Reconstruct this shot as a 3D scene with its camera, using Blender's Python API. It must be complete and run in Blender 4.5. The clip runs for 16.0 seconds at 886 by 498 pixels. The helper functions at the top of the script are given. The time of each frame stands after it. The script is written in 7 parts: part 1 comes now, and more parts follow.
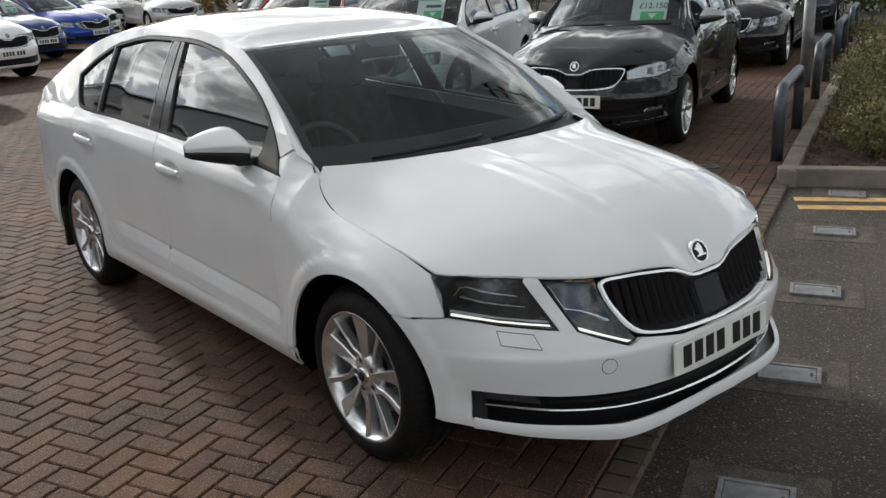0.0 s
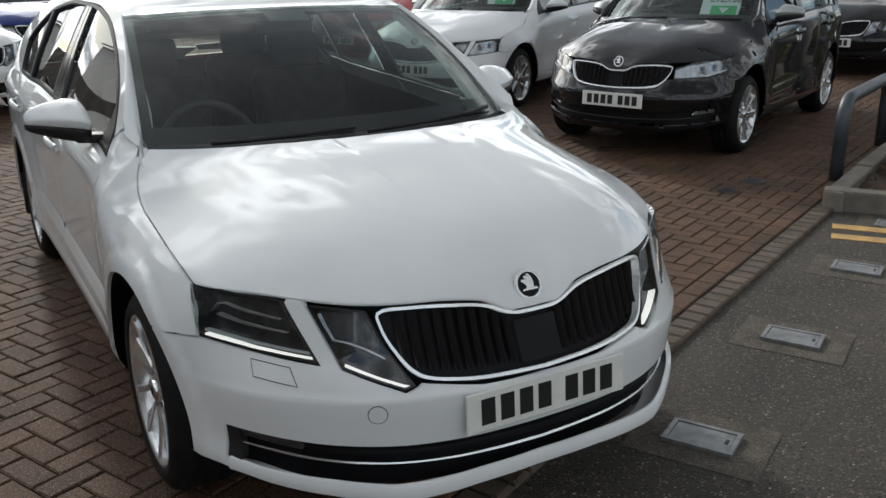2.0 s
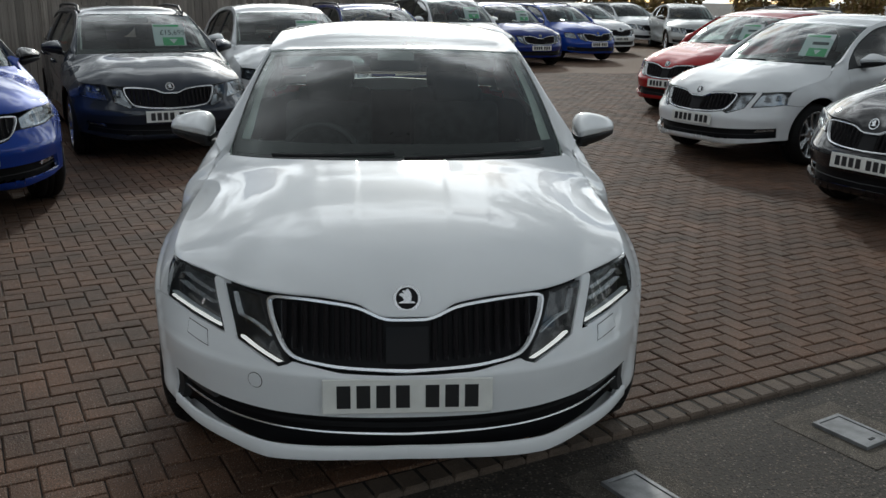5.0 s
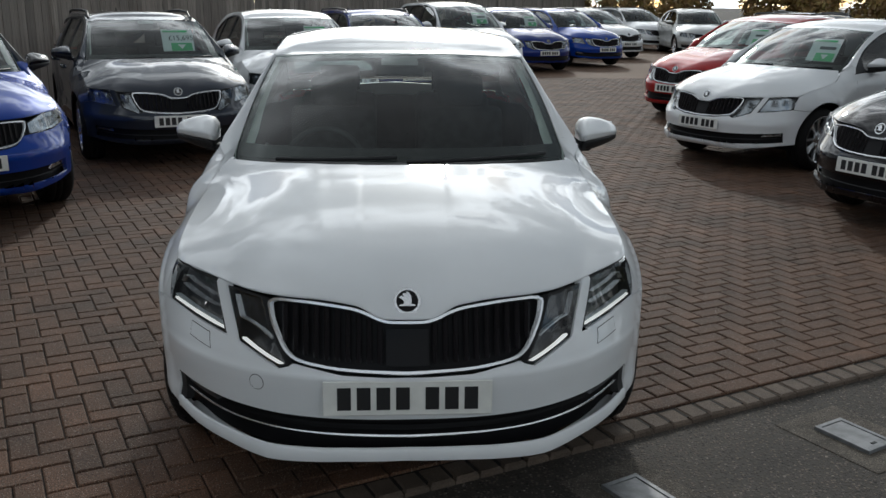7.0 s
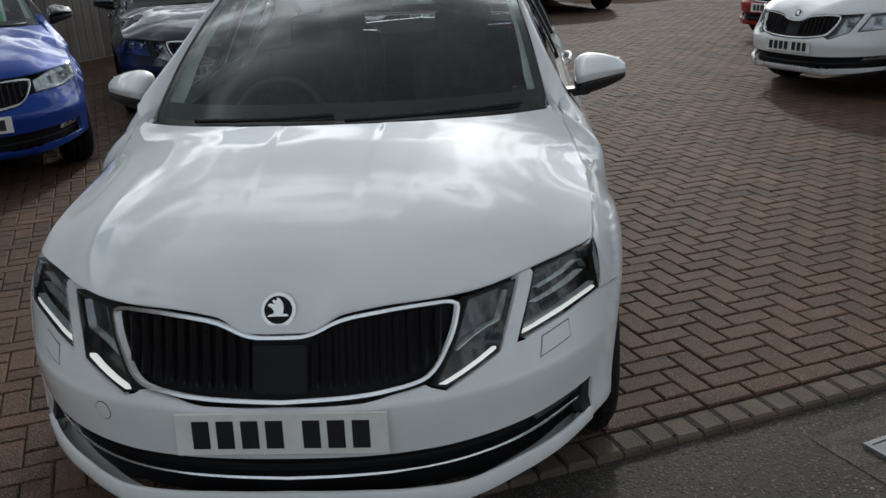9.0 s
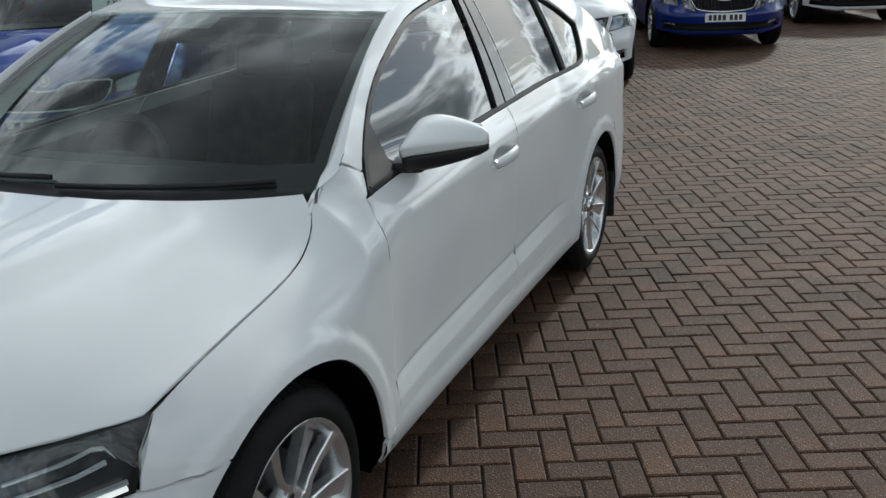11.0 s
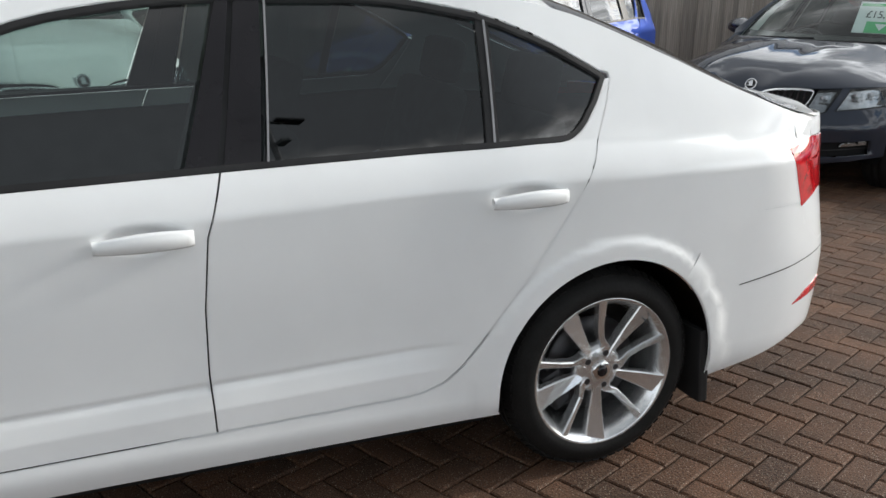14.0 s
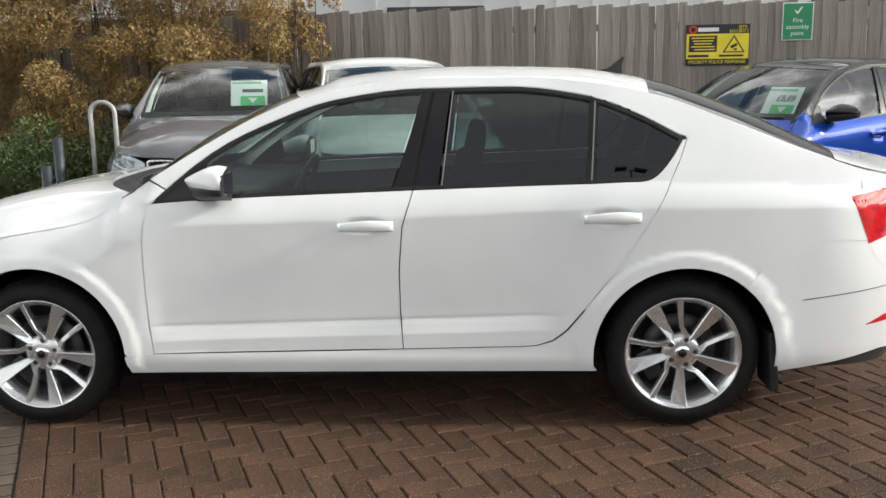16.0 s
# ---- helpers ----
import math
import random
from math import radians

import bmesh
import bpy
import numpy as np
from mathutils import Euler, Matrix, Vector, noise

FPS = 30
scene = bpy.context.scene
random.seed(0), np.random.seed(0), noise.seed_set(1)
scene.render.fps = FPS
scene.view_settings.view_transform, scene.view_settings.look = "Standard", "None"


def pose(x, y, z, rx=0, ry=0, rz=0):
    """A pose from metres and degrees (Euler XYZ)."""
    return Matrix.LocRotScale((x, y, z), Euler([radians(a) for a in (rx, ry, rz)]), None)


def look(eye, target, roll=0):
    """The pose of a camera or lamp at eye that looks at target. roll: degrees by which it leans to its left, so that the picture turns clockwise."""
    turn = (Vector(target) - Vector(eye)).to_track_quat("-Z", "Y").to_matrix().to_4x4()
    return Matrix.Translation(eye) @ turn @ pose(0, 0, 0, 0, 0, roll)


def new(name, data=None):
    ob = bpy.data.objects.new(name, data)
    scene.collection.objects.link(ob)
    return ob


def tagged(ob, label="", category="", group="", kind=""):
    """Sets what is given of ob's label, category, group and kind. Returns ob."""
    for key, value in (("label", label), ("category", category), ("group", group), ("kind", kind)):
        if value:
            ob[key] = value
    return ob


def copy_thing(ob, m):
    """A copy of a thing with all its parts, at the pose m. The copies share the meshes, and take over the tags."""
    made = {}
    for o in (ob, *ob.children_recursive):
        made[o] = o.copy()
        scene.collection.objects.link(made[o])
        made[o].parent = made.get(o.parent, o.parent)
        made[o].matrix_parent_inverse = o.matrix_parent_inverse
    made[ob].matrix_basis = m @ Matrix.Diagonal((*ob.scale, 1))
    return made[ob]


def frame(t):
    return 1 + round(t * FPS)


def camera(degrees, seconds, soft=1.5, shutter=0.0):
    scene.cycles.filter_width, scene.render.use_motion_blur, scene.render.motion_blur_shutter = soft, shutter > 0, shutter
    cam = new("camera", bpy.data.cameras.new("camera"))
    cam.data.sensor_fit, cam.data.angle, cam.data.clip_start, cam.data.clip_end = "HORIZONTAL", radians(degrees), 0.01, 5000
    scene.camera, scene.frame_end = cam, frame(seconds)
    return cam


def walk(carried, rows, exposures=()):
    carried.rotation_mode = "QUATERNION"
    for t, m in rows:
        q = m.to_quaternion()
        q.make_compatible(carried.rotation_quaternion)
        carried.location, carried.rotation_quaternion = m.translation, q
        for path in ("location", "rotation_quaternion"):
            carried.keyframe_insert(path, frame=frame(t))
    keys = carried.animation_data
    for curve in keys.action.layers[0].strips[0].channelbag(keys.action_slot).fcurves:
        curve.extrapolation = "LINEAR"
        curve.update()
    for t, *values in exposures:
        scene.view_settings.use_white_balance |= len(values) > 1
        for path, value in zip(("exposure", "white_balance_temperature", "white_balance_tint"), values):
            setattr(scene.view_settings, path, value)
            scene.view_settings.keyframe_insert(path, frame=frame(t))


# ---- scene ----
import functools
cam = camera(52.1, 16.0)
PATH = [
    (0, (-2.444, -2.423, 1.674), (-1.24, -0.943, 1.073), -2.7),
    (0.5, (-2.262, -2.375, 1.662), (-1.062, -0.897, 1.049), -3.8),
    (1, (-2.026, -2.493, 1.614), (-0.874, -0.972, 1.018), -3.3),
    (1.5, (-1.706, -2.631, 1.588), (-0.635, -1.054, 0.982), -1.8),
    (2, (-1.345, -2.626, 1.575), (-0.393, -0.978, 0.96), -0.6),
    (2.5, (-0.994, -2.777, 1.585), (-0.364, -0.98, 0.976), 0.4),
    (3, (-0.726, -2.979, 1.596), (-0.352, -1.109, 0.994), 0.7),
    (3.5, (-0.54, -3.18, 1.624), (-0.235, -1.301, 1.011), 0.7),
    (4, (-0.234, -3.303, 1.612), (-0.019, -1.4, 1.035), 1.2),
    (4.5, (-0.104, -3.378, 1.63), (0.053, -1.461, 1.081), 0.8),
    (7, (-0.06, -3.419, 1.629), (0.062, -1.494, 1.101), 0.7),
    (7.5, (-0.009, -3.38, 1.624), (0.09, -1.459, 1.074), 0.2),
    (8, (0.059, -3.215, 1.599), (0.138, -1.303, 1.016), -0.2),
    (8.5, (0.204, -2.93, 1.595), (0.22, -1.036, 0.953), -1.3),
    (9, (0.548, -2.738, 1.572), (0.411, -0.855, 0.912), -2.8),
    (9.5, (0.883, -2.531, 1.571), (0.637, -0.647, 0.947), -2.6),
    (9.7, (1.013, -2.41, 1.562), (0.714, -0.53, 0.948), -2.2),
    (11.8, (2.306, -0.782, 1.581), (1.174, 0.726, 0.913), -2.2),
    (12, (2.354, -0.584, 1.573), (1.132, 0.853, 0.908), -1.9),
    (12.5, (2.445, -0.044, 1.544), (1.058, 1.251, 0.913), -1.8),
    (13, (2.695, 0.4, 1.504), (1.162, 1.518, 0.871), -0.0),
    (13.2, (2.757, 0.56, 1.479), (1.179, 1.628, 0.871), 0.3),
    (13.5, (2.803, 0.843, 1.446), (1.182, 1.843, 0.835), 1.2),
    (14, (2.97, 1.242, 1.469), (1.216, 2.001, 0.877), 1.2),
    (14.5, (3.391, 1.562, 1.467), (1.484, 1.863, 0.945), 0.5),
    (15, (3.768, 1.653, 1.463), (1.825, 1.743, 0.994), -0.4),
    (15.3, (4.014, 1.723, 1.454), (2.061, 1.753, 1.025), -0.7),
    (15.5, (4.155, 1.825, 1.464), (2.198, 1.796, 1.053), -0.9),
    (16, (4.465, 1.877, 1.468), (2.504, 1.786, 1.082), -0.9),
]
# stops, white balance and tint of the film on the way
LOOKS = [(0.0, 0.12, 6550, 9), (1.0, 0.10, 6550, 9), (1.6, -0.02, 6450, 8), (2.4, -0.26, 6250, 6), (3.0, -0.60, 6150, 5), (4.5, -0.54, 6200, 5), (7.0, -0.48, 6150, 6),
         (8.5, -0.60, 6150, 7), (9.5, -0.28, 6150, 6), (11.8, -0.04, 6000, 2), (12.5, 0.15, 6050, 3), (13.5, 0.40, 6350, 8), (14.5, 0.48, 6450, 8), (15.3, 0.57, 6600, 8), (16.0, 0.66, 6700, 7)]
walk(cam, [(t, look(eye, target, roll)) for t, eye, target, roll in PATH], LOOKS)

# ---- world, sun, exposure ----
SUN = Vector((0.08, 1.40, 0.63)).normalized()
world = bpy.data.worlds.new("sky")
scene.world = world
world.use_nodes = True
wn, wl = world.node_tree.nodes, world.node_tree.links
wn.clear()
sky = wn.new("ShaderNodeTexSky")
sky.sky_type, sky.sun_disc = "NISHITA", False
sky.sun_elevation, sky.sun_rotation = math.asin(SUN.z), math.atan2(SUN.x, SUN.y)
tc = wn.new("ShaderNodeTexCoord")
# broken cloud over the whole sky, flattened towards the horizon
sep = wn.new("ShaderNodeSeparateXYZ")
wl.new(tc.outputs["Generated"], sep.inputs[0])
den = wn.new("ShaderNodeMath")
den.operation, den.inputs[1].default_value = "ADD", 0.22
wl.new(sep.outputs["Z"], den.inputs[0])
flat = []
for axis in ("X", "Y"):
    dv = wn.new("ShaderNodeMath")
    dv.operation = "DIVIDE"
    wl.new(sep.outputs[axis], dv.inputs[0])
    wl.new(den.outputs[0], dv.inputs[1])
    flat.append(dv)
com = wn.new("ShaderNodeCombineXYZ")
com.inputs[2].default_value = 74.47
wl.new(flat[0].outputs[0], com.inputs[0])
wl.new(flat[1].outputs[0], com.inputs[1])
cloud = wn.new("ShaderNodeTexNoise")
cloud.inputs["Scale"].default_value, cloud.inputs["Detail"].default_value = 2.3, 10
cloud.inputs["Roughness"].default_value, cloud.inputs["Distortion"].default_value = 0.58, 0.0
wl.new(com.outputs[0], cloud.inputs["Vector"])
# the cover thickens with height and breaks up lower down
high = wn.new("ShaderNodeMapRange")
high.interpolation_type = "SMOOTHSTEP"
high.inputs["From Min"].default_value, high.inputs["From Max"].default_value = 0.30, 0.55
wl.new(sep.outputs["Z"], high.inputs["Value"])
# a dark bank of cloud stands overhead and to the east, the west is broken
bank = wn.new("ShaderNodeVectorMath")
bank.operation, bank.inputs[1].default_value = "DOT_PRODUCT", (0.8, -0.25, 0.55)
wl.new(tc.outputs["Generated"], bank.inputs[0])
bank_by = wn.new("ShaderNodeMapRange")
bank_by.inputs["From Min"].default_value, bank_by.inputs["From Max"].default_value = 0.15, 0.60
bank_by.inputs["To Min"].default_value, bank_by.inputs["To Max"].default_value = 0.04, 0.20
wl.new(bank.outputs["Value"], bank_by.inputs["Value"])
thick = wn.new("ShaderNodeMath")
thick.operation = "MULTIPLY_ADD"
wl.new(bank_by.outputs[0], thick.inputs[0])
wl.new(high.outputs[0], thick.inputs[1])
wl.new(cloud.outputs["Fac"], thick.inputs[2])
# straight overhead the cover is even
top_by = wn.new("ShaderNodeMapRange")
top_by.interpolation_type = "SMOOTHSTEP"
top_by.inputs["From Min"].default_value, top_by.inputs["From Max"].default_value = 0.66, 0.96
top_by.inputs["To Max"].default_value = 0.85
wl.new(sep.outputs["Z"], top_by.inputs["Value"])
even = wn.new("ShaderNodeMix")
even.inputs["B"].default_value = 0.600
wl.new(top_by.outputs[0], even.inputs["Factor"])
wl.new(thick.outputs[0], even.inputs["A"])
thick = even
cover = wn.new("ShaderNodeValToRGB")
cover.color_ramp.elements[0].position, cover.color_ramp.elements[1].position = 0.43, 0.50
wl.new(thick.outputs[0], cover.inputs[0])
# thin edges let the light through, thick middles are grey
grey = wn.new("ShaderNodeValToRGB")
grey.color_ramp.elements[0].position, grey.color_ramp.elements[1].position = 0.45, 0.68
grey.color_ramp.elements[0].color = (21.0, 20.6, 20.0, 1)
grey.color_ramp.elements[1].color = (2.3, 2.45, 2.65, 1)
for at, v in ((0.50, 15.0), (0.55, 8.5), (0.60, 4.2)):
    stop = grey.color_ramp.elements.new(at)
    stop.color = (v, v * 1.01, v * 1.03, 1)
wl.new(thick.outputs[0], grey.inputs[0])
# cloud glows more towards the sun
sd = wn.new("ShaderNodeVectorMath")
sd.operation, sd.inputs[1].default_value = "DOT_PRODUCT", SUN
wl.new(tc.outputs["Generated"], sd.inputs[0])
sg_ = wn.new("ShaderNodeMapRange")
sg_.inputs["From Min"].default_value, sg_.inputs["From Max"].default_value = 0.6, 1.0
sg_.inputs["To Min"].default_value, sg_.inputs["To Max"].default_value = 0.9, 2.6
wl.new(sd.outputs["Value"], sg_.inputs["Value"])
lit = wn.new("ShaderNodeVectorMath")
lit.operation = "SCALE"
wl.new(grey.outputs[0], lit.inputs[0])
wl.new(sg_.outputs[0], lit.inputs["Scale"])
mixs = wn.new("ShaderNodeMix")
mixs.data_type = "RGBA"
wl.new(cover.outputs[0], mixs.inputs["Factor"])
clear = wn.new("ShaderNodeVectorMath")
clear.operation, clear.inputs["Scale"].default_value = "SCALE", 1.35
wl.new(sky.outputs[0], clear.inputs[0])
wl.new(clear.outputs[0], mixs.inputs["A"])
wl.new(lit.outputs[0], mixs.inputs["B"])
bg = wn.new("ShaderNodeBackground")
bg.inputs["Strength"].default_value = 0.11
wl.new(mixs.outputs["Result"], bg.inputs["Color"])
wo = wn.new("ShaderNodeOutputWorld")
wl.new(bg.outputs[0], wo.inputs[0])

sun = new("sun", bpy.data.lights.new("sun", "SUN"))
sun.data.energy, sun.data.angle, sun.data.color = 2.0, radians(3.0), (1.0, 0.94, 0.86)
sun.matrix_world = look(SUN * 60, (0, 0, 0))
scene.view_settings.exposure = 0.0


# ---- materials ----
def material(name, color, rough=0.5, metal=0.0, vary=0.0, scale=8.0, fine=0.0, bump=0.0, bump_scale=60.0, coat=0.0, spec=0.5, per_object=0.0, second=None, stretch=None):
    """A node material: colour with stains at one scale and grain at a finer one, relief, and a spread from piece to piece."""
    m = bpy.data.materials.new(name)
    m.use_nodes = True
    n, l = m.node_tree.nodes, m.node_tree.links
    b = n["Principled BSDF"]
    b.inputs["Base Color"].default_value = (*color, 1)
    b.inputs["Roughness"].default_value, b.inputs["Metallic"].default_value = rough, metal
    b.inputs["Specular IOR Level"].default_value = spec
    b.inputs["Coat Weight"].default_value, b.inputs["Coat Roughness"].default_value = coat, 0.03
    co = n.new("ShaderNodeTexCoord")
    where = co.outputs["Object"]
    if stretch:
        mp = n.new("ShaderNodeVectorMath")
        mp.operation, mp.inputs[1].default_value = "MULTIPLY", stretch
        l.new(where, mp.inputs[0])
        where = mp.outputs[0]
    out = None
    if vary or fine or second:
        big = n.new("ShaderNodeTexNoise")
        big.inputs["Scale"].default_value, big.inputs["Detail"].default_value = scale, 5
        l.new(where, big.inputs["Vector"])
        ramp = n.new("ShaderNodeValToRGB")
        ramp.color_ramp.elements[0].position, ramp.color_ramp.elements[1].position = 0.35, 0.66
        lo = second or tuple(c * (1 - vary) for c in color)
        hi = color if second else tuple(min(1, c * (1 + vary)) for c in color)
        ramp.color_ramp.elements[0].color, ramp.color_ramp.elements[1].color = (*lo, 1), (*hi, 1)
        l.new(big.outputs["Fac"], ramp.inputs[0])
        out = ramp.outputs[0]
    if fine:
        g = n.new("ShaderNodeTexNoise")
        g.inputs["Scale"].default_value, g.inputs["Detail"].default_value = bump_scale * 2, 3
        l.new(where, g.inputs["Vector"])
        r2 = n.new("ShaderNodeMapRange")
        r2.inputs["From Min"].default_value, r2.inputs["From Max"].default_value = 0.3, 0.7
        r2.inputs["To Min"].default_value, r2.inputs["To Max"].default_value = 1 - fine, 1 + fine
        l.new(g.outputs["Fac"], r2.inputs["Value"])
        mul = n.new("ShaderNodeVectorMath")
        mul.operation = "SCALE"
        l.new(out, mul.inputs[0])
        l.new(r2.outputs[0], mul.inputs["Scale"])
        out = mul.outputs[0]
    if per_object:
        info = n.new("ShaderNodeObjectInfo") if per_object > 0 else n.new("ShaderNodeNewGeometry")
        r3 = n.new("ShaderNodeMapRange")
        r3.inputs["To Min"].default_value, r3.inputs["To Max"].default_value = 1 - abs(per_object), 1 + abs(per_object)
        l.new(info.outputs["Random" if per_object > 0 else "Random Per Island"], r3.inputs["Value"])
        mul = n.new("ShaderNodeVectorMath")
        mul.operation = "SCALE"
        if out:
            l.new(out, mul.inputs[0])
        else:
            mul.inputs[0].default_value = color
        l.new(r3.outputs[0], mul.inputs["Scale"])
        out = mul.outputs[0]
    if out:
        l.new(out, b.inputs["Base Color"])
    if bump:
        t = n.new("ShaderNodeTexNoise")
        t.inputs["Scale"].default_value, t.inputs["Detail"].default_value = bump_scale, 6
        l.new(where, t.inputs["Vector"])
        bp = n.new("ShaderNodeBump")
        bp.inputs["Strength"].default_value, bp.inputs["Distance"].default_value = bump, 0.01
        l.new(t.outputs["Fac"], bp.inputs["Height"])
        l.new(bp.outputs[0], b.inputs["Normal"])
    return m


def glass_material(name, tint, gloss=0.08):
    """Thin glass, alike from both sides: what is behind it shows through its tint, and the gloss grows towards grazing."""
    m = bpy.data.materials.new(name)
    m.use_nodes = True
    n, l = m.node_tree.nodes, m.node_tree.links
    n.clear()
    tr, gl = n.new("ShaderNodeBsdfTransparent"), n.new("ShaderNodeBsdfGlossy")
    tr.inputs[0].default_value, gl.inputs["Roughness"].default_value = (*tint, 1), 0.0
    lw, mx, o = n.new("ShaderNodeLayerWeight"), n.new("ShaderNodeMixShader"), n.new("ShaderNodeOutputMaterial")
    pw, ad = n.new("ShaderNodeMath"), n.new("ShaderNodeMath")
    pw.operation, pw.inputs[1].default_value = "POWER", 4.0
    ad.operation, ad.inputs[1].default_value, ad.inputs[2].default_value = "MULTIPLY_ADD", 1 - gloss, gloss
    l.new(lw.outputs["Facing"], pw.inputs[0])
    l.new(pw.outputs[0], ad.inputs[0])
    l.new(ad.outputs[0], mx.inputs[0])
    l.new(tr.outputs[0], mx.inputs[1])
    l.new(gl.outputs[0], mx.inputs[2])
    l.new(mx.outputs[0], o.inputs[0])
    return m


def emission(name, color, strength):
    m = material(name, color, 0.3)
    b = m.node_tree.nodes["Principled BSDF"]
    b.inputs["Emission Color"].default_value, b.inputs["Emission Strength"].default_value = (*color, 1), strength
    return m


def paint(name, color, metal=0.0):
    return material(name, color, 0.5, metal, vary=0.03, scale=3.0, coat=1.0, spec=0.04)


PAINTS = {
    "white": paint("white_paint", (0.76, 0.775, 0.785)),
    "black": paint("black_paint", (0.004, 0.004, 0.006), 0.0),
    "slate": paint("slate_paint", (0.022, 0.028, 0.042), 0.3),
    "grey": paint("grey_paint", (0.13, 0.132, 0.145), 0.35),
    "blue": paint("blue_paint", (0.006, 0.045, 0.30), 0.35),
    "navy": paint("navy_paint", (0.005, 0.022, 0.17), 0.35),
    "red": paint("red_paint", (0.36, 0.012, 0.014), 0.2),
    "silver": paint("silver_paint", (0.42, 0.43, 0.42), 0.5),
}
GLASS = glass_material("clear_glass", (0.50, 0.60, 0.57), 0.13)
SCREEN = glass_material("windscreen_glass", (0.74, 0.83, 0.80), 0.05)
GLASS_DARK = glass_material("privacy_glass", (0.17, 0.24, 0.24), 0.115)
GLASS_BACK = glass_material("back_glass", (0.16, 0.20, 0.20), 0.04)
LENS = glass_material("lamp_lens", (0.74, 0.76, 0.77), 0.05)
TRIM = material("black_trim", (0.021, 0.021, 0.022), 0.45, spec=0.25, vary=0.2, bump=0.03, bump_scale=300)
GLOSS_BLACK = material("gloss_black_trim", (0.012, 0.011, 0.013), 0.16, spec=0.35, vary=0.1, coat=0.15)
RUBBER = material("tyre_rubber", (0.008, 0.0078, 0.0078), 0.72, spec=0.25, vary=0.25, scale=14, fine=0.15, bump=0.15, bump_scale=90)
ALLOY = material("silver_alloy", (0.72, 0.73, 0.74), 0.24, 0.8, vary=0.06, scale=12, coat=0.4)
DARK_METAL = material("dark_metal", (0.06, 0.06, 0.065), 0.45, 0.7, vary=0.2, scale=12)
CHROME = material("chrome", (0.86, 0.87, 0.88), 0.06, 1.0, vary=0.02)
STRIP = material("window_strip_metal", (0.30, 0.30, 0.31), 0.35, 0.6, vary=0.05)
SATIN = material("satin_chrome", (0.70, 0.71, 0.72), 0.24, 0.85, vary=0.03)
LAMP_FIN = material("lamp_fin", (0.085, 0.088, 0.095), 0.28, 0.6, vary=0.3, scale=45, bump=0.15, bump_scale=30)
GRILLE = material("grille_black", (0.005, 0.005, 0.006), 0.5, vary=0.2, spec=0.18)
SENSOR = material("sensor_panel", (0.006, 0.006, 0.007), 0.2, vary=0.1, spec=0.12)
CABIN = material("cabin_plastic", (0.032, 0.032, 0.033), 0.62, vary=0.25, scale=10, bump=0.06, bump_scale=220)
FABRIC = material("seat_fabric", (0.036, 0.036, 0.038), 0.9, vary=0.3, scale=18, fine=0.2, bump=0.2, bump_scale=240)
PILLAR_TRIM = material("pale_pillar_trim", (0.62, 0.62, 0.59), 0.8, vary=0.08, bump=0.1, bump_scale=200)
HEADLINER = material("headliner", (0.30, 0.30, 0.29), 0.9, vary=0.1, bump=0.1, bump_scale=200)
LED = emission("daytime_led", (1.0, 0.96, 0.90), 1.1)
REFLECTOR = material("lamp_reflector", (0.45, 0.47, 0.49), 0.22, 0.9, vary=0.2, scale=30)
LAMP_DARK = material("lamp_housing", (0.035, 0.037, 0.041), 0.3, 0.3, vary=0.3, scale=20)
RED_LENS = material("red_lens", (0.55, 0.012, 0.018), 0.08, vary=0.25, scale=25, coat=1.0)
PLATE = material("plate_white", (0.74, 0.74, 0.70), 0.35, vary=0.05, scale=20)
PLATE_INK = material("plate_ink", (0.012, 0.012, 0.013), 0.4)
CARD_WHITE = material("card_white", (0.66, 0.70, 0.70), 0.5, vary=0.04)
CARD_GREEN = material("card_green", (0.07, 0.42, 0.16), 0.5, vary=0.06)
CARD_INK = material("card_ink", (0.02, 0.03, 0.03), 0.6)


# ---- mesh helpers ----
def mesh_from(name, verts, faces, mats, normals=None, smooth=True):
    me = bpy.data.meshes.new(name)
    me.from_pydata([tuple(v) for v in verts], [], faces)
    for m in mats if isinstance(mats, (list, tuple)) else [mats]:
        me.materials.append(m)
    if smooth:
        me.polygons.foreach_set("use_smooth", [True] * len(me.polygons))
    if normals is not None and len(me.vertices) == len(normals):
        me.normals_split_custom_set_from_vertices([tuple(n) for n in normals])
    me.update()
    return me


def part(name, data, mat, parent, label="", smooth=False):
    """Links a bmesh, or a (verts, faces[, normals]) tuple, as one mesh object under a thing or a part."""
    if isinstance(data, bmesh.types.BMesh):
        me = bpy.data.meshes.new(name)
        data.to_mesh(me)
        data.free()
        me.materials.append(mat)
        if smooth:
            me.polygons.foreach_set("use_smooth", [True] * len(me.polygons))
    else:
        me = mesh_from(name, data[0], data[1], mat, data[2] if len(data) > 2 else None, smooth or len(data) > 2)
    ob = new(name, me)
    if parent is not None:
        ob.parent = parent
    if label:
        ob["label"] = label
    return ob


def box(bm, c, s, bevel=0.0, rot=None, seg=2):
    """A bevelled box of size s at c in bm."""
    m = Matrix.Translation(c) @ (rot or Matrix()) @ Matrix.Diagonal((*s, 1))
    r = bmesh.ops.create_cube(bm, size=1, matrix=m)
    if bevel:
        ed = list({e for v in r["verts"] for e in v.link_edges})
        bmesh.ops.bevel(bm, geom=ed, offset=bevel, segments=seg, affect="EDGES", profile=0.6)
    return bm


def boxed(c, s, bevel=0.0, rot=None, seg=2):
    return box(bmesh.new(), c, s, bevel, rot, seg)


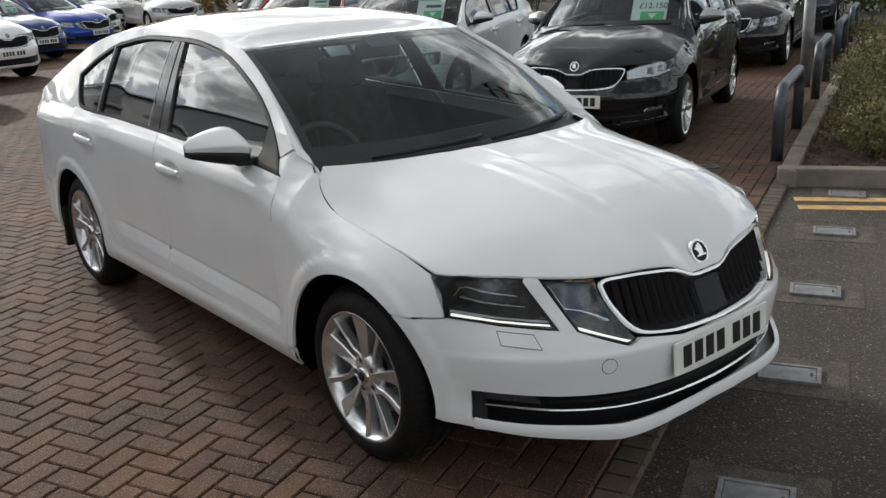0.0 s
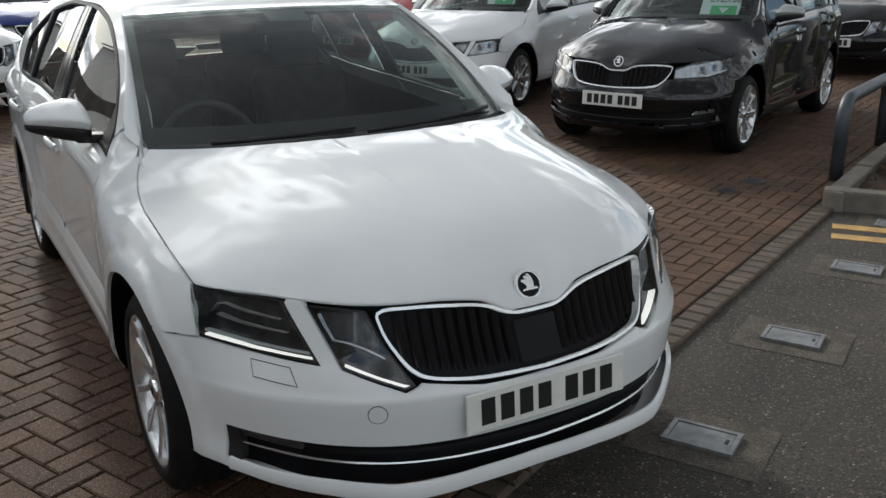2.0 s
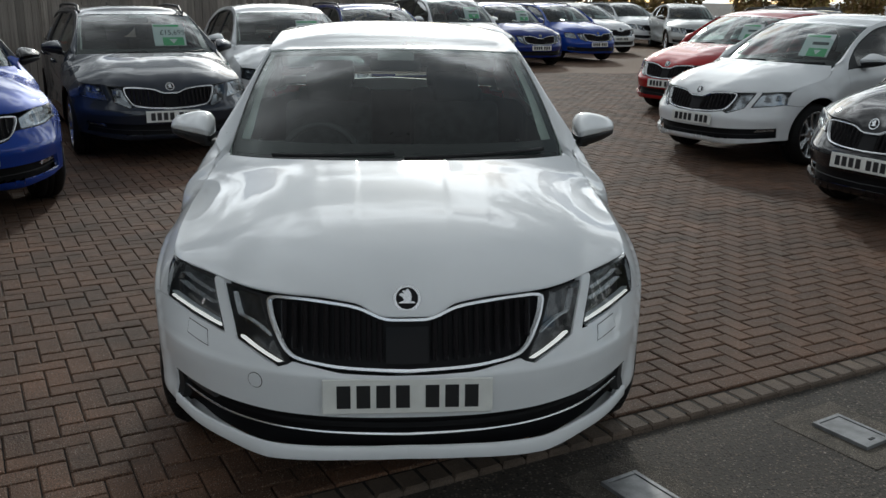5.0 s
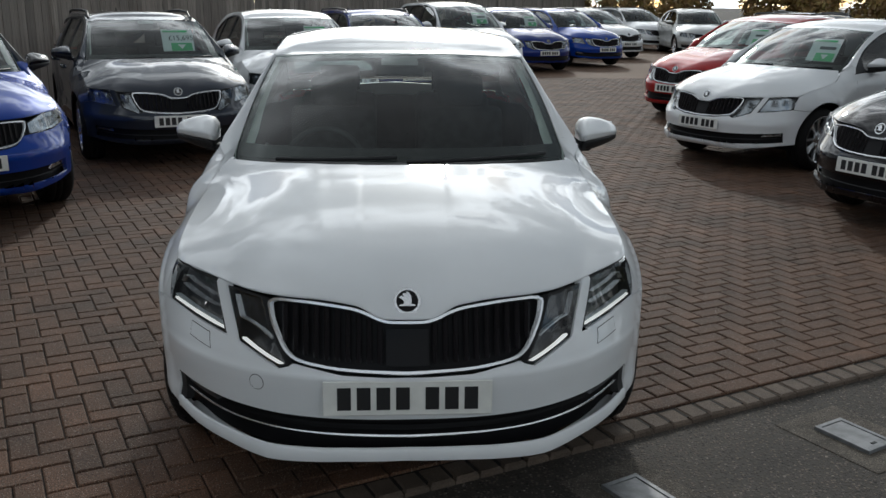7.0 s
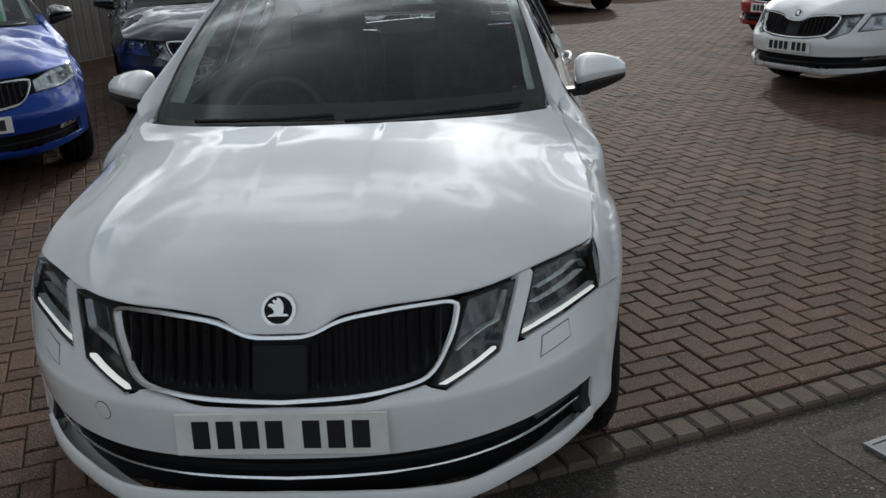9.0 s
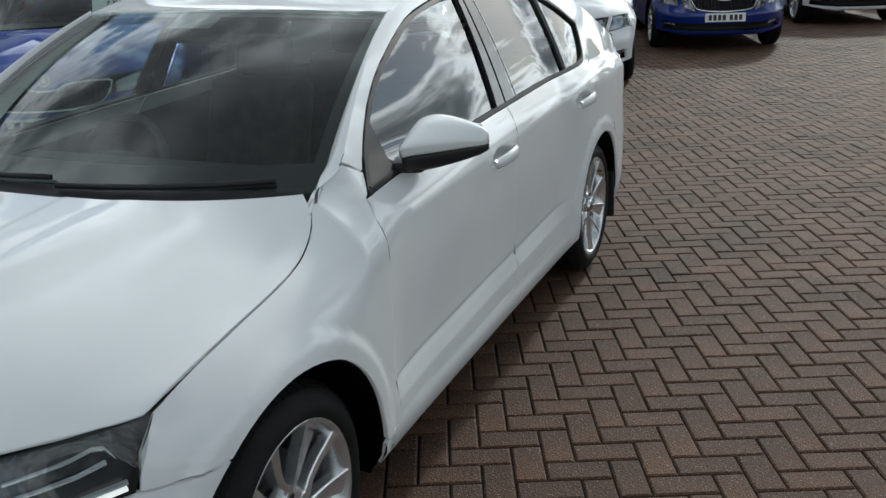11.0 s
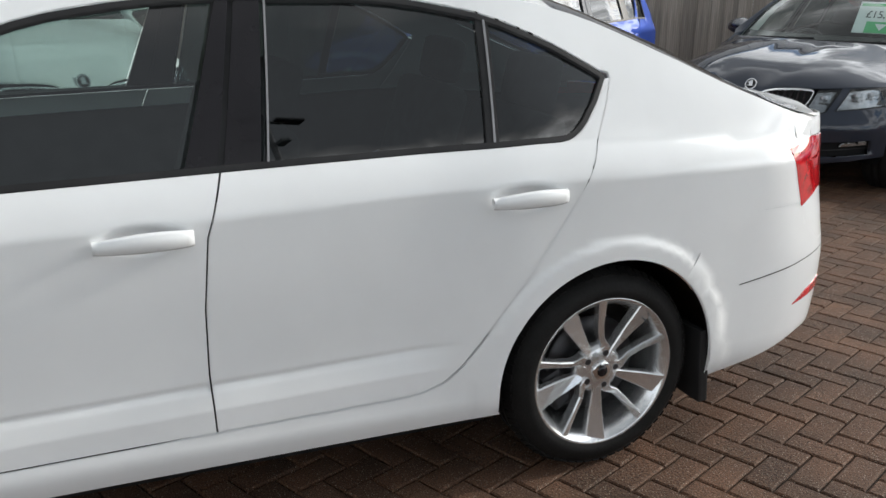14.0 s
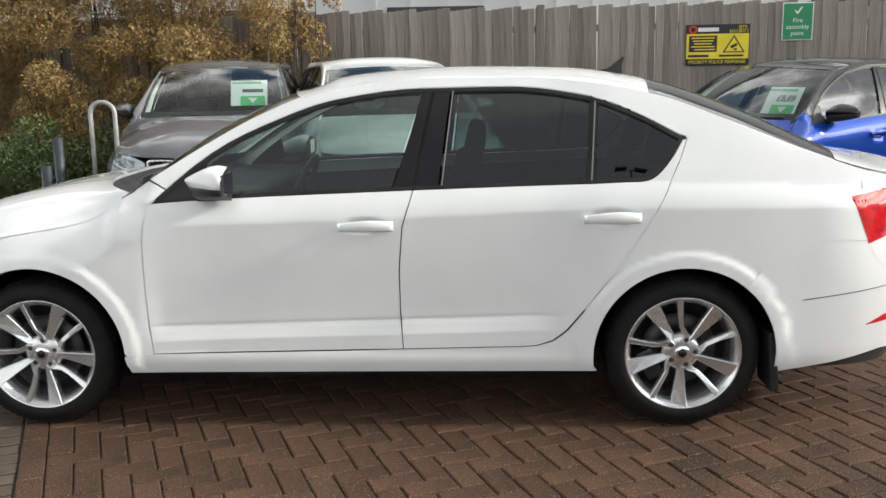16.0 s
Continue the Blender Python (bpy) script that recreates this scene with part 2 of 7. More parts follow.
def tube(points, r, n=8, closed=False):
    """A round tube along points; r: one radius or one for each point."""
    pts = [Vector(p) for p in points]
    k = len(pts)
    rr = [r] * k if np.isscalar(r) else list(r)
    verts, faces = [], []
    up = None
    for i, p in enumerate(pts):
        a, b = pts[(i - 1) % k if closed else max(i - 1, 0)], pts[(i + 1) % k if closed else min(i + 1, k - 1)]
        d = (b - a).normalized()
        if up is None:
            up = d.orthogonal().normalized()
        up = (up - d * up.dot(d)).normalized()
        w = d.cross(up)
        for j in range(n):
            t = 2 * math.pi * j / n
            verts.append(p + (up * math.cos(t) + w * math.sin(t)) * rr[i])
    for i in range(k if closed else k - 1):
        i2 = (i + 1) % k
        for j in range(n):
            faces.append((i * n + j, i * n + (j + 1) % n, i2 * n + (j + 1) % n, i2 * n + j))
    if not closed:
        faces.append(tuple(range(n - 1, -1, -1)))
        faces.append(tuple((k - 1) * n + j for j in range(n)))
    return verts, faces


def spline(keys):
    """A smooth curve through (x, y) keys as a function of x."""
    xs, ys = np.array([k[0] for k in keys], float), np.array([k[1] for k in keys], float)
    n = len(xs)
    h = np.diff(xs)
    d = np.diff(ys) / h
    m = np.zeros(n)
    m[0], m[-1] = d[0], d[-1]
    for i in range(1, n - 1):
        if d[i - 1] * d[i] > 0:
            w1, w2 = 2 * h[i] + h[i - 1], h[i] + 2 * h[i - 1]
            m[i] = (w1 + w2) / (w1 / d[i - 1] + w2 / d[i])
    gx = np.linspace(xs[0], xs[-1], 600)
    i = np.clip(np.searchsorted(xs, gx) - 1, 0, n - 2)
    t = (gx - xs[i]) / h[i]
    gy = (2 * t**3 - 3 * t**2 + 1) * ys[i] + (t**3 - 2 * t**2 + t) * h[i] * m[i] + (3 * t**2 - 2 * t**3) * ys[i + 1] + (t**3 - t**2) * h[i] * m[i + 1]
    return lambda v: float(np.interp(v, gx, gy))


def step(a, b, v):
    t = min(1.0, max(0.0, (v - a) / (b - a)))
    return t * t * (3 - 2 * t)


def dense(pts, gap=0.05):
    """A polygon with points added along its long sides."""
    out = []
    for a, b in zip(pts, list(pts[1:]) + [pts[0]]):
        n = max(1, int(math.hypot(b[0] - a[0], b[1] - a[1]) / gap))
        out += [(a[0] + (b[0] - a[0]) * i / n, a[1] + (b[1] - a[1]) * i / n) for i in range(n)]
    return out


def opened(pts, gap=0.03):
    """An open line with points added along its long stretches."""
    return dense(pts, gap)[: -max(1, int(math.hypot(pts[0][0] - pts[-1][0], pts[0][1] - pts[-1][1]) / gap))] + [pts[-1]]


def shrink(pts, d):
    """A polygon drawn in by d on every side."""
    p = [q for i, q in enumerate(pts) if math.hypot(q[0] - pts[i - 1][0], q[1] - pts[i - 1][1]) > 1e-6]
    area = sum(a[0] * b[1] - b[0] * a[1] for a, b in zip(p, p[1:] + p[:1]))
    sg = 1 if area > 0 else -1
    out = []
    for i, b in enumerate(p):
        a, c = p[i - 1], p[(i + 1) % len(p)]
        u, v = np.array([b[0] - a[0], b[1] - a[1]]), np.array([c[0] - b[0], c[1] - b[1]])
        n1, n2 = np.array([-u[1], u[0]]) / np.linalg.norm(u), np.array([-v[1], v[0]]) / np.linalg.norm(v)
        m = n1 + n2
        ln = np.linalg.norm(m)
        m = n1 if ln < 1e-6 else m / ln
        out.append((b[0] + sg * m[0] * d / max(0.5, m @ n1), b[1] + sg * m[1] * d / max(0.5, m @ n1)))
    return out


def clip_axis(poly, ax, val, keep_less):
    out = []
    for a, b in zip(poly, poly[1:] + poly[:1]):
        ia, ib = (a[ax] <= val, b[ax] <= val) if keep_less else (a[ax] >= val, b[ax] >= val)
        if ia:
            out.append(a)
        if ia != ib:
            t = (val - a[ax]) / (b[ax] - a[ax])
            q = [a[0] + (b[0] - a[0]) * t, a[1] + (b[1] - a[1]) * t]
            q[ax] = val
            out.append(tuple(q))
    return out


def panel(poly, surf, cell=0.05, off=0.0, rim=0.012, flip=False):
    """A sheet of the surface surf(u, v) cut to the polygon poly in (u, v), with a turned-in edge. Returns verts, faces, normals."""
    poly = [tuple(p) for p in poly]
    if sum(a[0] * b[1] - b[0] * a[1] for a, b in zip(poly, poly[1:] + poly[:1])) < 0:
        poly = poly[::-1]
    us, vs = [p[0] for p in poly], [p[1] for p in poly]
    index, verts, norms, faces = {}, [], [], []
    e = 1e-3

    def place(u, v):
        a = np.array(surf(u, v))
        n = np.cross(np.array(surf(u + e, v)) - np.array(surf(u - e, v)), np.array(surf(u, v + e)) - np.array(surf(u, v - e)))
        ln = np.linalg.norm(n)
        n = n / ln if ln > 1e-12 else np.array([0, 0, 1.0])
        return a, (-n if flip else n)

    def vert(p):
        key = (round(p[0], 5), round(p[1], 5))
        if key not in index:
            a, n = place(*p)
            index[key] = len(verts)
            verts.append(a + n * off)
            norms.append(n)
        return index[key]

    cu, cv = cell if isinstance(cell, tuple) else (cell, cell)
    i0, i1 = math.floor(min(us) / cu), math.ceil(max(us) / cu)
    j0, j1 = math.floor(min(vs) / cv), math.ceil(max(vs) / cv)
    for i in range(i0, i1):
        col = clip_axis(clip_axis(poly, 0, i * cu, False), 0, (i + 1) * cu, True)
        if len(col) < 3:
            continue
        for j in range(j0, j1):
            c = clip_axis(clip_axis(col, 1, j * cv, False), 1, (j + 1) * cv, True)
            if len(c) < 3:
                continue
            ids = []
            for p in c:
                k = vert(p)
                if k in ids:
                    q = ids.index(k)
                    loop = ids[q:]
                    if len(loop) > 2:
                        faces.append(tuple(loop))
                    ids = ids[: q + 1]
                else:
                    ids.append(k)
            if len(ids) > 2:
                faces.append(tuple(ids))
    if rim:
        n0 = len(poly)
        base = len(verts)
        for p in poly:
            a, n = place(*p)
            verts.extend((a + n * off, a + n * (off - rim)))
            norms.extend((n, n))
        area = sum(a[0] * b[1] - b[0] * a[1] for a, b in zip(poly, poly[1:] + poly[:1]))
        for k in range(n0):
            a, b = base + 2 * k, base + 2 * ((k + 1) % n0)
            faces.append((a, a + 1, b + 1, b) if area > 0 else (b, b + 1, a + 1, a))
    if flip:
        faces = [f[::-1] for f in faces]
    return verts, faces, norms


def grid(f, nu, nv, u0=0.0, u1=1.0, v0=0.0, v1=1.0, flip=False, thick=0.0):
    """A sheet f(u, v) over a whole rectangle of (u, v)."""
    verts, norms, faces = [], [], []
    e = 1e-3
    for j in range(nv + 1):
        for i in range(nu + 1):
            u, v = u0 + (u1 - u0) * i / nu, v0 + (v1 - v0) * j / nv
            n = np.cross(np.array(f(u + e, v)) - np.array(f(u - e, v)), np.array(f(u, v + e)) - np.array(f(u, v - e)))
            n = n / max(np.linalg.norm(n), 1e-12)
            verts.append(np.array(f(u, v)))
            norms.append(-n if flip else n)
    w = nu + 1
    for j in range(nv):
        for i in range(nu):
            q = (j * w + i, j * w + i + 1, (j + 1) * w + i + 1, (j + 1) * w + i)
            faces.append(q[::-1] if flip else q)
    if thick:
        loop = [i for i in range(w)] + [j * w + nu for j in range(1, nv + 1)] + [nv * w + i for i in range(nu - 1, -1, -1)] + [j * w for j in range(nv - 1, 0, -1)]
        base = len(verts)
        for k in loop:
            verts.extend((verts[k], verts[k] - norms[k] * thick))
            norms.extend((norms[k], norms[k]))
        for k in range(len(loop)):
            a, b = base + 2 * k, base + 2 * ((k + 1) % len(loop))
            faces.append((a, a + 1, b + 1, b)[:: -1 if flip else 1])
    return verts, faces, norms


def joined(*sets):
    v, f, n = [], [], []
    for s in sets:
        b = len(v)
        v += list(s[0])
        n += list(s[2])
        f += [tuple(i + b for i in q) for q in s[1]]
    return v, f, n


def mirrored(s):
    """The same sheet on the other side of the car."""
    return [np.array((-v[0], v[1], v[2])) for v in s[0]], [f[::-1] for f in s[1]], [np.array((-n[0], n[1], n[2])) for n in s[2]]


# ---- the car ----
WB = 2.686          # wheelbase; the front axle is the origin, the nose points to -y
TYRE_R = 0.317
ARCH_F, ARCH_R = (0.0, 0.318, 0.378), (WB, 0.316, 0.368)

# outline of the body seen from above, from the nose round one side to the tail
PLAN_KEYS = [(0, -0.862), (0.14, -0.858), (0.28, -0.842), (0.42, -0.803), (0.55, -0.735), (0.66, -0.645), (0.75, -0.54), (0.82, -0.42), (0.868, -0.28),
             (0.898, -0.10), (0.906, 0.05), (0.899, 0.5), (0.896, 1.3), (0.9, 2.2), (0.907, 2.69), (0.893, 3.1), (0.85, 3.42), (0.74, 3.63), (0.5, 3.755), (0, 3.79)]


def plan_curve():
    k = np.array(PLAN_KEYS, float)
    k = np.vstack([[-k[1][0], k[1][1]], k, [-k[-2][0], k[-2][1]]])
    pts = []
    for i in range(1, len(k) - 2):
        a, b, c, d = k[i - 1], k[i], k[i + 1], k[i + 2]
        t0, t1, t2, t3 = np.cumsum([0] + [np.linalg.norm(q - p) ** 0.5 for p, q in ((a, b), (b, c), (c, d))])
        for t in np.linspace(t1, t2, 24, endpoint=False):
            A1, A2, A3 = (t1 - t) / (t1 - t0) * a + (t - t0) / (t1 - t0) * b, (t2 - t) / (t2 - t1) * b + (t - t1) / (t2 - t1) * c, (t3 - t) / (t3 - t2) * c + (t - t2) / (t3 - t2) * d
            B1, B2 = (t2 - t) / (t2 - t0) * A1 + (t - t0) / (t2 - t0) * A2, (t3 - t) / (t3 - t1) * A2 + (t - t1) / (t3 - t1) * A3
            pts.append((t2 - t) / (t2 - t1) * B1 + (t - t1) / (t2 - t1) * B2)
    pts.append(k[-2])
    pts = np.array(pts)
    s = np.concatenate([[0], np.cumsum(np.linalg.norm(np.diff(pts, axis=0), axis=1))])
    d = np.gradient(pts, s, axis=0)
    for _ in range(12):
        d[1:-1] = (d[:-2] + 2 * d[1:-1] + d[2:]) / 4
    d /= np.linalg.norm(d, axis=1)[:, None]
    return s, pts[:, 0], pts[:, 1], d[:, 1], -d[:, 0]


PS, PX, PY, PNX, PNY = plan_curve()
S_END = float(PS[-1])

front_in = spline([(0.12, 0.12), (0.19, 0.065), (0.220, 0.022), (0.228, 0.010), (0.238, 0.005), (0.263, 0.0), (0.305, 0.002), (0.325, 0.014), (0.345, 0.020), (0.42, 0.012), (0.495, 0.004), (0.513, 0.004), (0.533, 0.013), (0.55, 0.020), (0.62, 0.053), (0.68, 0.075), (0.745, 0.098), (0.80, 0.13), (1.0, 0.3)])
rear_in = spline([(0.12, 0.10), (0.25, 0.04), (0.35, 0.01), (0.55, 0.0), (0.70, 0.02), (0.85, 0.045), (0.95, 0.055), (1.03, 0.065), (1.3, 0.3)])
BODIES = {
    # rail: the roof's edge; mid: the centre line over screen, roof and back; both as (y, z)
    "liftback": dict(rail=[(0.36, 0.965), (0.7, 1.167), (0.95, 1.297), (1.25, 1.397), (1.6, 1.438), (2.0, 1.439), (2.35, 1.407), (2.6, 1.355), (2.9, 1.243), (3.2, 1.125), (3.45, 1.05), (3.79, 1.005)],
                     mid=[(0.99, 1.386), (1.14, 1.430), (1.3, 1.460), (1.8, 1.489), (2.25, 1.478), (2.62, 1.423), (3.0, 1.300), (3.42, 1.112), (3.55, 1.072), (3.72, 1.05), (3.79, 1.035)], back=(2.60, 3.40), tip=2.68),
    "estate": dict(rail=[(0.36, 0.965), (0.7, 1.165), (0.95, 1.292), (1.25, 1.388), (1.6, 1.425), (2.0, 1.432), (2.7, 1.42), (3.2, 1.385), (3.5, 1.31), (3.68, 1.15), (3.74, 1.03), (3.79, 0.965)],
                   mid=[(0.99, 1.386), (1.14, 1.430), (1.3, 1.460), (1.8, 1.468), (2.5, 1.462), (3.2, 1.43), (3.5, 1.38), (3.66, 1.2), (3.74, 1.05), (3.77, 1.0), (3.79, 0.97)], back=(3.46, 3.735), tip=3.35),
    "hatch": dict(rail=[(0.36, 0.965), (0.7, 1.165), (0.95, 1.292), (1.25, 1.388), (1.6, 1.43), (2.0, 1.435), (2.6, 1.41), (3.1, 1.345), (3.4, 1.24), (3.65, 1.08), (3.72, 1.02), (3.79, 0.965)],
                  mid=[(0.99, 1.386), (1.14, 1.430), (1.3, 1.460), (1.8, 1.472), (2.5, 1.45), (3.1, 1.395), (3.4, 1.31), (3.6, 1.15), (3.72, 1.03), (3.76, 1.0), (3.79, 0.97)], back=(3.14, 3.70), tip=2.95),
}
belt = spline([(0.0, 0.90), (0.51, 0.951), (0.81, 0.968), (1.49, 0.993), (2.31, 1.018), (2.5, 1.025), (2.8, 1.02), (3.4, 0.985), (3.79, 0.94)])
crease = spline([(-0.4, 0.78), (0.5, 0.855), (1.5, 0.885), (2.6, 0.92), (3.79, 0.90)])
door_line = spline([(0.3, 0.430), (2.4, 0.485)])


def hermite(a, b, m0, m1, t):
    return (2 * t**3 - 3 * t**2 + 1) * a + (t**3 - 2 * t**2 + t) * m0 + (3 * t**2 - 2 * t**3) * b + (t**3 - t**2) * m1


nose_z = spline([(0, 0.684), (0.07, 0.685), (0.155, 0.724), (0.30, 0.741), (0.45, 0.743), (0.60, 0.752), (0.80, 0.762)])


bonnet_x = spline([(-0.40, 0.772), (-0.343, 0.787), (-0.25, 0.797), (-0.10, 0.802), (0.08, 0.801), (0.20, 0.793), (0.285, 0.777), (0.345, 0.752), (0.375, 0.715)])
bonnet_z = spline([(-0.40, 0.735), (-0.343, 0.757), (-0.25, 0.788), (-0.10, 0.818), (0.08, 0.846), (0.20, 0.870), (0.285, 0.905), (0.345, 0.950), (0.375, 0.985)])


def bonnet_raw(a, t):
    """The bonnet's sheet as its four edges draw it."""
    f = np.array(front_edge(a))
    r = np.array((0.713 * a, 0.135 + 0.24 * a**3, 1.0 - 0.013 * a**2))
    ln = np.linalg.norm(r - f)
    k = a * a
    m0 = np.array((0.0, (0.35 + 0.48 * k) * ln, (0.55 - 0.15 * k) * ln))
    m1 = np.array((0.0, ln, (0.13 + 0.10 * k) * ln))
    p = hermite(f, r, m0, m1, t)
    if a > 0.3:
        e = hermite(np.array(front_edge(1.0)), np.array((0.713, 0.375, 0.987)), np.array((0.0, 0.64, 0.30)), np.array((0.0, 0.80, 0.18)), t)
        k4 = a**4
        p[0] += k4 * (bonnet_x(e[1]) - e[0])
        p[2] += a**5 * (bonnet_z(e[1]) - e[2])
    return p


def bonnet_terms(a, t):
    return [a**i * t**j for i in (0, 2, 4, 6) for j in range(5)]


@functools.lru_cache(None)
def bonnet_fit():
    """One even sheet through the whole bonnet, free of the small waves of its edges."""
    at = [(i / 30, j / 24) for i in range(31) for j in range(25)]
    w = np.array([[1 + 5 * k[0] ** 8] for k in at])
    return np.linalg.lstsq(w * np.array([bonnet_terms(*k) for k in at]), w * np.array([bonnet_raw(*k) for k in at]), rcond=None)[0]


@functools.lru_cache(None)
def bonnet_off(a, t):
    return bonnet_raw(a, t) - np.array(bonnet_terms(a, t)) @ bonnet_fit()


def bonnet_at(q, t):
    """The bonnet: q across from -1 to 1, t from the nose to the screen."""
    a = min(abs(q), 1.0)
    if t < -0.001 or t > 1.001:
        p = np.array(bonnet_raw(a, t))
    else:
        # the even sheet, drawn to the true edges at its rim
        t = min(1.0, max(0.0, t))
        wa, w0, w1 = a**4, 1 - step(0.0, 0.30, t), step(0.72, 1.0, t)
        p = np.array(bonnet_terms(a, t)) @ bonnet_fit()
        f0, f1 = bonnet_off(round(a, 6), 0.0), bonnet_off(round(a, 6), 1.0)
        p = p + w0 * f0 + w1 * f1
        left = bonnet_off(1.0, round(t, 6)) - w0 * bonnet_off(1.0, 0.0) - w1 * bonnet_off(1.0, 1.0)
        p = p + wa * left
        p[0] = bonnet_raw(a, t)[0]
    # raised lines that run from the screen to the badge
    c = 0.20 + 0.055 * t
    p[2] += 0.0022 * step(c - 0.04, c, a) * (1 - step(c, c + 0.5, a)) * step(0.25, 0.6, t)
    c = 0.24 + 0.20 * t
    p[2] += 0.0026 * step(c - 0.03, c + 0.06, a) * (1 - step(c + 0.06, c + 0.5, a)) * step(0.1, 0.3, t)
    # a plateau whose edge runs from the lamps out to the pillars
    c = 0.68 + 0.26 * t
    p[2] += 0.0045 * min(1.0, (1 - a) / (1 - c)) * step(0.05, 0.35, t) * (1 - step(0.8, 1.0, t))
    return (p[0] * (1 if q >= 0 else -1), p[1], p[2])


FE_CACHE = {}


def front_edge(a):
    key = round(a, 6)
    if key in FE_CACHE:
        return FE_CACHE[key]
    x = 0.787 * a
    z = nose_z(x)
    s = s_of_x(x, z, front=True, bare=True)
    px, py = np.interp(s, PS, PX), np.interp(s, PS, PY)
    w = step(-0.30, -0.60, py)
    ins = front_in(z) * w + 0.055 * (1 - w)
    out = (x, py - np.interp(s, PS, PNY) * ins, z)
    FE_CACHE[key] = out
    return out


def s_of_x(x, z, front=True, bare=False):
    """Where along the outline the body has the half-width x at the height z."""
    lo, hi = (0.0, 1.15) if front else (S_END, S_END - 1.15)
    for _ in range(36):
        m = (lo + hi) / 2
        if bare:
            py = np.interp(m, PS, PY)
            w = step(-0.30, -0.60, py)
            v = np.interp(m, PS, PX) - np.interp(m, PS, PNX) * (front_in(z) * w + 0.055 * (1 - w))
        else:
            v = side(m, z)[0]
        if v < x:
            lo = m
        else:
            hi = m
    return (lo + hi) / 2


EDGE = np.array([bonnet_at(1.0, t) for t in np.linspace(0, 1, 60)])


def inset(y, z, px):
    """How far the flank lies inside the outline at the place y along the car and the height z."""
    d = 0.045 * max(0.0, (0.34 - z) / 0.14) ** 2
    along = step(0.30, 0.75, y) * (1 - step(2.1, 2.4, y))
    d += 0.016 * along
    # the sill swells out below the doors and tucks in again
    if z < 0.336:
        d -= along * 0.014 * min(1.0, (0.336 - z) / 0.055)
    # a sharp line along the doors, with a sloping shelf below it
    zl = door_line(y)
    shelf = step(0.44, 0.56, y) * (1 - step(2.05, 2.25, y))
    if z > zl - 0.058:
        d += shelf * (0.013 * min(1.0, (z - zl + 0.058) / 0.058) * (1 - 0.75 * step(zl + 0.02, zl + 0.3, z)) + (0.0035 * math.exp(-(((z - zl) / 0.010) ** 2)) if z > zl else 0.0035 * max(0.0, 1 - (zl - z) / 0.010)))
    for ay, az, r in (ARCH_F, ARCH_R):
        e = math.hypot(y - ay, z - az)
        if z > 0.25:
            d -= 0.010 * (1 - step(r + 0.038, r + 0.074, e))
    for hy, hz in ((1.395, 0.861), (2.38, 0.891)):
        e = ((y - hy) / 0.075) ** 2 + ((z - hz) / 0.026) ** 2
        if e < 3:
            d += 0.028 * math.exp(-(e**1.6))
    zb, zc = belt(y), crease(y)
    a = (z - zc) / (zb - zc)
    g = 0.055 * max(0.0, a) ** 1.6 if a < 1 else 0.055 + (z - zb) * 0.42 + 0.26 * (z - zb) ** 2
    front = 1 - step(0.6, 1.5, y)
    g += front * (0.008 * step(zc, zb, z) + 0.018 * step(zb - 0.005, zb + 0.07, z))
    w = 1 - step(0.32, 0.70 - 0.18 * step(0.86, 0.96, z), y)
    if w > 0:
        ze, xe = float(np.interp(y, EDGE[:, 1], EDGE[:, 2])), float(np.interp(y, EDGE[:, 1], EDGE[:, 0]))
        t = max(0.0, (z - ze + 0.19) / 0.19)
        g = g * (1 - w) + w * (px - xe) * min(t, 1.06) ** 2.1
    return d + g


def side(s, z):
    """The flank with nose and tail: s along the outline from the nose, z the height."""
    sg = 1
    if s < 0:
        s, sg = -s, -1
    if s > S_END:
        s, sg = 2 * S_END - s, -1
    px, py = np.interp(s, PS, PX), np.interp(s, PS, PY)
    nx, ny = np.interp(s, PS, PNX), np.interp(s, PS, PNY)
    wf, wr = step(-0.30, -0.60, py), step(3.2, 3.62, py)
    d = 0.0
    if wf < 1 and wr < 1:
        d = inset(py, z, px) * (1 - wf) * (1 - wr)
    d += front_in(z) * wf + rear_in(z) * wr
    # the lower lip runs straight across and turns a corner on each side
    zb = float(np.interp(px, (0, 0.4, 0.6, 0.74), (0.272, 0.278, 0.288, 0.301)))
    if wf > 0 and z < zb + 0.024:
        d += wf * step(zb + 0.024, zb + 0.012, z) * float(np.interp(px, (0, 0.2, 0.40, 0.44, 0.58, 0.65), (0.022, 0.014, -0.010, -0.013, 0.004, 0.004)))
    return (sg * (px - nx * d), py - ny * d, z)


def s_of_y(y):
    i = (PS > 0.55) & (PS < S_END - 0.55)
    return float(np.interp(y, PY[i], PS[i]))


def yz(pts):
    """Points (y, z) of the flank as points of its outline chart."""
    return [(s_of_y(y), z) for y, z in pts]


def xz(pts):
    return [(s_of_x(x, z) if x > 0.001 else 0.0, z) for x, z in pts]


def arc(cx, cz, r, a0, a1, n=22):
    return [(cx + r * math.cos(radians(a0 + (a1 - a0) * i / n)), cz + r * math.sin(radians(a0 + (a1 - a0) * i / n))) for i in range(n + 1)]


def curve_pts(f, y0, y1, n=14):
    return [(y0 + (y1 - y0) * i / n, f(y0 + (y1 - y0) * i / n)) for i in range(n + 1)]


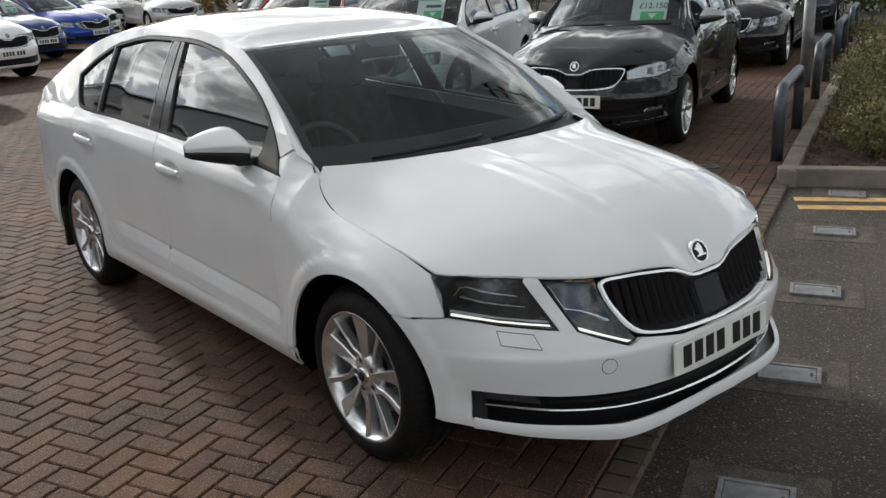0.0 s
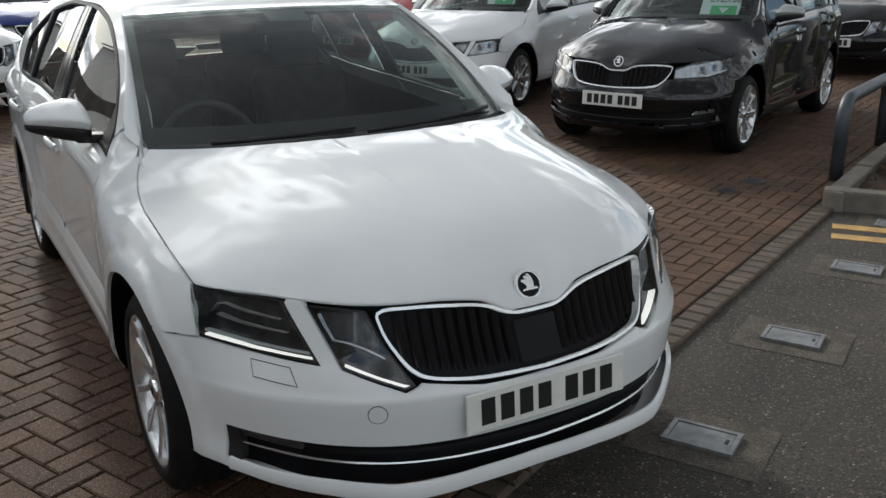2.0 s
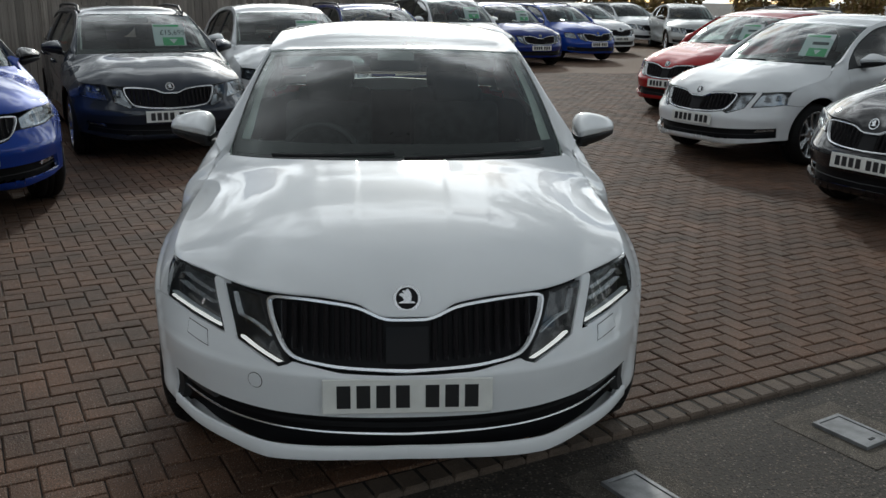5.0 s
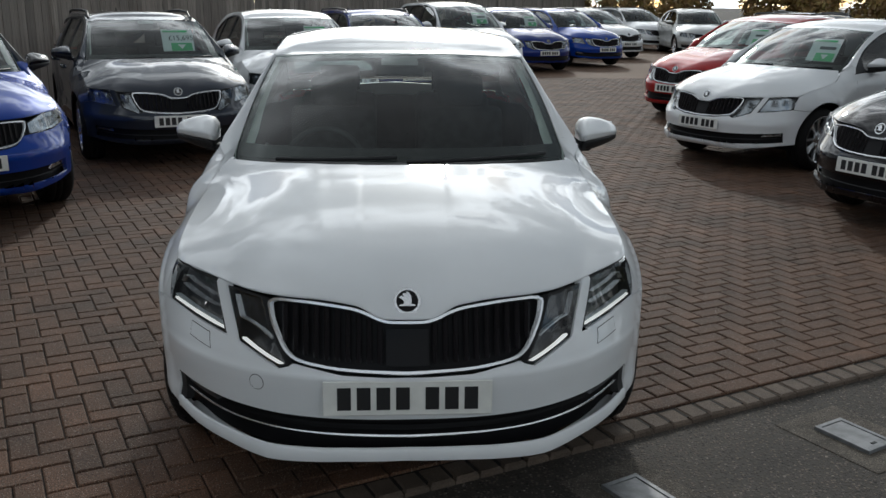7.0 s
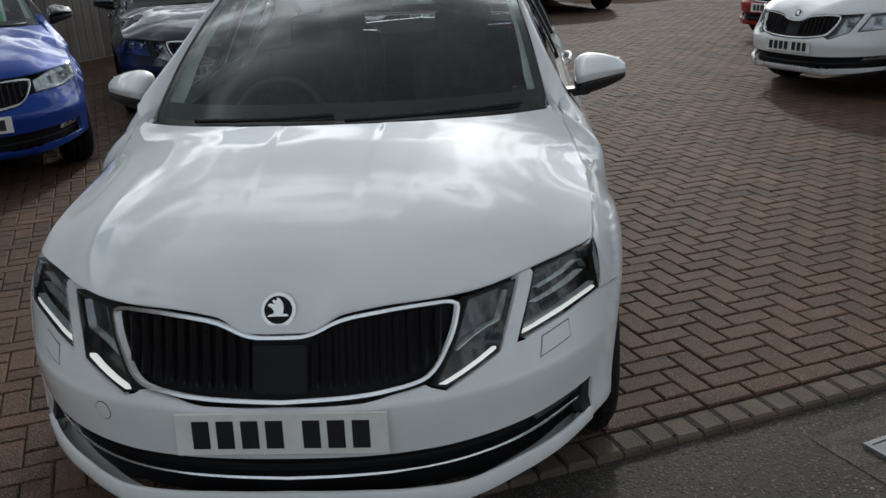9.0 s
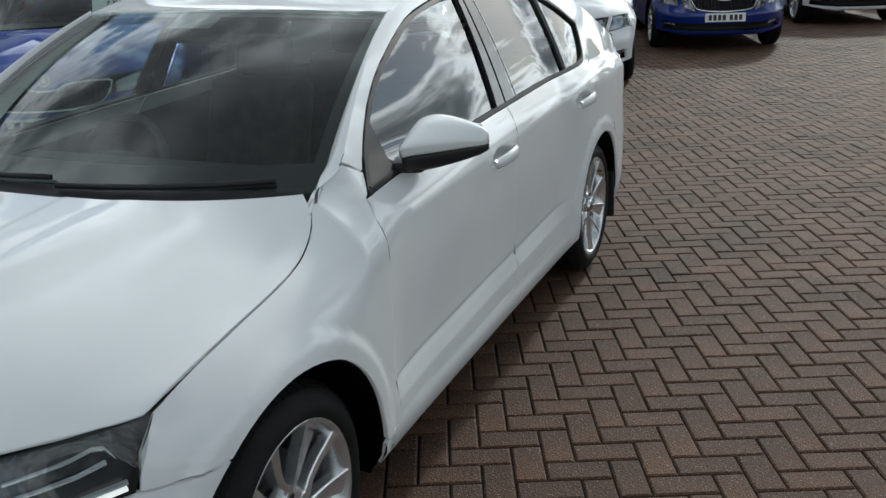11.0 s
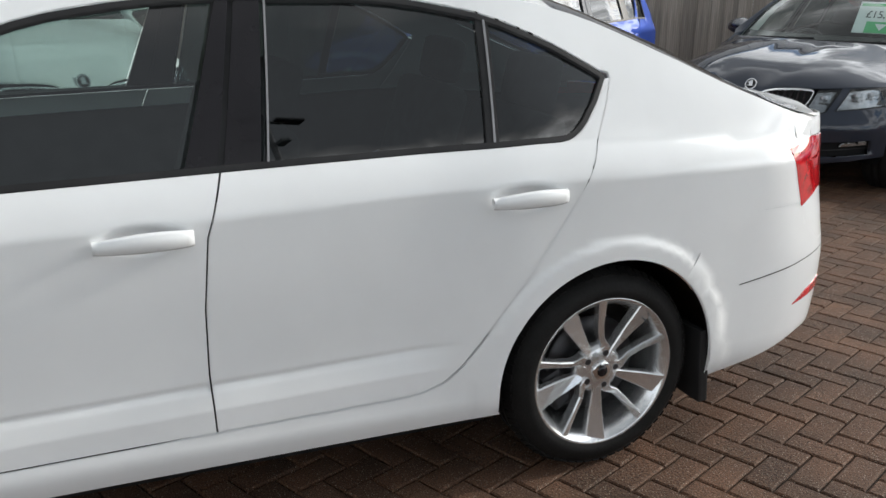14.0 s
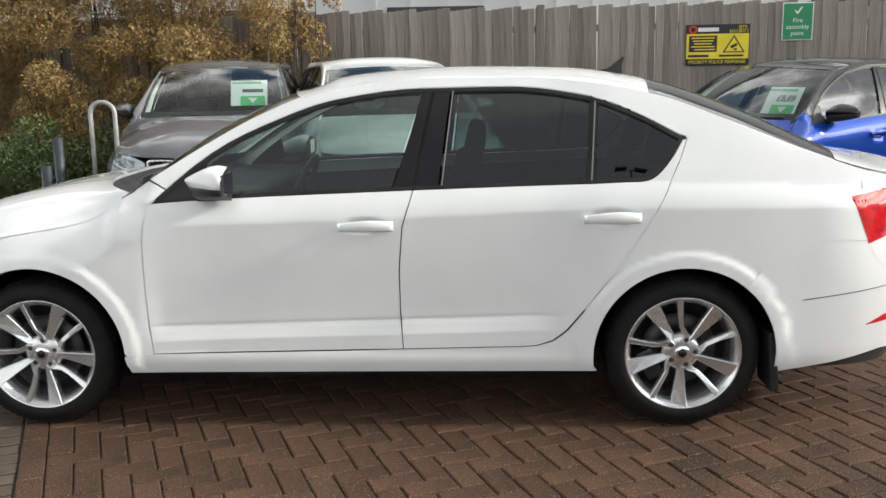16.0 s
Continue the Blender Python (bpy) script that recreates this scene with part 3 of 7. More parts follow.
HL_MAIN = [(0.789, 0.757), (0.803, 0.632), (0.70, 0.612), (0.578, 0.598), (0.622, 0.742), (0.70, 0.752)]
HL_SMALL = [(0.575, 0.737), (0.455, 0.726), (0.425, 0.64), (0.372, 0.545), (0.40, 0.536), (0.528, 0.588)]
HL_SINGLE = [(0.80, 0.765), (0.812, 0.668), (0.70, 0.632), (0.475, 0.622), (0.47, 0.70), (0.62, 0.748)]
GR_HALF = [(0, 0.677), (0.072, 0.678), (0.155, 0.716), (0.30, 0.732), (0.438, 0.732), (0.425, 0.66), (0.385, 0.585), (0.345, 0.555), (0.2, 0.535), (0, 0.528)]


def half_ring(outer, inner, surf, off, drop):
    """A raised band between two open lines of equal length, on both halves of the car."""
    v, f, n = [], [], []
    k = len(outer)
    for (u, w), (u2, w2) in zip(outer, inner):
        for a, b, o in ((u, w, -drop), (u, w, off), (u2, w2, off), (u2, w2, -drop)):
            p = np.array(surf(a, b))
            q = np.cross(np.array(surf(a + 1e-3, b)) - p, np.array(surf(a, b + 1e-3)) - p)
            q = q / np.linalg.norm(q)
            v.append(p + q * o)
            n.append(q)
    for i in range(k - 1):
        for j in range(3):
            f.append((4 * i + j, 4 * i + j + 1, 4 * i + j + 5, 4 * i + j + 4))
    if np.dot(np.cross(v[2] - v[1], v[5] - v[1]), n[1]) < 0:
        f = [q[::-1] for q in f]
    return v, f, n


def lathe(profile, n=48, axis_x=True):
    """A body turned round the x axis from (x, r) points."""
    v, f = [], []
    for i in range(n):
        t = 2 * math.pi * i / n
        for x, r in profile:
            v.append((x, r * math.cos(t), r * math.sin(t)))
    k = len(profile)
    for i in range(n):
        for j in range(k - 1):
            a, b = i * k + j, ((i + 1) % n) * k + j
            f.append((a, b, b + 1, a + 1))
    return v, f


def lathe_at(r, c, n=16):
    """A shallow round cup facing x."""
    v = [(c[0] + d, c[1] + k * math.cos(2 * math.pi * i / n), c[2] + k * math.sin(2 * math.pi * i / n)) for d, k in ((-0.006, r), (0.004, r), (0.004, r * 0.9), (0.001, r * 0.88)) for i in range(n)]
    f = [(j * n + i, j * n + (i + 1) % n, (j + 1) * n + (i + 1) % n, (j + 1) * n + i) for j in range(3) for i in range(n)]
    f.append(tuple(range(3 * n, 4 * n)))
    return v, f


def spoke(line, ang, lean, depth=0.034):
    """One wheel spoke along (radius, degrees, width) stations, its face tilted by lean from one edge to the other."""
    v, f = [], []
    k = len(line)
    for r, deg, w in line:
        t = ang + radians(deg)
        ca, sa = math.cos(t), math.sin(t)
        x = -0.024 + 0.020 * ((r - 0.04) / 0.19) ** 2
        hi, lo = (-max(lean, 0), min(lean, 0)) if lean > 0 else (0.0, lean)
        c = min(0.0035, w * 0.2)
        for o, dx in ((-w / 2, -depth), (-w / 2, hi - 0.004), (-w / 2 + c, hi), (w / 2 - c, lo), (w / 2, lo - 0.003), (w / 2, -depth)):
            v.append((x + dx, r * ca - o * sa, r * sa + o * ca))
    for i in range(k - 1):
        for j in range(5):
            f.append((6 * i + j, 6 * (i + 1) + j, 6 * (i + 1) + j + 1, 6 * i + j + 1))
    f.append(tuple(range(6)))
    f.append(tuple(range(6 * k - 1, 6 * k - 7, -1)))
    return v, f


def wheel(parent, c, sgn, hero, turn=0.2, R=TYRE_R):
    """A wheel, built facing +x, at c on the side sgn."""
    n = 72 if hero else 40
    k = R / TYRE_R
    e = new("wheel")
    e.parent = parent
    e.matrix_basis = pose(*c, 0, 0, 0 if sgn > 0 else 180) @ pose(0, 0, 0, math.degrees(turn), 0, 0) @ Matrix.Scale(k, 4)
    w = 0.0
    prof = [(-0.20, 0.225), (-0.215, 0.25), (-0.21, 0.295), (-0.19, 0.312), (-0.165, TYRE_R), (-0.142, TYRE_R), (-0.140, 0.309), (-0.132, 0.309), (-0.130, TYRE_R), (-0.095, TYRE_R), (-0.093, 0.309), (-0.085, 0.309), (-0.083, TYRE_R), (-0.058, TYRE_R), (-0.05, 0.3155), (-0.03, 0.312), (-0.008, 0.292), (0.006, 0.268), (0.004, 0.245), (-0.008, 0.228), (-0.02, 0.222)]
    tyre = part("tyre", lathe(prof, n), RUBBER, e, smooth=True)
    if hero:
        tb = bmesh.new()
        for i in range(64):
            t = 2 * math.pi * i / 64
            bmesh.ops.create_cube(tb, size=1, matrix=Matrix.Rotation(t, 4, "X") @ Matrix.Translation((-0.036, 0, 0.3105)) @ Matrix.Rotation(radians(24), 4, "Y") @ Matrix.Diagonal((0.034, 0.021, 0.010, 1)))
        part("tread", tb, RUBBER, tyre)["kind"] = "stuff"
    rimp = [(-0.20, 0.222), (-0.15, 0.20), (-0.05, 0.205), (-0.02, 0.214), (-0.006, 0.228), (0.0, 0.234), (-0.002, 0.239), (-0.012, 0.238)]
    rim = part("rim", lathe(rimp, n), ALLOY, e, smooth=True)
    part("brake_disc", lathe([(-0.11, 0.05), (-0.09, 0.06), (-0.085, 0.15), (-0.105, 0.152), (-0.11, 0.05)], n), DARK_METAL, e, smooth=True)
    # an added black disc stands in for the shade behind the spokes
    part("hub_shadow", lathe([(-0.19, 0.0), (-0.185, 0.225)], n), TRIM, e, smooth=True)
    for i in range(5):
        a = 2 * math.pi * i / 5
        # a broad blade that leans to one side, and a slim one that bends in to the bolt boss
        part("spoke", spoke([(0.034, 0, 0.020), (0.080, 0, 0.029), (0.150, 0, 0.047), (0.2285, 0, 0.068)], a, 0.010), ALLOY, e)
        part("spoke", spoke([(0.050, -50, 0.034), (0.078, -45, 0.030), (0.104, -33, 0.020), (0.150, -30.5, 0.020), (0.2285, -30, 0.026)], a, -0.004), ALLOY, e)
        if hero:
            ba = a - radians(51)
            by, bz = 0.0545 * math.cos(ba), 0.0545 * math.sin(ba)
            b = bmesh.new()
            bmesh.ops.create_cone(b, cap_ends=True, segments=6, radius1=0.0115, radius2=0.0105, depth=0.02, matrix=Matrix.Translation((-0.034, by, bz)) @ Matrix.Rotation(math.pi / 2, 4, "Y"))
            part("wheel_bolt", b, DARK_METAL, e)
            ring_v, ring_f = lathe([(-0.040, 0.0235), (-0.028, 0.0230), (-0.0255, 0.0205), (-0.026, 0.0180), (-0.045, 0.0172)], 20)
            part("bolt_boss", ([(x, y + by, z + bz) for x, y, z in ring_v], ring_f), ALLOY, e, smooth=True)
            part("bolt_recess", lathe_at(0.0178, (-0.0385, by, bz)), DARK_METAL, e)
    if hero:
        part("caliper", boxed((-0.088, -0.125, 0.055), (0.05, 0.07, 0.13), 0.012, Matrix.Rotation(radians(-25), 4, "X")), DARK_METAL, e)
        part("valve", tube([(-0.030, 0.205, -0.03), (-0.002, 0.199, -0.03)], [0.005, 0.004], 8), TRIM, e)
    part("hub", lathe([(-0.06, 0.080), (-0.036, 0.077), (-0.028, 0.062), (-0.023, 0.036), (-0.021, 0.0)], 30), ALLOY, e, smooth=True)
    part("centre_cap", lathe([(-0.03, 0.032), (-0.016, 0.031), (-0.013, 0.027), (-0.012, 0.0)], 24), CHROME, e, smooth=True)
    part("cap_badge", lathe([(-0.014, 0.018), (-0.0105, 0.017), (-0.0105, 0.0)], 20), GLOSS_BLACK, e, smooth=True)
    return e


def warp_for(kind):
    """How another body of the family differs from the liftback in length, width and height."""
    if kind == "hatch":
        fy, wbk, ry, kx, kz = 0.93, 0.915, 0.60, 0.955, 1.045
    elif kind == "suv":
        fy, wbk, ry, kx, kz = 0.98, 0.965, 0.76, 0.965, 1.10
    else:
        return None
    return lambda p: np.array((p[0] * kx, p[1] * fy if p[1] < 0 else (p[1] * wbk if p[1] < WB else WB * wbk + (p[1] - WB) * ry), p[2] * kz))


mirror_top = spline([(0, 0.076), (0.12, 0.095), (0.28, 0.101), (0.5, 0.095), (0.8, 0.077), (1.0, 0.054)])


def seat(parent, x, y, kind="seat"):
    e = new(kind)
    e.parent = parent
    e.location = (x, y, 0)
    part("cushion", boxed((0, 0, 0.47), (0.5, 0.5, 0.16), 0.05, seg=3), FABRIC, e, smooth=True)
    part("backrest", boxed((0, 0.30, 0.76), (0.48, 0.13, 0.60), 0.055, Matrix.Rotation(radians(-16), 4, "X"), 3), FABRIC, e, smooth=True)
    part("headrest", boxed((0, 0.415, 1.13), (0.26, 0.09, 0.17), 0.04, Matrix.Rotation(radians(-12), 4, "X"), 3), FABRIC, e, smooth=True)
    return e


def car(name, kind, colour, hero=False, lamps="split", roof=None, rails=False, label=""):
    body = BODIES["estate" if kind == "suv" else kind]
    warp = warp_for(kind)
    cell = 0.035 if hero else 0.075
    root = new(name)
    col = PAINTS[colour]
    top = PAINTS[roof] if roof else col
    rail, mid = spline(body["rail"]), spline(body["mid"])
    y_back0, y_back1 = body["back"]

    def put(nm, data, mat, parent=root, lab=""):
        if warp is not None:
            data = ([warp(v) for v in data[0]], *data[1:])
        return part(nm, data, mat, parent, lab)

    def creased(nm, pts, mat):
        """A door, its sheet laid out along the line above the sill."""
        q = [(u, w - door_line(float(np.interp(u, PS, PY)))) for u, w in shrink(dense(yz(pts)), 0.0025)]
        sheet = panel(q, lambda u, w: side(u, w + door_line(float(np.interp(u, PS, PY)))), (0.022, 0.0105) if hero else cell, 0, 0.012)
        put(nm, sheet, mat)
        put(nm, mirrored(sheet), mat)

    def both(nm, poly, mat, gap=0.0025, off=0.0, rim=0.012, lab="", fine=None, parent=None):
        s = panel(shrink(dense(poly), gap), side, fine or cell, off, rim)
        return put(nm, s, mat, parent or root, lab), put(nm, mirrored(s), mat, parent or root, lab)

    # flank panels
    f_edge = [(0.497, 0.325), (0.484, 0.45), (0.478, 0.6), (0.479, 0.78), (0.487, 0.9), (0.50, belt(0.50))]
    m_edge = [(1.54, 0.342), (1.531, 0.5), (1.53, 0.67), (1.545, 0.85), (1.59, belt(1.59))]
    r_edge = [(2.02, 0.3515), (2.09, 0.356), (2.155, 0.378), (2.21, 0.422), (2.28, 0.508), (2.41, 0.675), (2.52, 0.845), (2.60, 0.985), (2.668, 1.12), (2.694, 1.186)]
    creased("front_door", f_edge + curve_pts(belt, 0.51, 1.59)[1:] + m_edge[::-1][1:], col)
    tip = [(2.5, belt(2.5)), (2.528, 1.029), (2.551, 1.038), (2.571, 1.052), (2.592, 1.072), (2.634, 1.122), (2.675, 1.185)]
    creased("rear_door", m_edge + curve_pts(belt, 1.59, 2.5)[1:] + tip[1:] + r_edge[::-1], col)
    sill_top = [(0.375, 0.315), (0.497, 0.322), (1.54, 0.338), (2.02, 0.3475), (2.09, 0.352)]
    both("sill", yz([(0.39, 0.238)] + sill_top + [(2.158, 0.373), (2.213, 0.417), (2.284, 0.505), (2.30, 0.53), (2.376, 0.515)] + arc(*ARCH_R, 150, 188, 8) + [(2.335, 0.246)]), col, 0.0004, off=-0.001)
    bx = [(float(e[1]), float(e[2])) for e in EDGE]
    ftop = [p for p in bx if p[0] > -0.335][::3] + [(0.36, 0.965)]
    fender = [(-0.407, 0.632), (-0.391, 0.70), (-0.340, bx[0][1] - 0.004)] + [(y, z - 0.003) for y, z in ftop[1:-1]] + [(0.372, 0.968), (0.43, 1.004), (0.486, 1.038), (0.560, 1.001), (0.513, 0.957)] + f_edge[::-1] + [(0.39, 0.318)]
    fender += [(y, z) for y, z in arc(*ARCH_F, 2, 127, 25)] + [(-0.30, 0.622)]
    both("front_wing", yz(fender), col, 0.0006, fine=0.019 if hero else None)
    dlo_top = [(0.515, 0.957), (0.563, 1.0), (0.656, 1.08), (0.787, 1.171), (0.95, 1.250), (1.27, 1.356), (1.6, 1.394), (1.98, 1.397), (2.30, 1.356), (2.48, 1.292), (2.68, 1.19)]
    if kind != "liftback":
        tx = body["tip"]
        dlo_top = dlo_top[:8] + [(2.3, 1.385), (2.68, 1.37), (tx - 0.15, rail(tx) - 0.06), (tx, rail(tx) - 0.085)]
    dt = spline(dlo_top)
    tipy = body["tip"]
    low = [(3.50, 0.95), (3.335, 0.945), (3.425, 0.778), (3.25, 0.784), (3.14, 0.773), (3.045, 0.733), (2.98, 0.675), (2.945, 0.630)]
    frame_in = [(y, z + 0.006) for y, z in curve_pts(dt, 0.564, 2.66 if kind == "liftback" else tipy, 24)][::-1]
    quarter = r_edge[4:] + [(2.690, 1.200)] + frame_in + curve_pts(rail, 0.490, 3.5, 44) + low + arc(*ARCH_R, 50, 150, 22)
    if kind != "liftback":
        quarter = r_edge[4:-2] + [(2.66, belt(2.66) - 0.002)] + curve_pts(belt, 2.7, tipy - 0.05, 6) + [(tipy + 0.02, dt(tipy) - 0.05), (tipy + 0.02, dt(tipy) + 0.03)] + curve_pts(rail, tipy + 0.06, 3.66, 6) + low + arc(*ARCH_R, 50, 150, 22)
    both("body_side" if kind == "liftback" else "rear_wing", yz(quarter), col, 0.0002, rim=0.012 if kind == "liftback" else 0.004, fine=0.019 if hero else None)
    # roof frame over the windows
    if kind != "liftback":
        both("roof_frame", yz(curve_pts(rail, 0.490, tipy, 24) + frame_in), col, 0.001, rim=0.03)
    # side windows
    b1, b3 = [(1.503, belt(1.503)), (1.630, dt(1.630))], [(1.69, belt(1.69)), (1.742, dt(1.742))]
    glass_f = [(0.70, belt(0.70))] + curve_pts(belt, 0.75, 1.503) + [b1[1]] + curve_pts(dt, 1.615, 0.78) + [(0.70, dt(0.70))]
    both("front_window", shrink(yz(glass_f), 0.007), GLASS, 0, -0.012, 0.004, lab="clear side glass")
    both("mirror_base", yz([(0.51, belt(0.51))] + curve_pts(belt, 0.55, 0.72, 4) + [(0.72, dt(0.72))] + curve_pts(dt, 0.70, 0.53, 5)), TRIM, 0.0, -0.004)
    both("door_pillar", yz([b1[0], (1.585, belt(1.585)), (1.665, dt(1.665)), b1[1]]), GLOSS_BLACK, 0.002, 0.001)
    both("pillar_backing", yz([(1.51, belt(1.51)), (1.68, belt(1.68)), (1.73, dt(1.73)), (1.625, dt(1.625))]), TRIM, 0.0, -0.007, 0.002)
    both("door_pillar", yz([(1.596, belt(1.596)), b3[0], b3[1], (1.675, dt(1.675))]), GLOSS_BLACK, 0.002, 0.001)
    glass_r = [b3[0]] + curve_pts(belt, 1.75, 2.275, 8) + [(2.290, belt(2.290)), (2.313, dt(2.313))] + curve_pts(dt, 2.26, 1.80, 8) + [b3[1]]
    both("rear_window", shrink(yz(glass_r), 0.007), GLASS_DARK, 0, -0.012, 0.004, lab="dark tinted side glass")
    if kind == "liftback":
        glass_q = [(2.310, belt(2.310))] + curve_pts(belt, 2.36, 2.48, 4) + tip[:-1] + [(2.672, 1.183)] + curve_pts(dt, 2.65, 2.38, 6) + [(2.337, dt(2.337))]
    else:
        glass_q = [(2.40, belt(2.40))] + curve_pts(belt, 2.45, tipy - 0.06, 6) + [(tipy - 0.01, dt(tipy) - 0.06)] + curve_pts(dt, tipy - 0.02, 2.46, 8) + [(2.42, dt(2.42))]
    both("quarter_window", shrink(yz(glass_q), 0.010), GLASS_DARK, 0, -0.010, 0.004, lab="dark tinted quarter glass")
    both("window_bar", yz([(2.284, belt(2.284)), (2.318, belt(2.318)), (2.343, dt(2.343)), (2.309, dt(2.309))] if kind == "liftback" else [(2.295, belt(2.295)), (2.41, belt(2.41)), (2.43, dt(2.43)), (2.322, dt(2.322))]), TRIM, 0.0, -0.001)
    if hero:
        bar = yz([(1.704, belt(1.70) + 0.012), (1.709, belt(1.71) + 0.012), (1.753, dt(1.755) - 0.012), (1.748, dt(1.747) - 0.012)])
        both("window_strip", bar, STRIP, 0, 0.004, 0.004, lab="thin bright window strip")
        both("window_strip", yz([(2.304, belt(2.304) + 0.012), (2.3095, belt(2.31) + 0.012), (2.333, dt(2.333) - 0.012), (2.3275, dt(2.327) - 0.012)]), STRIP, 0, 0.003, 0.004, lab="thin bright window strip")
    # black surround of the side windows
    if kind == "liftback":
        outer = curve_pts(belt, 0.52, 2.5, 24) + tip[1:] + curve_pts(dt, 2.66, 0.53, 30)
    else:
        outer = curve_pts(belt, 0.52, tipy - 0.06, 26) + [(tipy, dt(tipy) - 0.04)] + curve_pts(dt, tipy - 0.01, 0.53, 30)
    o = yz(outer)
    i2 = shrink(o, 0.013)
    if len(i2) == len(o):
        ring = half_ring(o + o[:1], i2 + i2[:1], side, 0.003, 0.015)
        put("window_surround", ring, TRIM)
        put("window_surround", mirrored(ring), TRIM)

    # nose
    bot = [(0, 0.226), (0.25, 0.226), (0.42, 0.228), (0.56, 0.243), (0.68, 0.260), (0.76, 0.276)]
    lg_top = [(0.779, 0.404), (0.72, 0.398), (0.6, 0.388), (0.4, 0.379), (0.2, 0.375), (0, 0.375)]
    lg_bot = [(0, 0.272), (0.2, 0.273), (0.4, 0.278), (0.6, 0.288), (0.74, 0.301), (0.786, 0.31)]
    if lamps == "split":
        lamp_line = xz([(0.803, 0.629), (0.70, 0.609), (0.572, 0.594), (0.617, 0.738), (0.611, 0.748), (0.582, 0.746)]) + xz([(0.533, 0.588), (0.40, 0.530), (0.366, 0.54), (0.352, 0.549)])
    else:
        lamp_line = xz([(0.812, 0.665), (0.70, 0.629), (0.475, 0.619), (0.462, 0.62), (0.425, 0.615)])
    gr_low = xz([(0.335, 0.545), (0.2, 0.524), (0, 0.517)]) if lamps == "split" else xz([(0.42, 0.62), (0.37, 0.562), (0.30, 0.545), (0.2, 0.535), (0, 0.53)])
    lg_side = xz([(0.750, 0.292), (0.750, 0.274), (0.76, 0.276)])
    bump = (lg_side if hero else xz(bot)) + yz([(-0.40, 0.285), (-0.372, 0.292)] + arc(*ARCH_F, 183, 128, 13) + [(-0.303, 0.617), (-0.405, 0.626)]) + lamp_line + gr_low + xz(lg_top)[::-1] + (xz([(0.782, 0.309)]) if hero else xz(lg_bot)[::-1])
    h = panel(dense(bump, 0.03), side, (cell, 0.018) if hero else cell, 0, 0.03)
    put("front_bumper", joined(h, mirrored(h)), col)
    if hero:
        lb, bt = spline(lg_bot), spline(bot)
        edge_x = [0.776 * q / 44 for q in range(45)]
        up, dn = [(s_of_x(x, lb(x)), lb(x) + 0.001) for x in edge_x], [(s_of_x(x, bt(min(x, 0.75)) + 0.006), bt(min(x, 0.75)) + 0.002) for x in edge_x]
        rows = [[(u0 + (u1 - u0) * k / 6, w0 + (w1 - w0) * k / 6) for (u0, w0), (u1, w1) in zip(up, dn)] for k in range(7)]
        lv, lf, ln_ = [], [], []
        for k, row in enumerate(rows):
            for u, w in row:
                p = np.array(side(u, w))
                q = np.cross(np.array(side(u + 1e-3, w)) - p, np.array((0, 0, 1.0)))
                q = q / np.linalg.norm(q)
                lv.append(p + q * 0.005)
                ln_.append(q + np.array((0, 0, 0.35 - 0.6 * k / 6)))
        for k, (row, dz) in ((0, (up, 0.0)), (6, (dn, -0.002))):
            for i, (u, w) in enumerate(row):
                q = ln_[k * 45 + i] * np.array((1, 1, 0))
                lv.append(lv[k * 45 + i] - q * (0.016 if k == 0 else 0.07) + np.array((0, 0, dz)))
                ln_.append(np.array((0, 0, 1.0 if k == 0 else -1.0)))
        order = [7, 0, 1, 2, 3, 4, 5, 6, 8]
        for a, b in zip(order, order[1:]):
            for i in range(44):
                lf.append((45 * a + i, 45 * b + i, 45 * b + i + 1, 45 * a + i + 1))
        lip = (lv, lf, ln_)
        put("lower_lip", joined(lip, mirrored(lip)), col)
    # lower intake with its bars and strip
    lg = panel(dense(xz(lg_top)[::-1] + xz([(x, z - 0.035) for x, z in lg_bot])[::-1], 0.05), lambda u, w: (*side(u, 0.345)[:2], w), cell, -0.05, 0)
    put("lower_intake", joined(lg, mirrored(lg)), GRILLE)
    st = spline([(0, 0.322), (0.3, 0.326), (0.6, 0.337), (0.786, 0.352)])
    line = xz([(0.772 * q / 24, st(0.772 * q / 24)) for q in range(25)])
    sr = half_ring([(u, w - 0.0018) for u, w in line], [(u, w + 0.0018) for u, w in line], side, -0.012, 0.016)
    put("intake_strip", joined(sr, mirrored(sr)), ALLOY if hero else TRIM, lab="thin chrome strip" if hero else "")
    if hero:
        for dz in (0.018, 0.036):
            l2 = [(u, w + dz) for u, w in line[:-5]]
            b = half_ring([(u, w - 0.003) for u, w in l2], [(u, w + 0.003) for u, w in l2], side, -0.014, 0.03)
            put("intake_bar", joined(b, mirrored(b)), GRILLE)
    if hero:
        end = panel(dense(xz([(0.757, 0.304), (0.781, 0.309), (0.778, 0.402), (0.757, 0.400)]), 0.03), side, 0.03, -0.007, 0.03)
        put("intake_end", end, TRIM)
        put("intake_end", mirrored(end), TRIM)
    fog = panel(dense(xz([(0.635, 0.352), (0.765, 0.367), (0.766, 0.389), (0.655, 0.374)]), 0.05), side, 0.03, -0.020, 0.02)
    put("fog_lamp", fog, LAMP_FIN if hero else REFLECTOR, lab="small clear fog lamp")
    put("fog_lamp", mirrored(fog), LAMP_FIN if hero else REFLECTOR, lab="small clear fog lamp")
    # grille
    gh = GR_HALF if lamps == "split" else [(0, 0.672), (0.072, 0.673), (0.155, 0.711), (0.30, 0.722), (0.455, 0.718), (0.452, 0.67), (0.41, 0.60), (0.355, 0.565), (0.2, 0.547), (0, 0.542)]
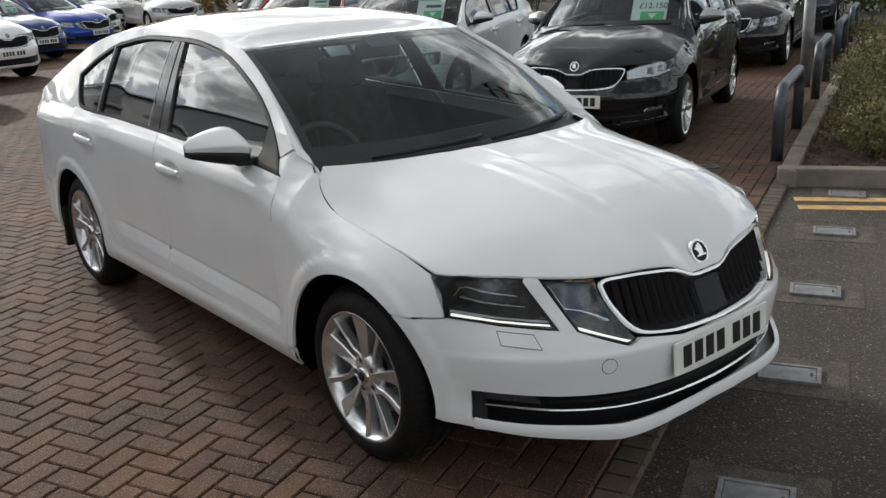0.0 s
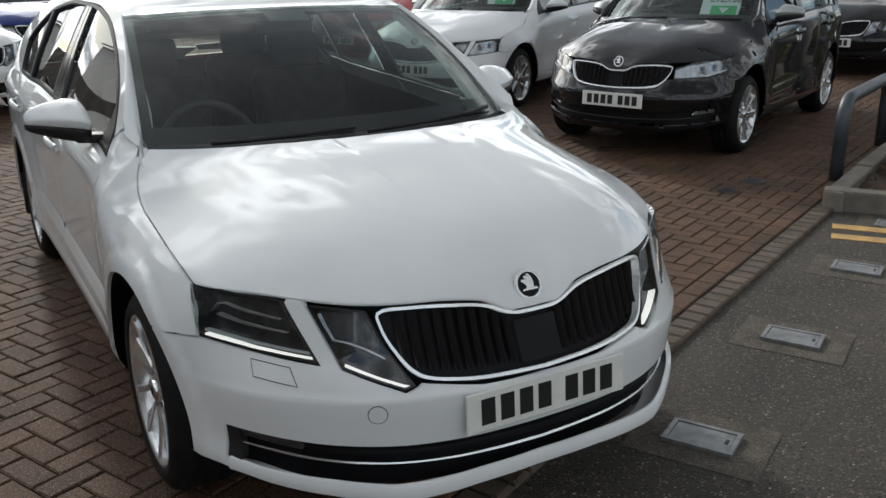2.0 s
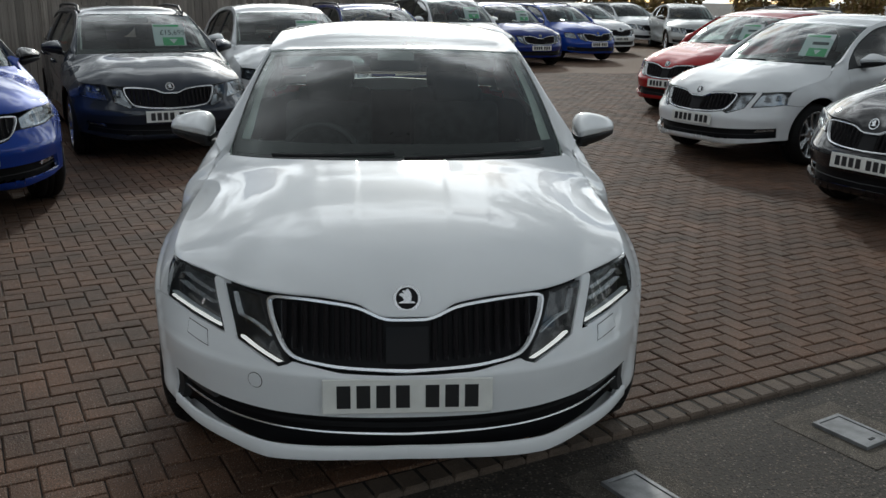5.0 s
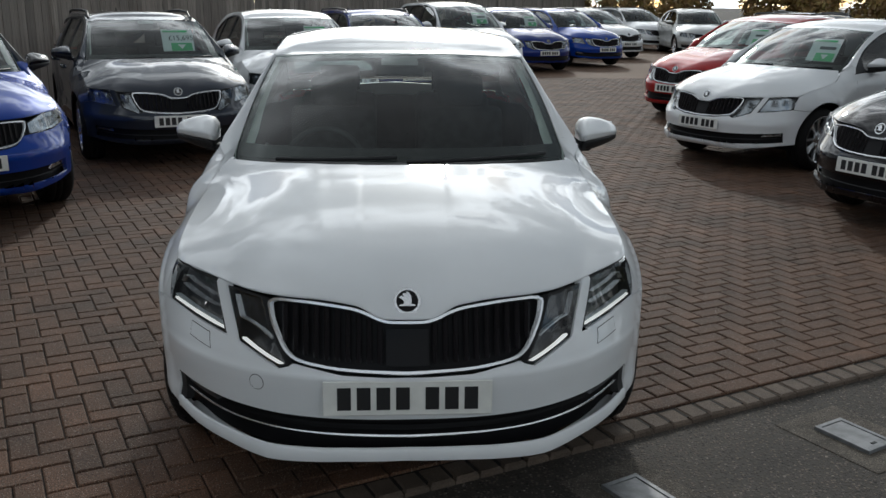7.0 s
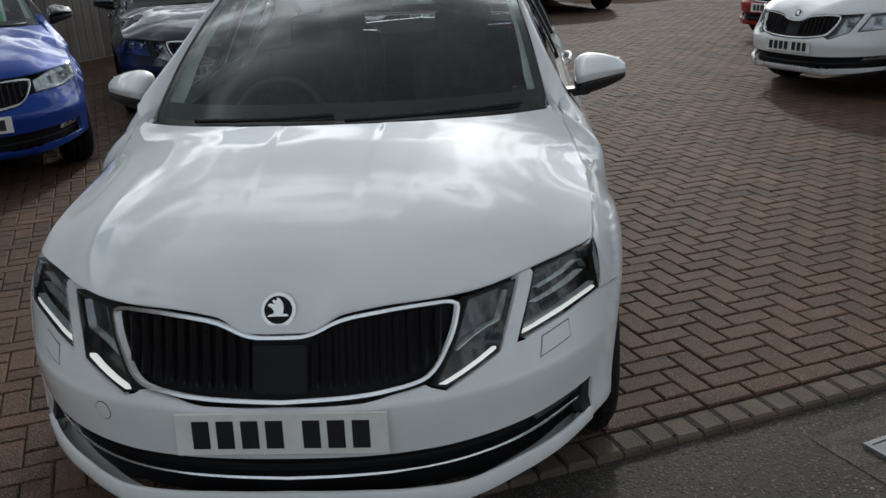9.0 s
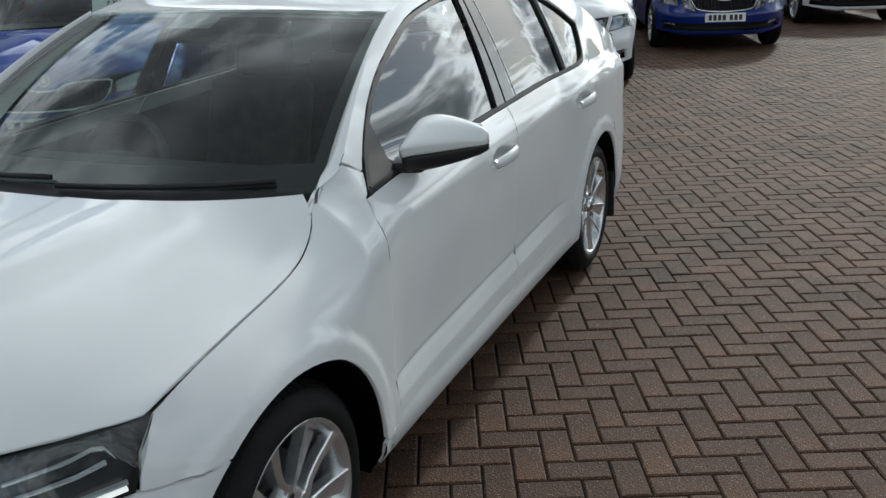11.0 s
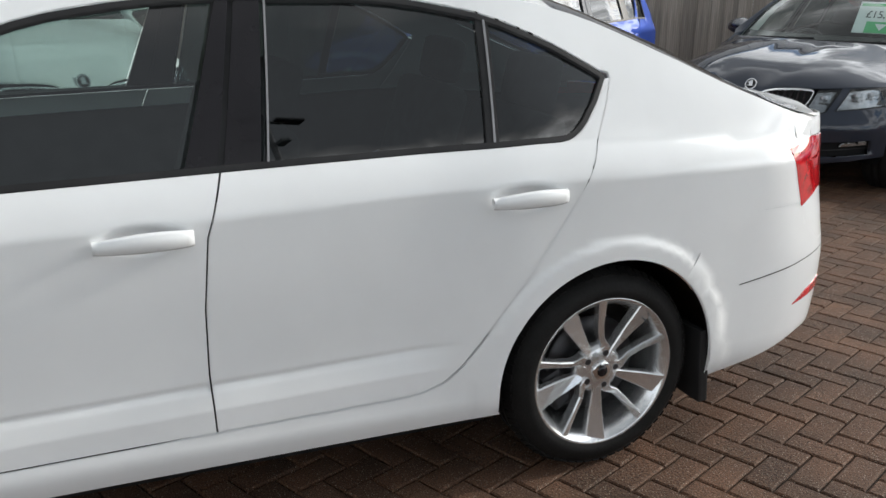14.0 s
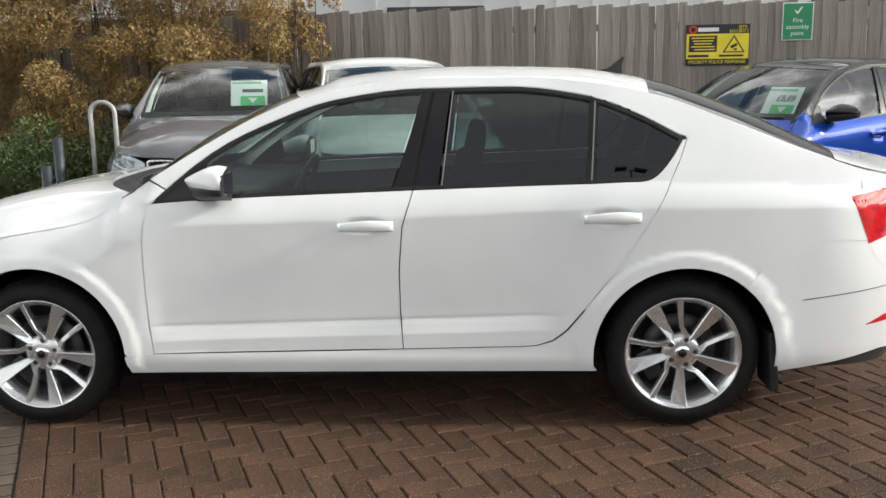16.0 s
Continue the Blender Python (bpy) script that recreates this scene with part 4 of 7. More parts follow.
    for _ in range(2):
        soft = [gh[0]]
        for a, b in zip(gh, gh[1:]):
            soft += [(a[0] * 0.8 + b[0] * 0.2, a[1] * 0.8 + b[1] * 0.2), (a[0] * 0.2 + b[0] * 0.8, a[1] * 0.2 + b[1] * 0.8)]
        gh = soft + [gh[-1]]
    gp = xz(gh)
    gb = panel(dense(gp[::-1], 0.05), side, 0.04, -0.035, 0)
    put("grille_back", joined(gb, mirrored(gb)), GRILLE)
    run = opened(gp)
    full = run + [(-u, w) for u, w in run[::-1][1:-1]]
    gin = shrink(full, 0.0075)
    if len(gin) == len(full):
        put("grille_frame", half_ring(full + full[:1], gin + gin[:1], side, 0.003, 0.02), SATIN, lab="chrome grille surround")
    gt = spline([(0, 0.665), (0.072, 0.666), (0.155, 0.702), (0.30, 0.717), (0.43, 0.717)])
    gl = spline([(0, 0.536), (0.2, 0.543), (0.345, 0.565), (0.40, 0.62), (0.43, 0.70)])
    k = 10 if hero else 8
    for i in range(k):
        x = 0.085 + (0.378 - 0.085) * i / (k - 1)
        z0, z1 = gl(x) + 0.016, gt(x) - 0.004
        v, f, n = [], [], []
        for j in range(5):
            z = z0 + (z1 - z0) * j / 4
            p = np.array(side(s_of_x(x, z), z))
            for dx, dy in ((-0.010, 0.012), (-0.003, -0.002), (0.003, -0.002), (0.010, 0.012)):
                v.append(p + np.array((dx, dy + 0.008, 0)))
                n.append(np.array((dx * 80, -0.7, 0)))
        for j in range(4):
            for c in range(3):
                f.append((4 * j + c, 4 * j + c + 1, 4 * j + c + 5, 4 * j + c + 4))
        put("grille_slat", (v, f, n), GLOSS_BLACK)
        put("grille_slat", mirrored((v, f, n)), GLOSS_BLACK)
    cp = panel(dense(xz([(0, 0.55), (0.066, 0.552), (0.066, 0.655), (0, 0.655)]), 0.05), side, 0.04, -0.012, 0.02)
    put("grille_centre", joined(cp, mirrored(cp)), SENSOR, lab="smooth black sensor panel")
    # badge
    bp = np.array(bonnet_at(0, 0.085))
    tz = Matrix.Translation(bp + np.array((0, -0.004, 0))) @ Matrix.Rotation(radians(62), 4, "X")
    for nm, r, d, mt in (("badge", 0.044, 0.010, SATIN), ("badge_field", 0.035, 0.0125, GRILLE), ("badge_mark", 0.0, 0, SATIN)):
        b = bmesh.new()
        if r:
            bmesh.ops.create_cone(b, cap_ends=True, segments=40, radius1=r, radius2=r * 0.97, depth=d, matrix=tz)
        else:
            # one bright wing shape on the dark field
            mark = [(-0.027, -0.016), (0.026, -0.016), (0.022, -0.010), (0.012, -0.010), (0.014, 0.002), (0.012, 0.016), (0.004, 0.028), (-0.004, 0.029), (-0.002, 0.022), (-0.011, 0.025), (-0.015, 0.021), (-0.008, 0.014), (-0.021, 0.016), (-0.025, 0.010), (-0.016, 0.005), (-0.010, -0.004), (-0.012, -0.010), (-0.020, -0.011)]
            lo_, hi_ = [b.verts.new((x, y, 0.0055)) for x, y in mark], [b.verts.new((x, y, 0.0080)) for x, y in mark]
            b.faces.new(hi_)
            for i in range(len(mark)):
                j = (i + 1) % len(mark)
                b.faces.new((lo_[i], lo_[j], hi_[j], hi_[i]))
            bmesh.ops.transform(b, matrix=tz, verts=b.verts)
        me_v, me_f = [np.array(v.co) for v in b.verts], [tuple(v.index for v in q.verts) for q in b.faces]
        b.verts.index_update()
        me_f = [tuple(v.index for v in q.verts) for q in b.faces]
        b.free()
        data = ([warp(v) for v in me_v] if warp is not None else me_v, me_f)
        part(nm, data, mt, root, "round badge with a dark field" if nm == "badge" else "")
    # head lamps
    for poly, small in (((HL_MAIN, False), (HL_SMALL, True)) if lamps == "split" else ((HL_SINGLE, False),)):
        pp = xz(poly)
        back = panel(dense(pp, 0.05), side, 0.04, -0.05, 0)
        lens = panel(shrink(dense(pp, 0.05), 0.003), side, 0.03 if hero else 0.06, 0.001, 0.05)
        rimr = half_ring(pp + pp[:1], shrink(pp, 0.005) + shrink(pp, 0.005)[:1], side, -0.003, 0.05)
        if small:
            led = [(0.386, 0.5460), (0.400, 0.5435), (0.524, 0.5955), (0.522, 0.6015), (0.399, 0.5500)]
        elif lamps == "split":
            led = [(0.590, 0.6085), (0.70, 0.6195), (0.795, 0.6375), (0.7945, 0.6425), (0.70, 0.6245), (0.591, 0.6135)]
        else:
            led = [(0.49, 0.632), (0.70, 0.640), (0.80, 0.674), (0.798, 0.686), (0.70, 0.653), (0.49, 0.644)]
        led2 = [(x, z + 0.0105) for x, z in led] if lamps == "split" and not small else None
        lp = panel(dense(xz(led), 0.05), side, 0.04, -0.008, 0.02)
        for mir in (False, True):
            t = mirrored if mir else (lambda q: q)
            housing = put("headlamp", t(back), LAMP_DARK if hero else REFLECTOR, lab="split clear headlamp" if lamps == "split" else "clear wedge headlamp")
            put("lens", t(lens), LENS, housing)
            put("lamp_edge", t(rimr), TRIM, housing)
            put("light_strip", t(lp), LED if hero else REFLECTOR, housing, "lit white daytime strip" if hero else "")
            if led2 and hero:
                put("light_guide", t(panel(dense(xz(led2), 0.05), side, 0.04, -0.010, 0.02)), CARD_WHITE, housing, "pale unlit light guide")
            if hero:
                # bright ledges and a clear bowl over the strip
                ledges = (([(0.430, 0.612), (0.470, 0.634), (0.505, 0.648), (0.540, 0.655)], 0.003), ([(0.540, 0.655), (0.553, 0.690), (0.560, 0.716)], 0.002)) if small else (
                    ([(0.640, 0.694), (0.675, 0.700), (0.715, 0.709), (0.748, 0.724)], 0.0035), ([(0.748, 0.724), (0.764, 0.722), (0.778, 0.700)], 0.0035),
                    ([(0.632, 0.664), (0.680, 0.669), (0.730, 0.679), (0.768, 0.694)], 0.0025))
                for pts_, th in ledges:
                    ln2 = xz(pts_)
                    put("ledge", t(half_ring([(u, w - th / 2) for u, w in ln2], [(u, w + th / 2) for u, w in ln2], side, -0.016, 0.045)), SATIN, housing)
                bowl = [(0.560, 0.722), (0.466, 0.714), (0.440, 0.640), (0.470, 0.640), (0.505, 0.654), (0.536, 0.660)] if small else [(0.772, 0.742), (0.70, 0.740), (0.632, 0.728), (0.622, 0.672), (0.680, 0.677), (0.730, 0.687), (0.775, 0.700)]
                put("reflector", t(panel(dense(xz(bowl), 0.04), lambda u, w: side(u, w), 0.03, -0.036, 0.01)), LAMP_FIN, housing)
            for dx, dz, r in () if hero else (((0.660, 0.692, 0.027), (0.735, 0.702, 0.025)) if not small else ((0.50, 0.675, 0.03),)):
                b = bmesh.new()
                q = np.array(side(s_of_x(dx, dz), dz))
                sg = -1 if mir else 1
                nrm = Vector((sg * 0.45, -0.85, 0.15)).normalized()
                mt = Matrix.Translation((sg * q[0], q[1] + 0.028, q[2])) @ nrm.to_track_quat("Z", "Y").to_matrix().to_4x4()
                # a faceted reflector block with fins above a flat blade
                box(b, (0, 0.008, -0.006), (r * 2.0, r * 0.9, 0.02), 0.004)
                for j in range(3):
                    box(b, (r * 0.6 * (j - 1), 0.004, 0.004), (r * 0.42, r * 1.1, 0.012), 0.002, Matrix.Rotation(0.35 * (j - 1), 4, "Y"))
                box(b, (0, -r * 0.9, 0.002), (r * 2.6, r * 0.28, 0.02), 0.003)
                bmesh.ops.transform(b, matrix=mt, verts=b.verts)
                b.verts.index_update()
                data = ([np.array(v.co) for v in b.verts], [tuple(v.index for v in f.verts) for f in b.faces])
                b.free()
                if warp is not None:
                    data = ([warp(v) for v in data[0]], data[1])
                part("reflector", data, REFLECTOR, housing)
    if hero:
        wp = panel(dense(xz([(0.632, 0.545), (0.712, 0.557), (0.708, 0.594), (0.637, 0.585)]), 0.03), side, 0.03, 0.0015, 0.004)
        ws = panel(shrink(dense(xz([(0.632, 0.545), (0.712, 0.557), (0.708, 0.594), (0.637, 0.585)]), 0.03), -0.0022), side, 0.03, 0.0007, 0.002)
        put("cover_gap", ws, TRIM)
        put("cover_gap", mirrored(ws), TRIM)
        put("washer_cover", wp, col)
        put("washer_cover", mirrored(wp), col)
        tow = [(s_of_x(0.47, 0.478) + 0.024 * math.cos(a), 0.478 + 0.024 * math.sin(a)) for a in np.linspace(0, 2 * math.pi, 20, endpoint=False)]
        put("cover_gap", mirrored(panel(shrink(tow, -0.0022), side, 0.03, 0.0007, 0.002)), TRIM)
        put("tow_cover", mirrored(panel(tow, side, 0.03, 0.0015, 0.004)), col)

    # bonnet, screen, roof, back
    put("bonnet", grid(bonnet_at, 110 if hero else 18, 30 if hero else 12, -1, 1, 0, 1, thick=0.015), col)

    def screen_at(q, t):
        a = min(1.0, abs(q)) if abs(q) <= 1 else abs(q)
        x = q * (0.715 - 0.118 * t)
        y = (0.26 + 0.19 * a**2.6) * (1 - t) + (1.00 + 0.125 * a**2) * t
        z = 0.975 * (1 - t) + (1.385 - 0.022 * a**2) * t + 0.035 * math.sin(math.pi * t)
        return (x, y, z)

    put("windscreen", grid(screen_at, 20, 12, -1, 1, 0, 1, thick=0.004), SCREEN, lab="clear windscreen with a black edge")
    # black printed edge of the screen
    def screen_band(u0, u1, v0, v1, nu, nv):
        g = grid(screen_at, nu, nv, u0, u1, v0, v1)
        return [p - n * 0.006 for p, n in zip(g[0], g[2])], g[1], g[2]

    put("screen_edge", joined(screen_band(-1, 1, 0.0, 0.12, 20, 2), screen_band(-1, 1, 0.955, 1, 20, 1), screen_band(-1, -0.955, 0.12, 0.955, 1, 10), screen_band(0.955, 1, 0.12, 0.955, 1, 10), screen_band(-0.14, 0.14, 0.86, 0.955, 4, 2)), GLOSS_BLACK)

    def cowl_at(q, t):
        b0, s0 = np.array(bonnet_at(min(1, max(-1, q)), 1.0)), np.array(screen_at(q, 0.02))
        p = b0 + (s0 - b0) * t
        p[2] -= 0.028 * math.sin(math.pi * min(1, t * 1.0)) + 0.012 * (1 - t)
        return tuple(p)

    put("cowl", grid(cowl_at, 24, 4, -0.955, 0.955, 0, 1), TRIM)

    def rail_at(y):
        return np.array(side(s_of_y(y), rail(y)))

    def apillar(u, t):
        # from the roof's edge to the screen's edge
        y = 0.37 + (1.125 - 0.37) * t
        o, i = rail_at(y), np.array(screen_at(1.0, t))
        p = o + (i - o) * u
        p[2] += 0.012 * math.sin(math.pi * u)
        return tuple(p)

    def wing_foot(u, t):
        # runs on from the pillar's foot to the bonnet's corner
        if t >= 0:
            return apillar(u, t)
        k = min(1.0, -t / 0.08)
        o = np.array(side(s_of_y(0.37 - 0.05 * k), rail(0.37) - 0.004 - 0.030 * k))
        i = np.array(screen_at(1.0, 0.0)) * (1 - k) + np.array((0.738, 0.348, 0.955)) * k
        p = o + (i - o) * u
        p[2] += 0.012 * math.sin(math.pi * u) * (1 - k) - (0.004 if u < 0 else 0)
        return tuple(p)

    wc = grid(wing_foot, 6, 8, -0.10, 1.0, -0.08, 0.1465, flip=True)
    put("wing_corner", wc, col)
    put("wing_corner", mirrored(wc), col)

    def scuttle(u, t):
        # closes the corner between bonnet, wing and screen from below
        y = 0.27 + 0.16 * t
        i = np.array(bonnet_at(0.97, 0.90 + 0.1 * t)) * (1 - t) + np.array(screen_at(0.99, 0.02)) * t
        o = np.array(side(s_of_y(y), float(np.interp(y, (0.25, 0.33, 0.372, 0.45), (0.885, 0.938, 0.964, 1.008)))))
        return tuple(i + (o - i) * u - np.array((0, 0, 0.007)))

    sc_ = grid(scuttle, 4, 6, 0, 1, 0, 1)
    put("scuttle_corner", sc_, col)
    put("scuttle_corner", mirrored(sc_), col)
    ap = grid(lambda u, t: apillar(u, min(1, max(0, t))), 4, 16, 0, 1, 0.147, 1, flip=True)
    put("roof_pillar", ap, col)
    put("roof_pillar", mirrored(ap), col)

    tp = grid(lambda u, t: tuple(np.array(apillar(u, min(1, max(0, t)))) * np.array((0.955, 1, 1)) + np.array((0, 0.035, -0.02))), 2, 10, 0.2, 1.42, 0.02, 1)
    put("pillar_trim", tp, PILLAR_TRIM)
    put("pillar_trim", mirrored(tp), PILLAR_TRIM)

    def roof_at(q, t):
        a = abs(q)
        y0, y1 = 1.00 + 0.125 * a**2, y_back0 - 0.05 * a**2
        y = y0 + (y1 - y0) * t
        e = rail_at(y)
        z = mid(y) - (mid(y) - e[2]) * a**2.6
        if t < 0.12:
            k = (0.12 - t) / 0.12
            z = z * (1 - k) + k * (z * 0.2 + 0.8 * (1.385 - 0.022 * a * a if a < 0.88 else z))
        return (q * e[0], y, z)

    put("roof", grid(roof_at, 24 if hero else 12, 24 if hero else 12, -1, 1, 0, 1, thick=0.02), top)
    lin = grid(lambda q, t: (lambda p: (p[0], p[1], p[2] - 0.035))(roof_at(q, t)), 8, 8, -0.94, 0.94, 0.0, 1.0, flip=True)
    put("headliner", lin, HEADLINER)

    def back_at(q, t):
        a = abs(q)
        y0, y1 = y_back0 - 0.05 * a**2, y_back1 - 0.12 * a**2
        y = y0 + (y1 - y0) * t
        e = rail_at(y)
        return (q * (e[0] - 0.004 * a**8), y, mid(y) - (mid(y) - e[2]) * a**2.4 - 0.005 * a**8)

    gq, ge = 0.925, 0.982
    put("back_window", grid(back_at, 14, 10, -gq, gq, 0.04, 0.96, thick=0.004), GLASS_BACK, lab="dark tinted back glass")
    edge_sets = [grid(back_at, 2, 12, s0, s1, 0.0, 1.0) for s0, s1 in ((-1.0, -ge), (ge, 1.0))]
    for side_set in edge_sets:
        put("back_pillar", side_set, col)
    e2 = [grid(back_at, 14, 1, -ge, ge, v0, v1) for v0, v1 in ((0.0, 0.04), (0.96, 1.0))] + [grid(back_at, 2, 12, s0, s1, 0.04, 0.96) for s0, s1 in ((-ge, -gq), (gq, ge))]
    put("back_window_edge", joined(*e2), GLOSS_BLACK)

    def deck_at(q, t):
        a = abs(q)
        y = y_back1 - 0.12 * a**2 + (3.79 - 0.27 * a**3 - y_back1 + 0.12 * a**2) * t
        e = rail_at(min(y, 3.6))
        w = e[0] if y < 3.55 else e[0] * (1 - 0.3 * (y - 3.55))
        return (q * w, y, mid(y) - (mid(y) - max(0.93, rail(y))) * a**2.4)

    put("boot_lid", grid(deck_at, 14, 8, -1, 1, 0, 1), col)
    tail = panel(dense([(s_of_y(3.335), 0.955), (s_of_y(3.50), 0.975), (S_END - 0.30, 0.945), (S_END - 0.33, 0.84), (s_of_y(3.55), 0.80), (s_of_y(3.42), 0.765)], 0.05), side, 0.05, 0.002, 0.01)
    put("tail_lamp", tail, RED_LENS, lab="red tail lamp")
    put("tail_lamp", mirrored(tail), RED_LENS, lab="red tail lamp")
    rb = panel(dense([(s_of_y(3.058), 0.240), (s_of_y(3.3), 0.282), (s_of_y(3.5), 0.322), (S_END - 0.3, 0.35), (S_END, 0.35), (S_END, 0.63), (s_of_y(3.56), 0.63), (s_of_y(3.45), 0.70), (s_of_y(3.425), 0.776)] + yz([(3.25, 0.782), (3.14, 0.771), (3.042, 0.742), (2.972, 0.688), (2.934, 0.642)] + arc(*ARCH_R, 51.5, -8, 12)), 0.05), side, cell, -0.0015, 0.012)
    put("rear_bumper", joined(rb, mirrored(rb)), col)
    tg = panel(dense([(s_of_y(3.56), 0.634), (S_END, 0.637), (S_END, 1.02), (S_END - 0.40, 1.0), (S_END - 0.30, 0.95), (S_END - 0.335, 0.835), (s_of_y(3.55), 0.795), (s_of_y(3.43), 0.762), (s_of_y(3.455), 0.70)], 0.05), side, cell, -0.002, 0.012)
    put("tailgate", joined(tg, mirrored(tg)), col)
    if kind == "liftback":
        tt = panel(dense([(s_of_y(3.40), 0.958), (s_of_y(3.50), 0.977), (S_END - 0.40, 0.98), (S_END - 0.38, 1.015), (S_END - 0.5, 1.022), (s_of_y(3.40), 1.055)], 0.05), side, cell, -0.001, 0.004)
        put("boot_edge", tt, col)
        put("boot_edge", mirrored(tt), col)
    rr = panel(dense(yz([(3.42, 0.432), (3.60, 0.455), (3.60, 0.49), (3.50, 0.468)]), 0.05), side, 0.05, 0.002, 0.004)
    bl = panel(dense(yz([(3.15, 0.545), (3.59, 0.600), (3.59, 0.603), (3.15, 0.5475)]), 0.05), side, 0.05, 0.0006, 0.001)
    put("bumper_line", bl, TRIM)
    put("bumper_line", mirrored(bl), TRIM)
    put("rear_reflector", rr, RED_LENS)
    put("rear_reflector", mirrored(rr), RED_LENS)

    # inner shell, floor, wheel housings
    liner = [(0.0, 0.425), (s_of_y(-0.50), 0.425), (s_of_y(-0.39), 0.36)] + yz(arc(*ARCH_F[:2], ARCH_F[2] + 0.012, 192, -10)) + yz([(0.42, 0.2), (2.28, 0.2)]) + yz(arc(*ARCH_R[:2], ARCH_R[2] + 0.012, 190, -8)) + [(s_of_y(3.1), 0.22), (S_END, 0.22), (S_END, 0.93), (s_of_y(3.3), 0.93), (s_of_y(2.7), 0.985), (s_of_y(0.45), 0.90), (s_of_y(-0.2), 0.70), (s_of_y(-0.45), 0.58), (0.0, 0.45)]
    li = panel(liner, side, 0.09, -0.045, 0)
    put("inner_shell", joined(li, mirrored(li)), CABIN)
    for ay, az, r in (ARCH_F, ARCH_R):
        v, f = [], []
        for i in range(25):
            t = radians(195 - 210 * i / 24)
            y, z = ay + (r - 0.003) * math.cos(t), az + (r - 0.003) * math.sin(t)
            xo = side(s_of_y(y), max(z, 0.22))[0] - 0.012
            for x in (xo, xo - 0.34):
                v.append(np.array((x, y, z)))
        for i in range(24):
            f.append((2 * i, 2 * i + 1, 2 * i + 3, 2 * i + 2))
        c = len(v)
        v.append(np.array((0.53, ay, az)))
        for i in range(24):
            f.append((2 * i + 1, c, 2 * i + 3))
        dat = (v, f, [np.array((0, 0, -1.0))] * len(v))
        put("wheel_housing", dat, TRIM)
        put("wheel_housing", mirrored(dat), TRIM)
    fl = grid(lambda u, t: (u * 0.84, 0.40 + 1.9 * t, 0.215), 4, 6, -1, 1, 0, 1)
    fl2 = grid(lambda u, t: (u * 0.52, -0.70 + 4.2 * t, 0.225), 4, 8, -1, 1, 0, 1)
    put("floor_pan", joined(fl, fl2), CABIN)

    # cabin
    def cab(nm, bm, mat, parent=root, smooth=True):
        bm.verts.index_update()
        data = ([np.array(v.co) for v in bm.verts], [tuple(v.index for v in f.verts) for f in bm.faces])
        bm.free()
        if warp is not None:
            data = ([warp(v) for v in data[0]], data[1])
        return part(nm, data, mat, parent, smooth=smooth)

    dash = bmesh.new()
    box(dash, (0, 0.62, 0.86), (1.36, 0.42, 0.17), 0.05, Matrix.Rotation(radians(-4), 4, "X"), 3)
    box(dash, (0, 0.80, 0.62), (0.30, 0.34, 0.36), 0.04)
    cab("dashboard", dash, CABIN)
    cab("centre_console", boxed((0, 1.30, 0.45), (0.22, 0.80, 0.22), 0.03), CABIN)
    for sx in (-0.36, 0.36):
        s1 = seat(root, sx, 1.42)
        s2 = seat(root, sx * 1.02, 2.25)
        if warp is not None:
            for s in (s1, s2):
                s.location = Vector(warp(s.location))
    ty = 0.93
    ring = [(-0.36 + 0.185 * math.cos(a), ty - 0.03 + 0.185 * math.sin(a) * 0.42, 0.86 + 0.185 * math.sin(a) * 0.9) for a in np.linspace(0, 2 * math.pi, 28, endpoint=False)]
    tv, tf = tube(ring, 0.017, 8, True)
    if warp is not None:
        tv = [warp(v) for v in tv]
    wheel_e = part("steering_wheel", (tv, tf), CABIN, root, smooth=True)
    cab("wheel_boss", box(boxed((-0.36, ty - 0.03, 0.86), (0.15, 0.05, 0.12), 0.02), (-0.36, ty - 0.03, 0.86), (0.35, 0.02, 0.035), 0.008), CABIN, wheel_e)
    cab("rear_view_mirror", boxed((0, 0.98, 1.315), (0.24, 0.03, 0.07), 0.014), CABIN)

    # mirrors, handles
    for sg in (-1, 1):
        m = new("door_mirror")
        m.parent = root
        loc = np.array((0.828, 0.795, 1.010))
        if warp is not None:
            loc = warp(loc)
        m.matrix_basis = pose(sg * loc[0], loc[1], loc[2])

        def shell(prof, ends):
            """A wedge that tapers outwards: prof runs from the glass over the nose, as (forward, up)."""
            v, f = [], []
            nu, k = 14, len(prof)
            for i in range(nu + 1):
                u = i / nu
                x = 0.004 + 0.198 * u
                z1, z0 = mirror_top(u), -0.046 + 0.042 * u**1.3
                yr, yn = 0.055 + 0.012 * u, -0.137 + 0.012 * (1 - u) ** 6 + 0.172 * u**1.9
                pull = 1.0 if 0 < i < nu else 0.86
                zc, yc = (z0 + z1) / 2, (yr * 0.6 + yn * 0.4)
                for fw, up in prof:
                    y, z = yr + (yn - yr) * fw, z0 + (z1 - z0) * up
                    v.append((sg * x, yc + (y - yc) * pull, zc + (z - zc) * pull))
            for i in range(nu):
                for j in range(k - 1):
                    q = (i * k + j, i * k + j + 1, (i + 1) * k + j + 1, (i + 1) * k + j)
                    f.append(q if sg > 0 else q[::-1])
            if ends:
                f.append(tuple(range(k)) if sg < 0 else tuple(range(k))[::-1])
                f.append(tuple(nu * k + j for j in range(k)) if sg > 0 else tuple(nu * k + j for j in range(k))[::-1])
            return v, f

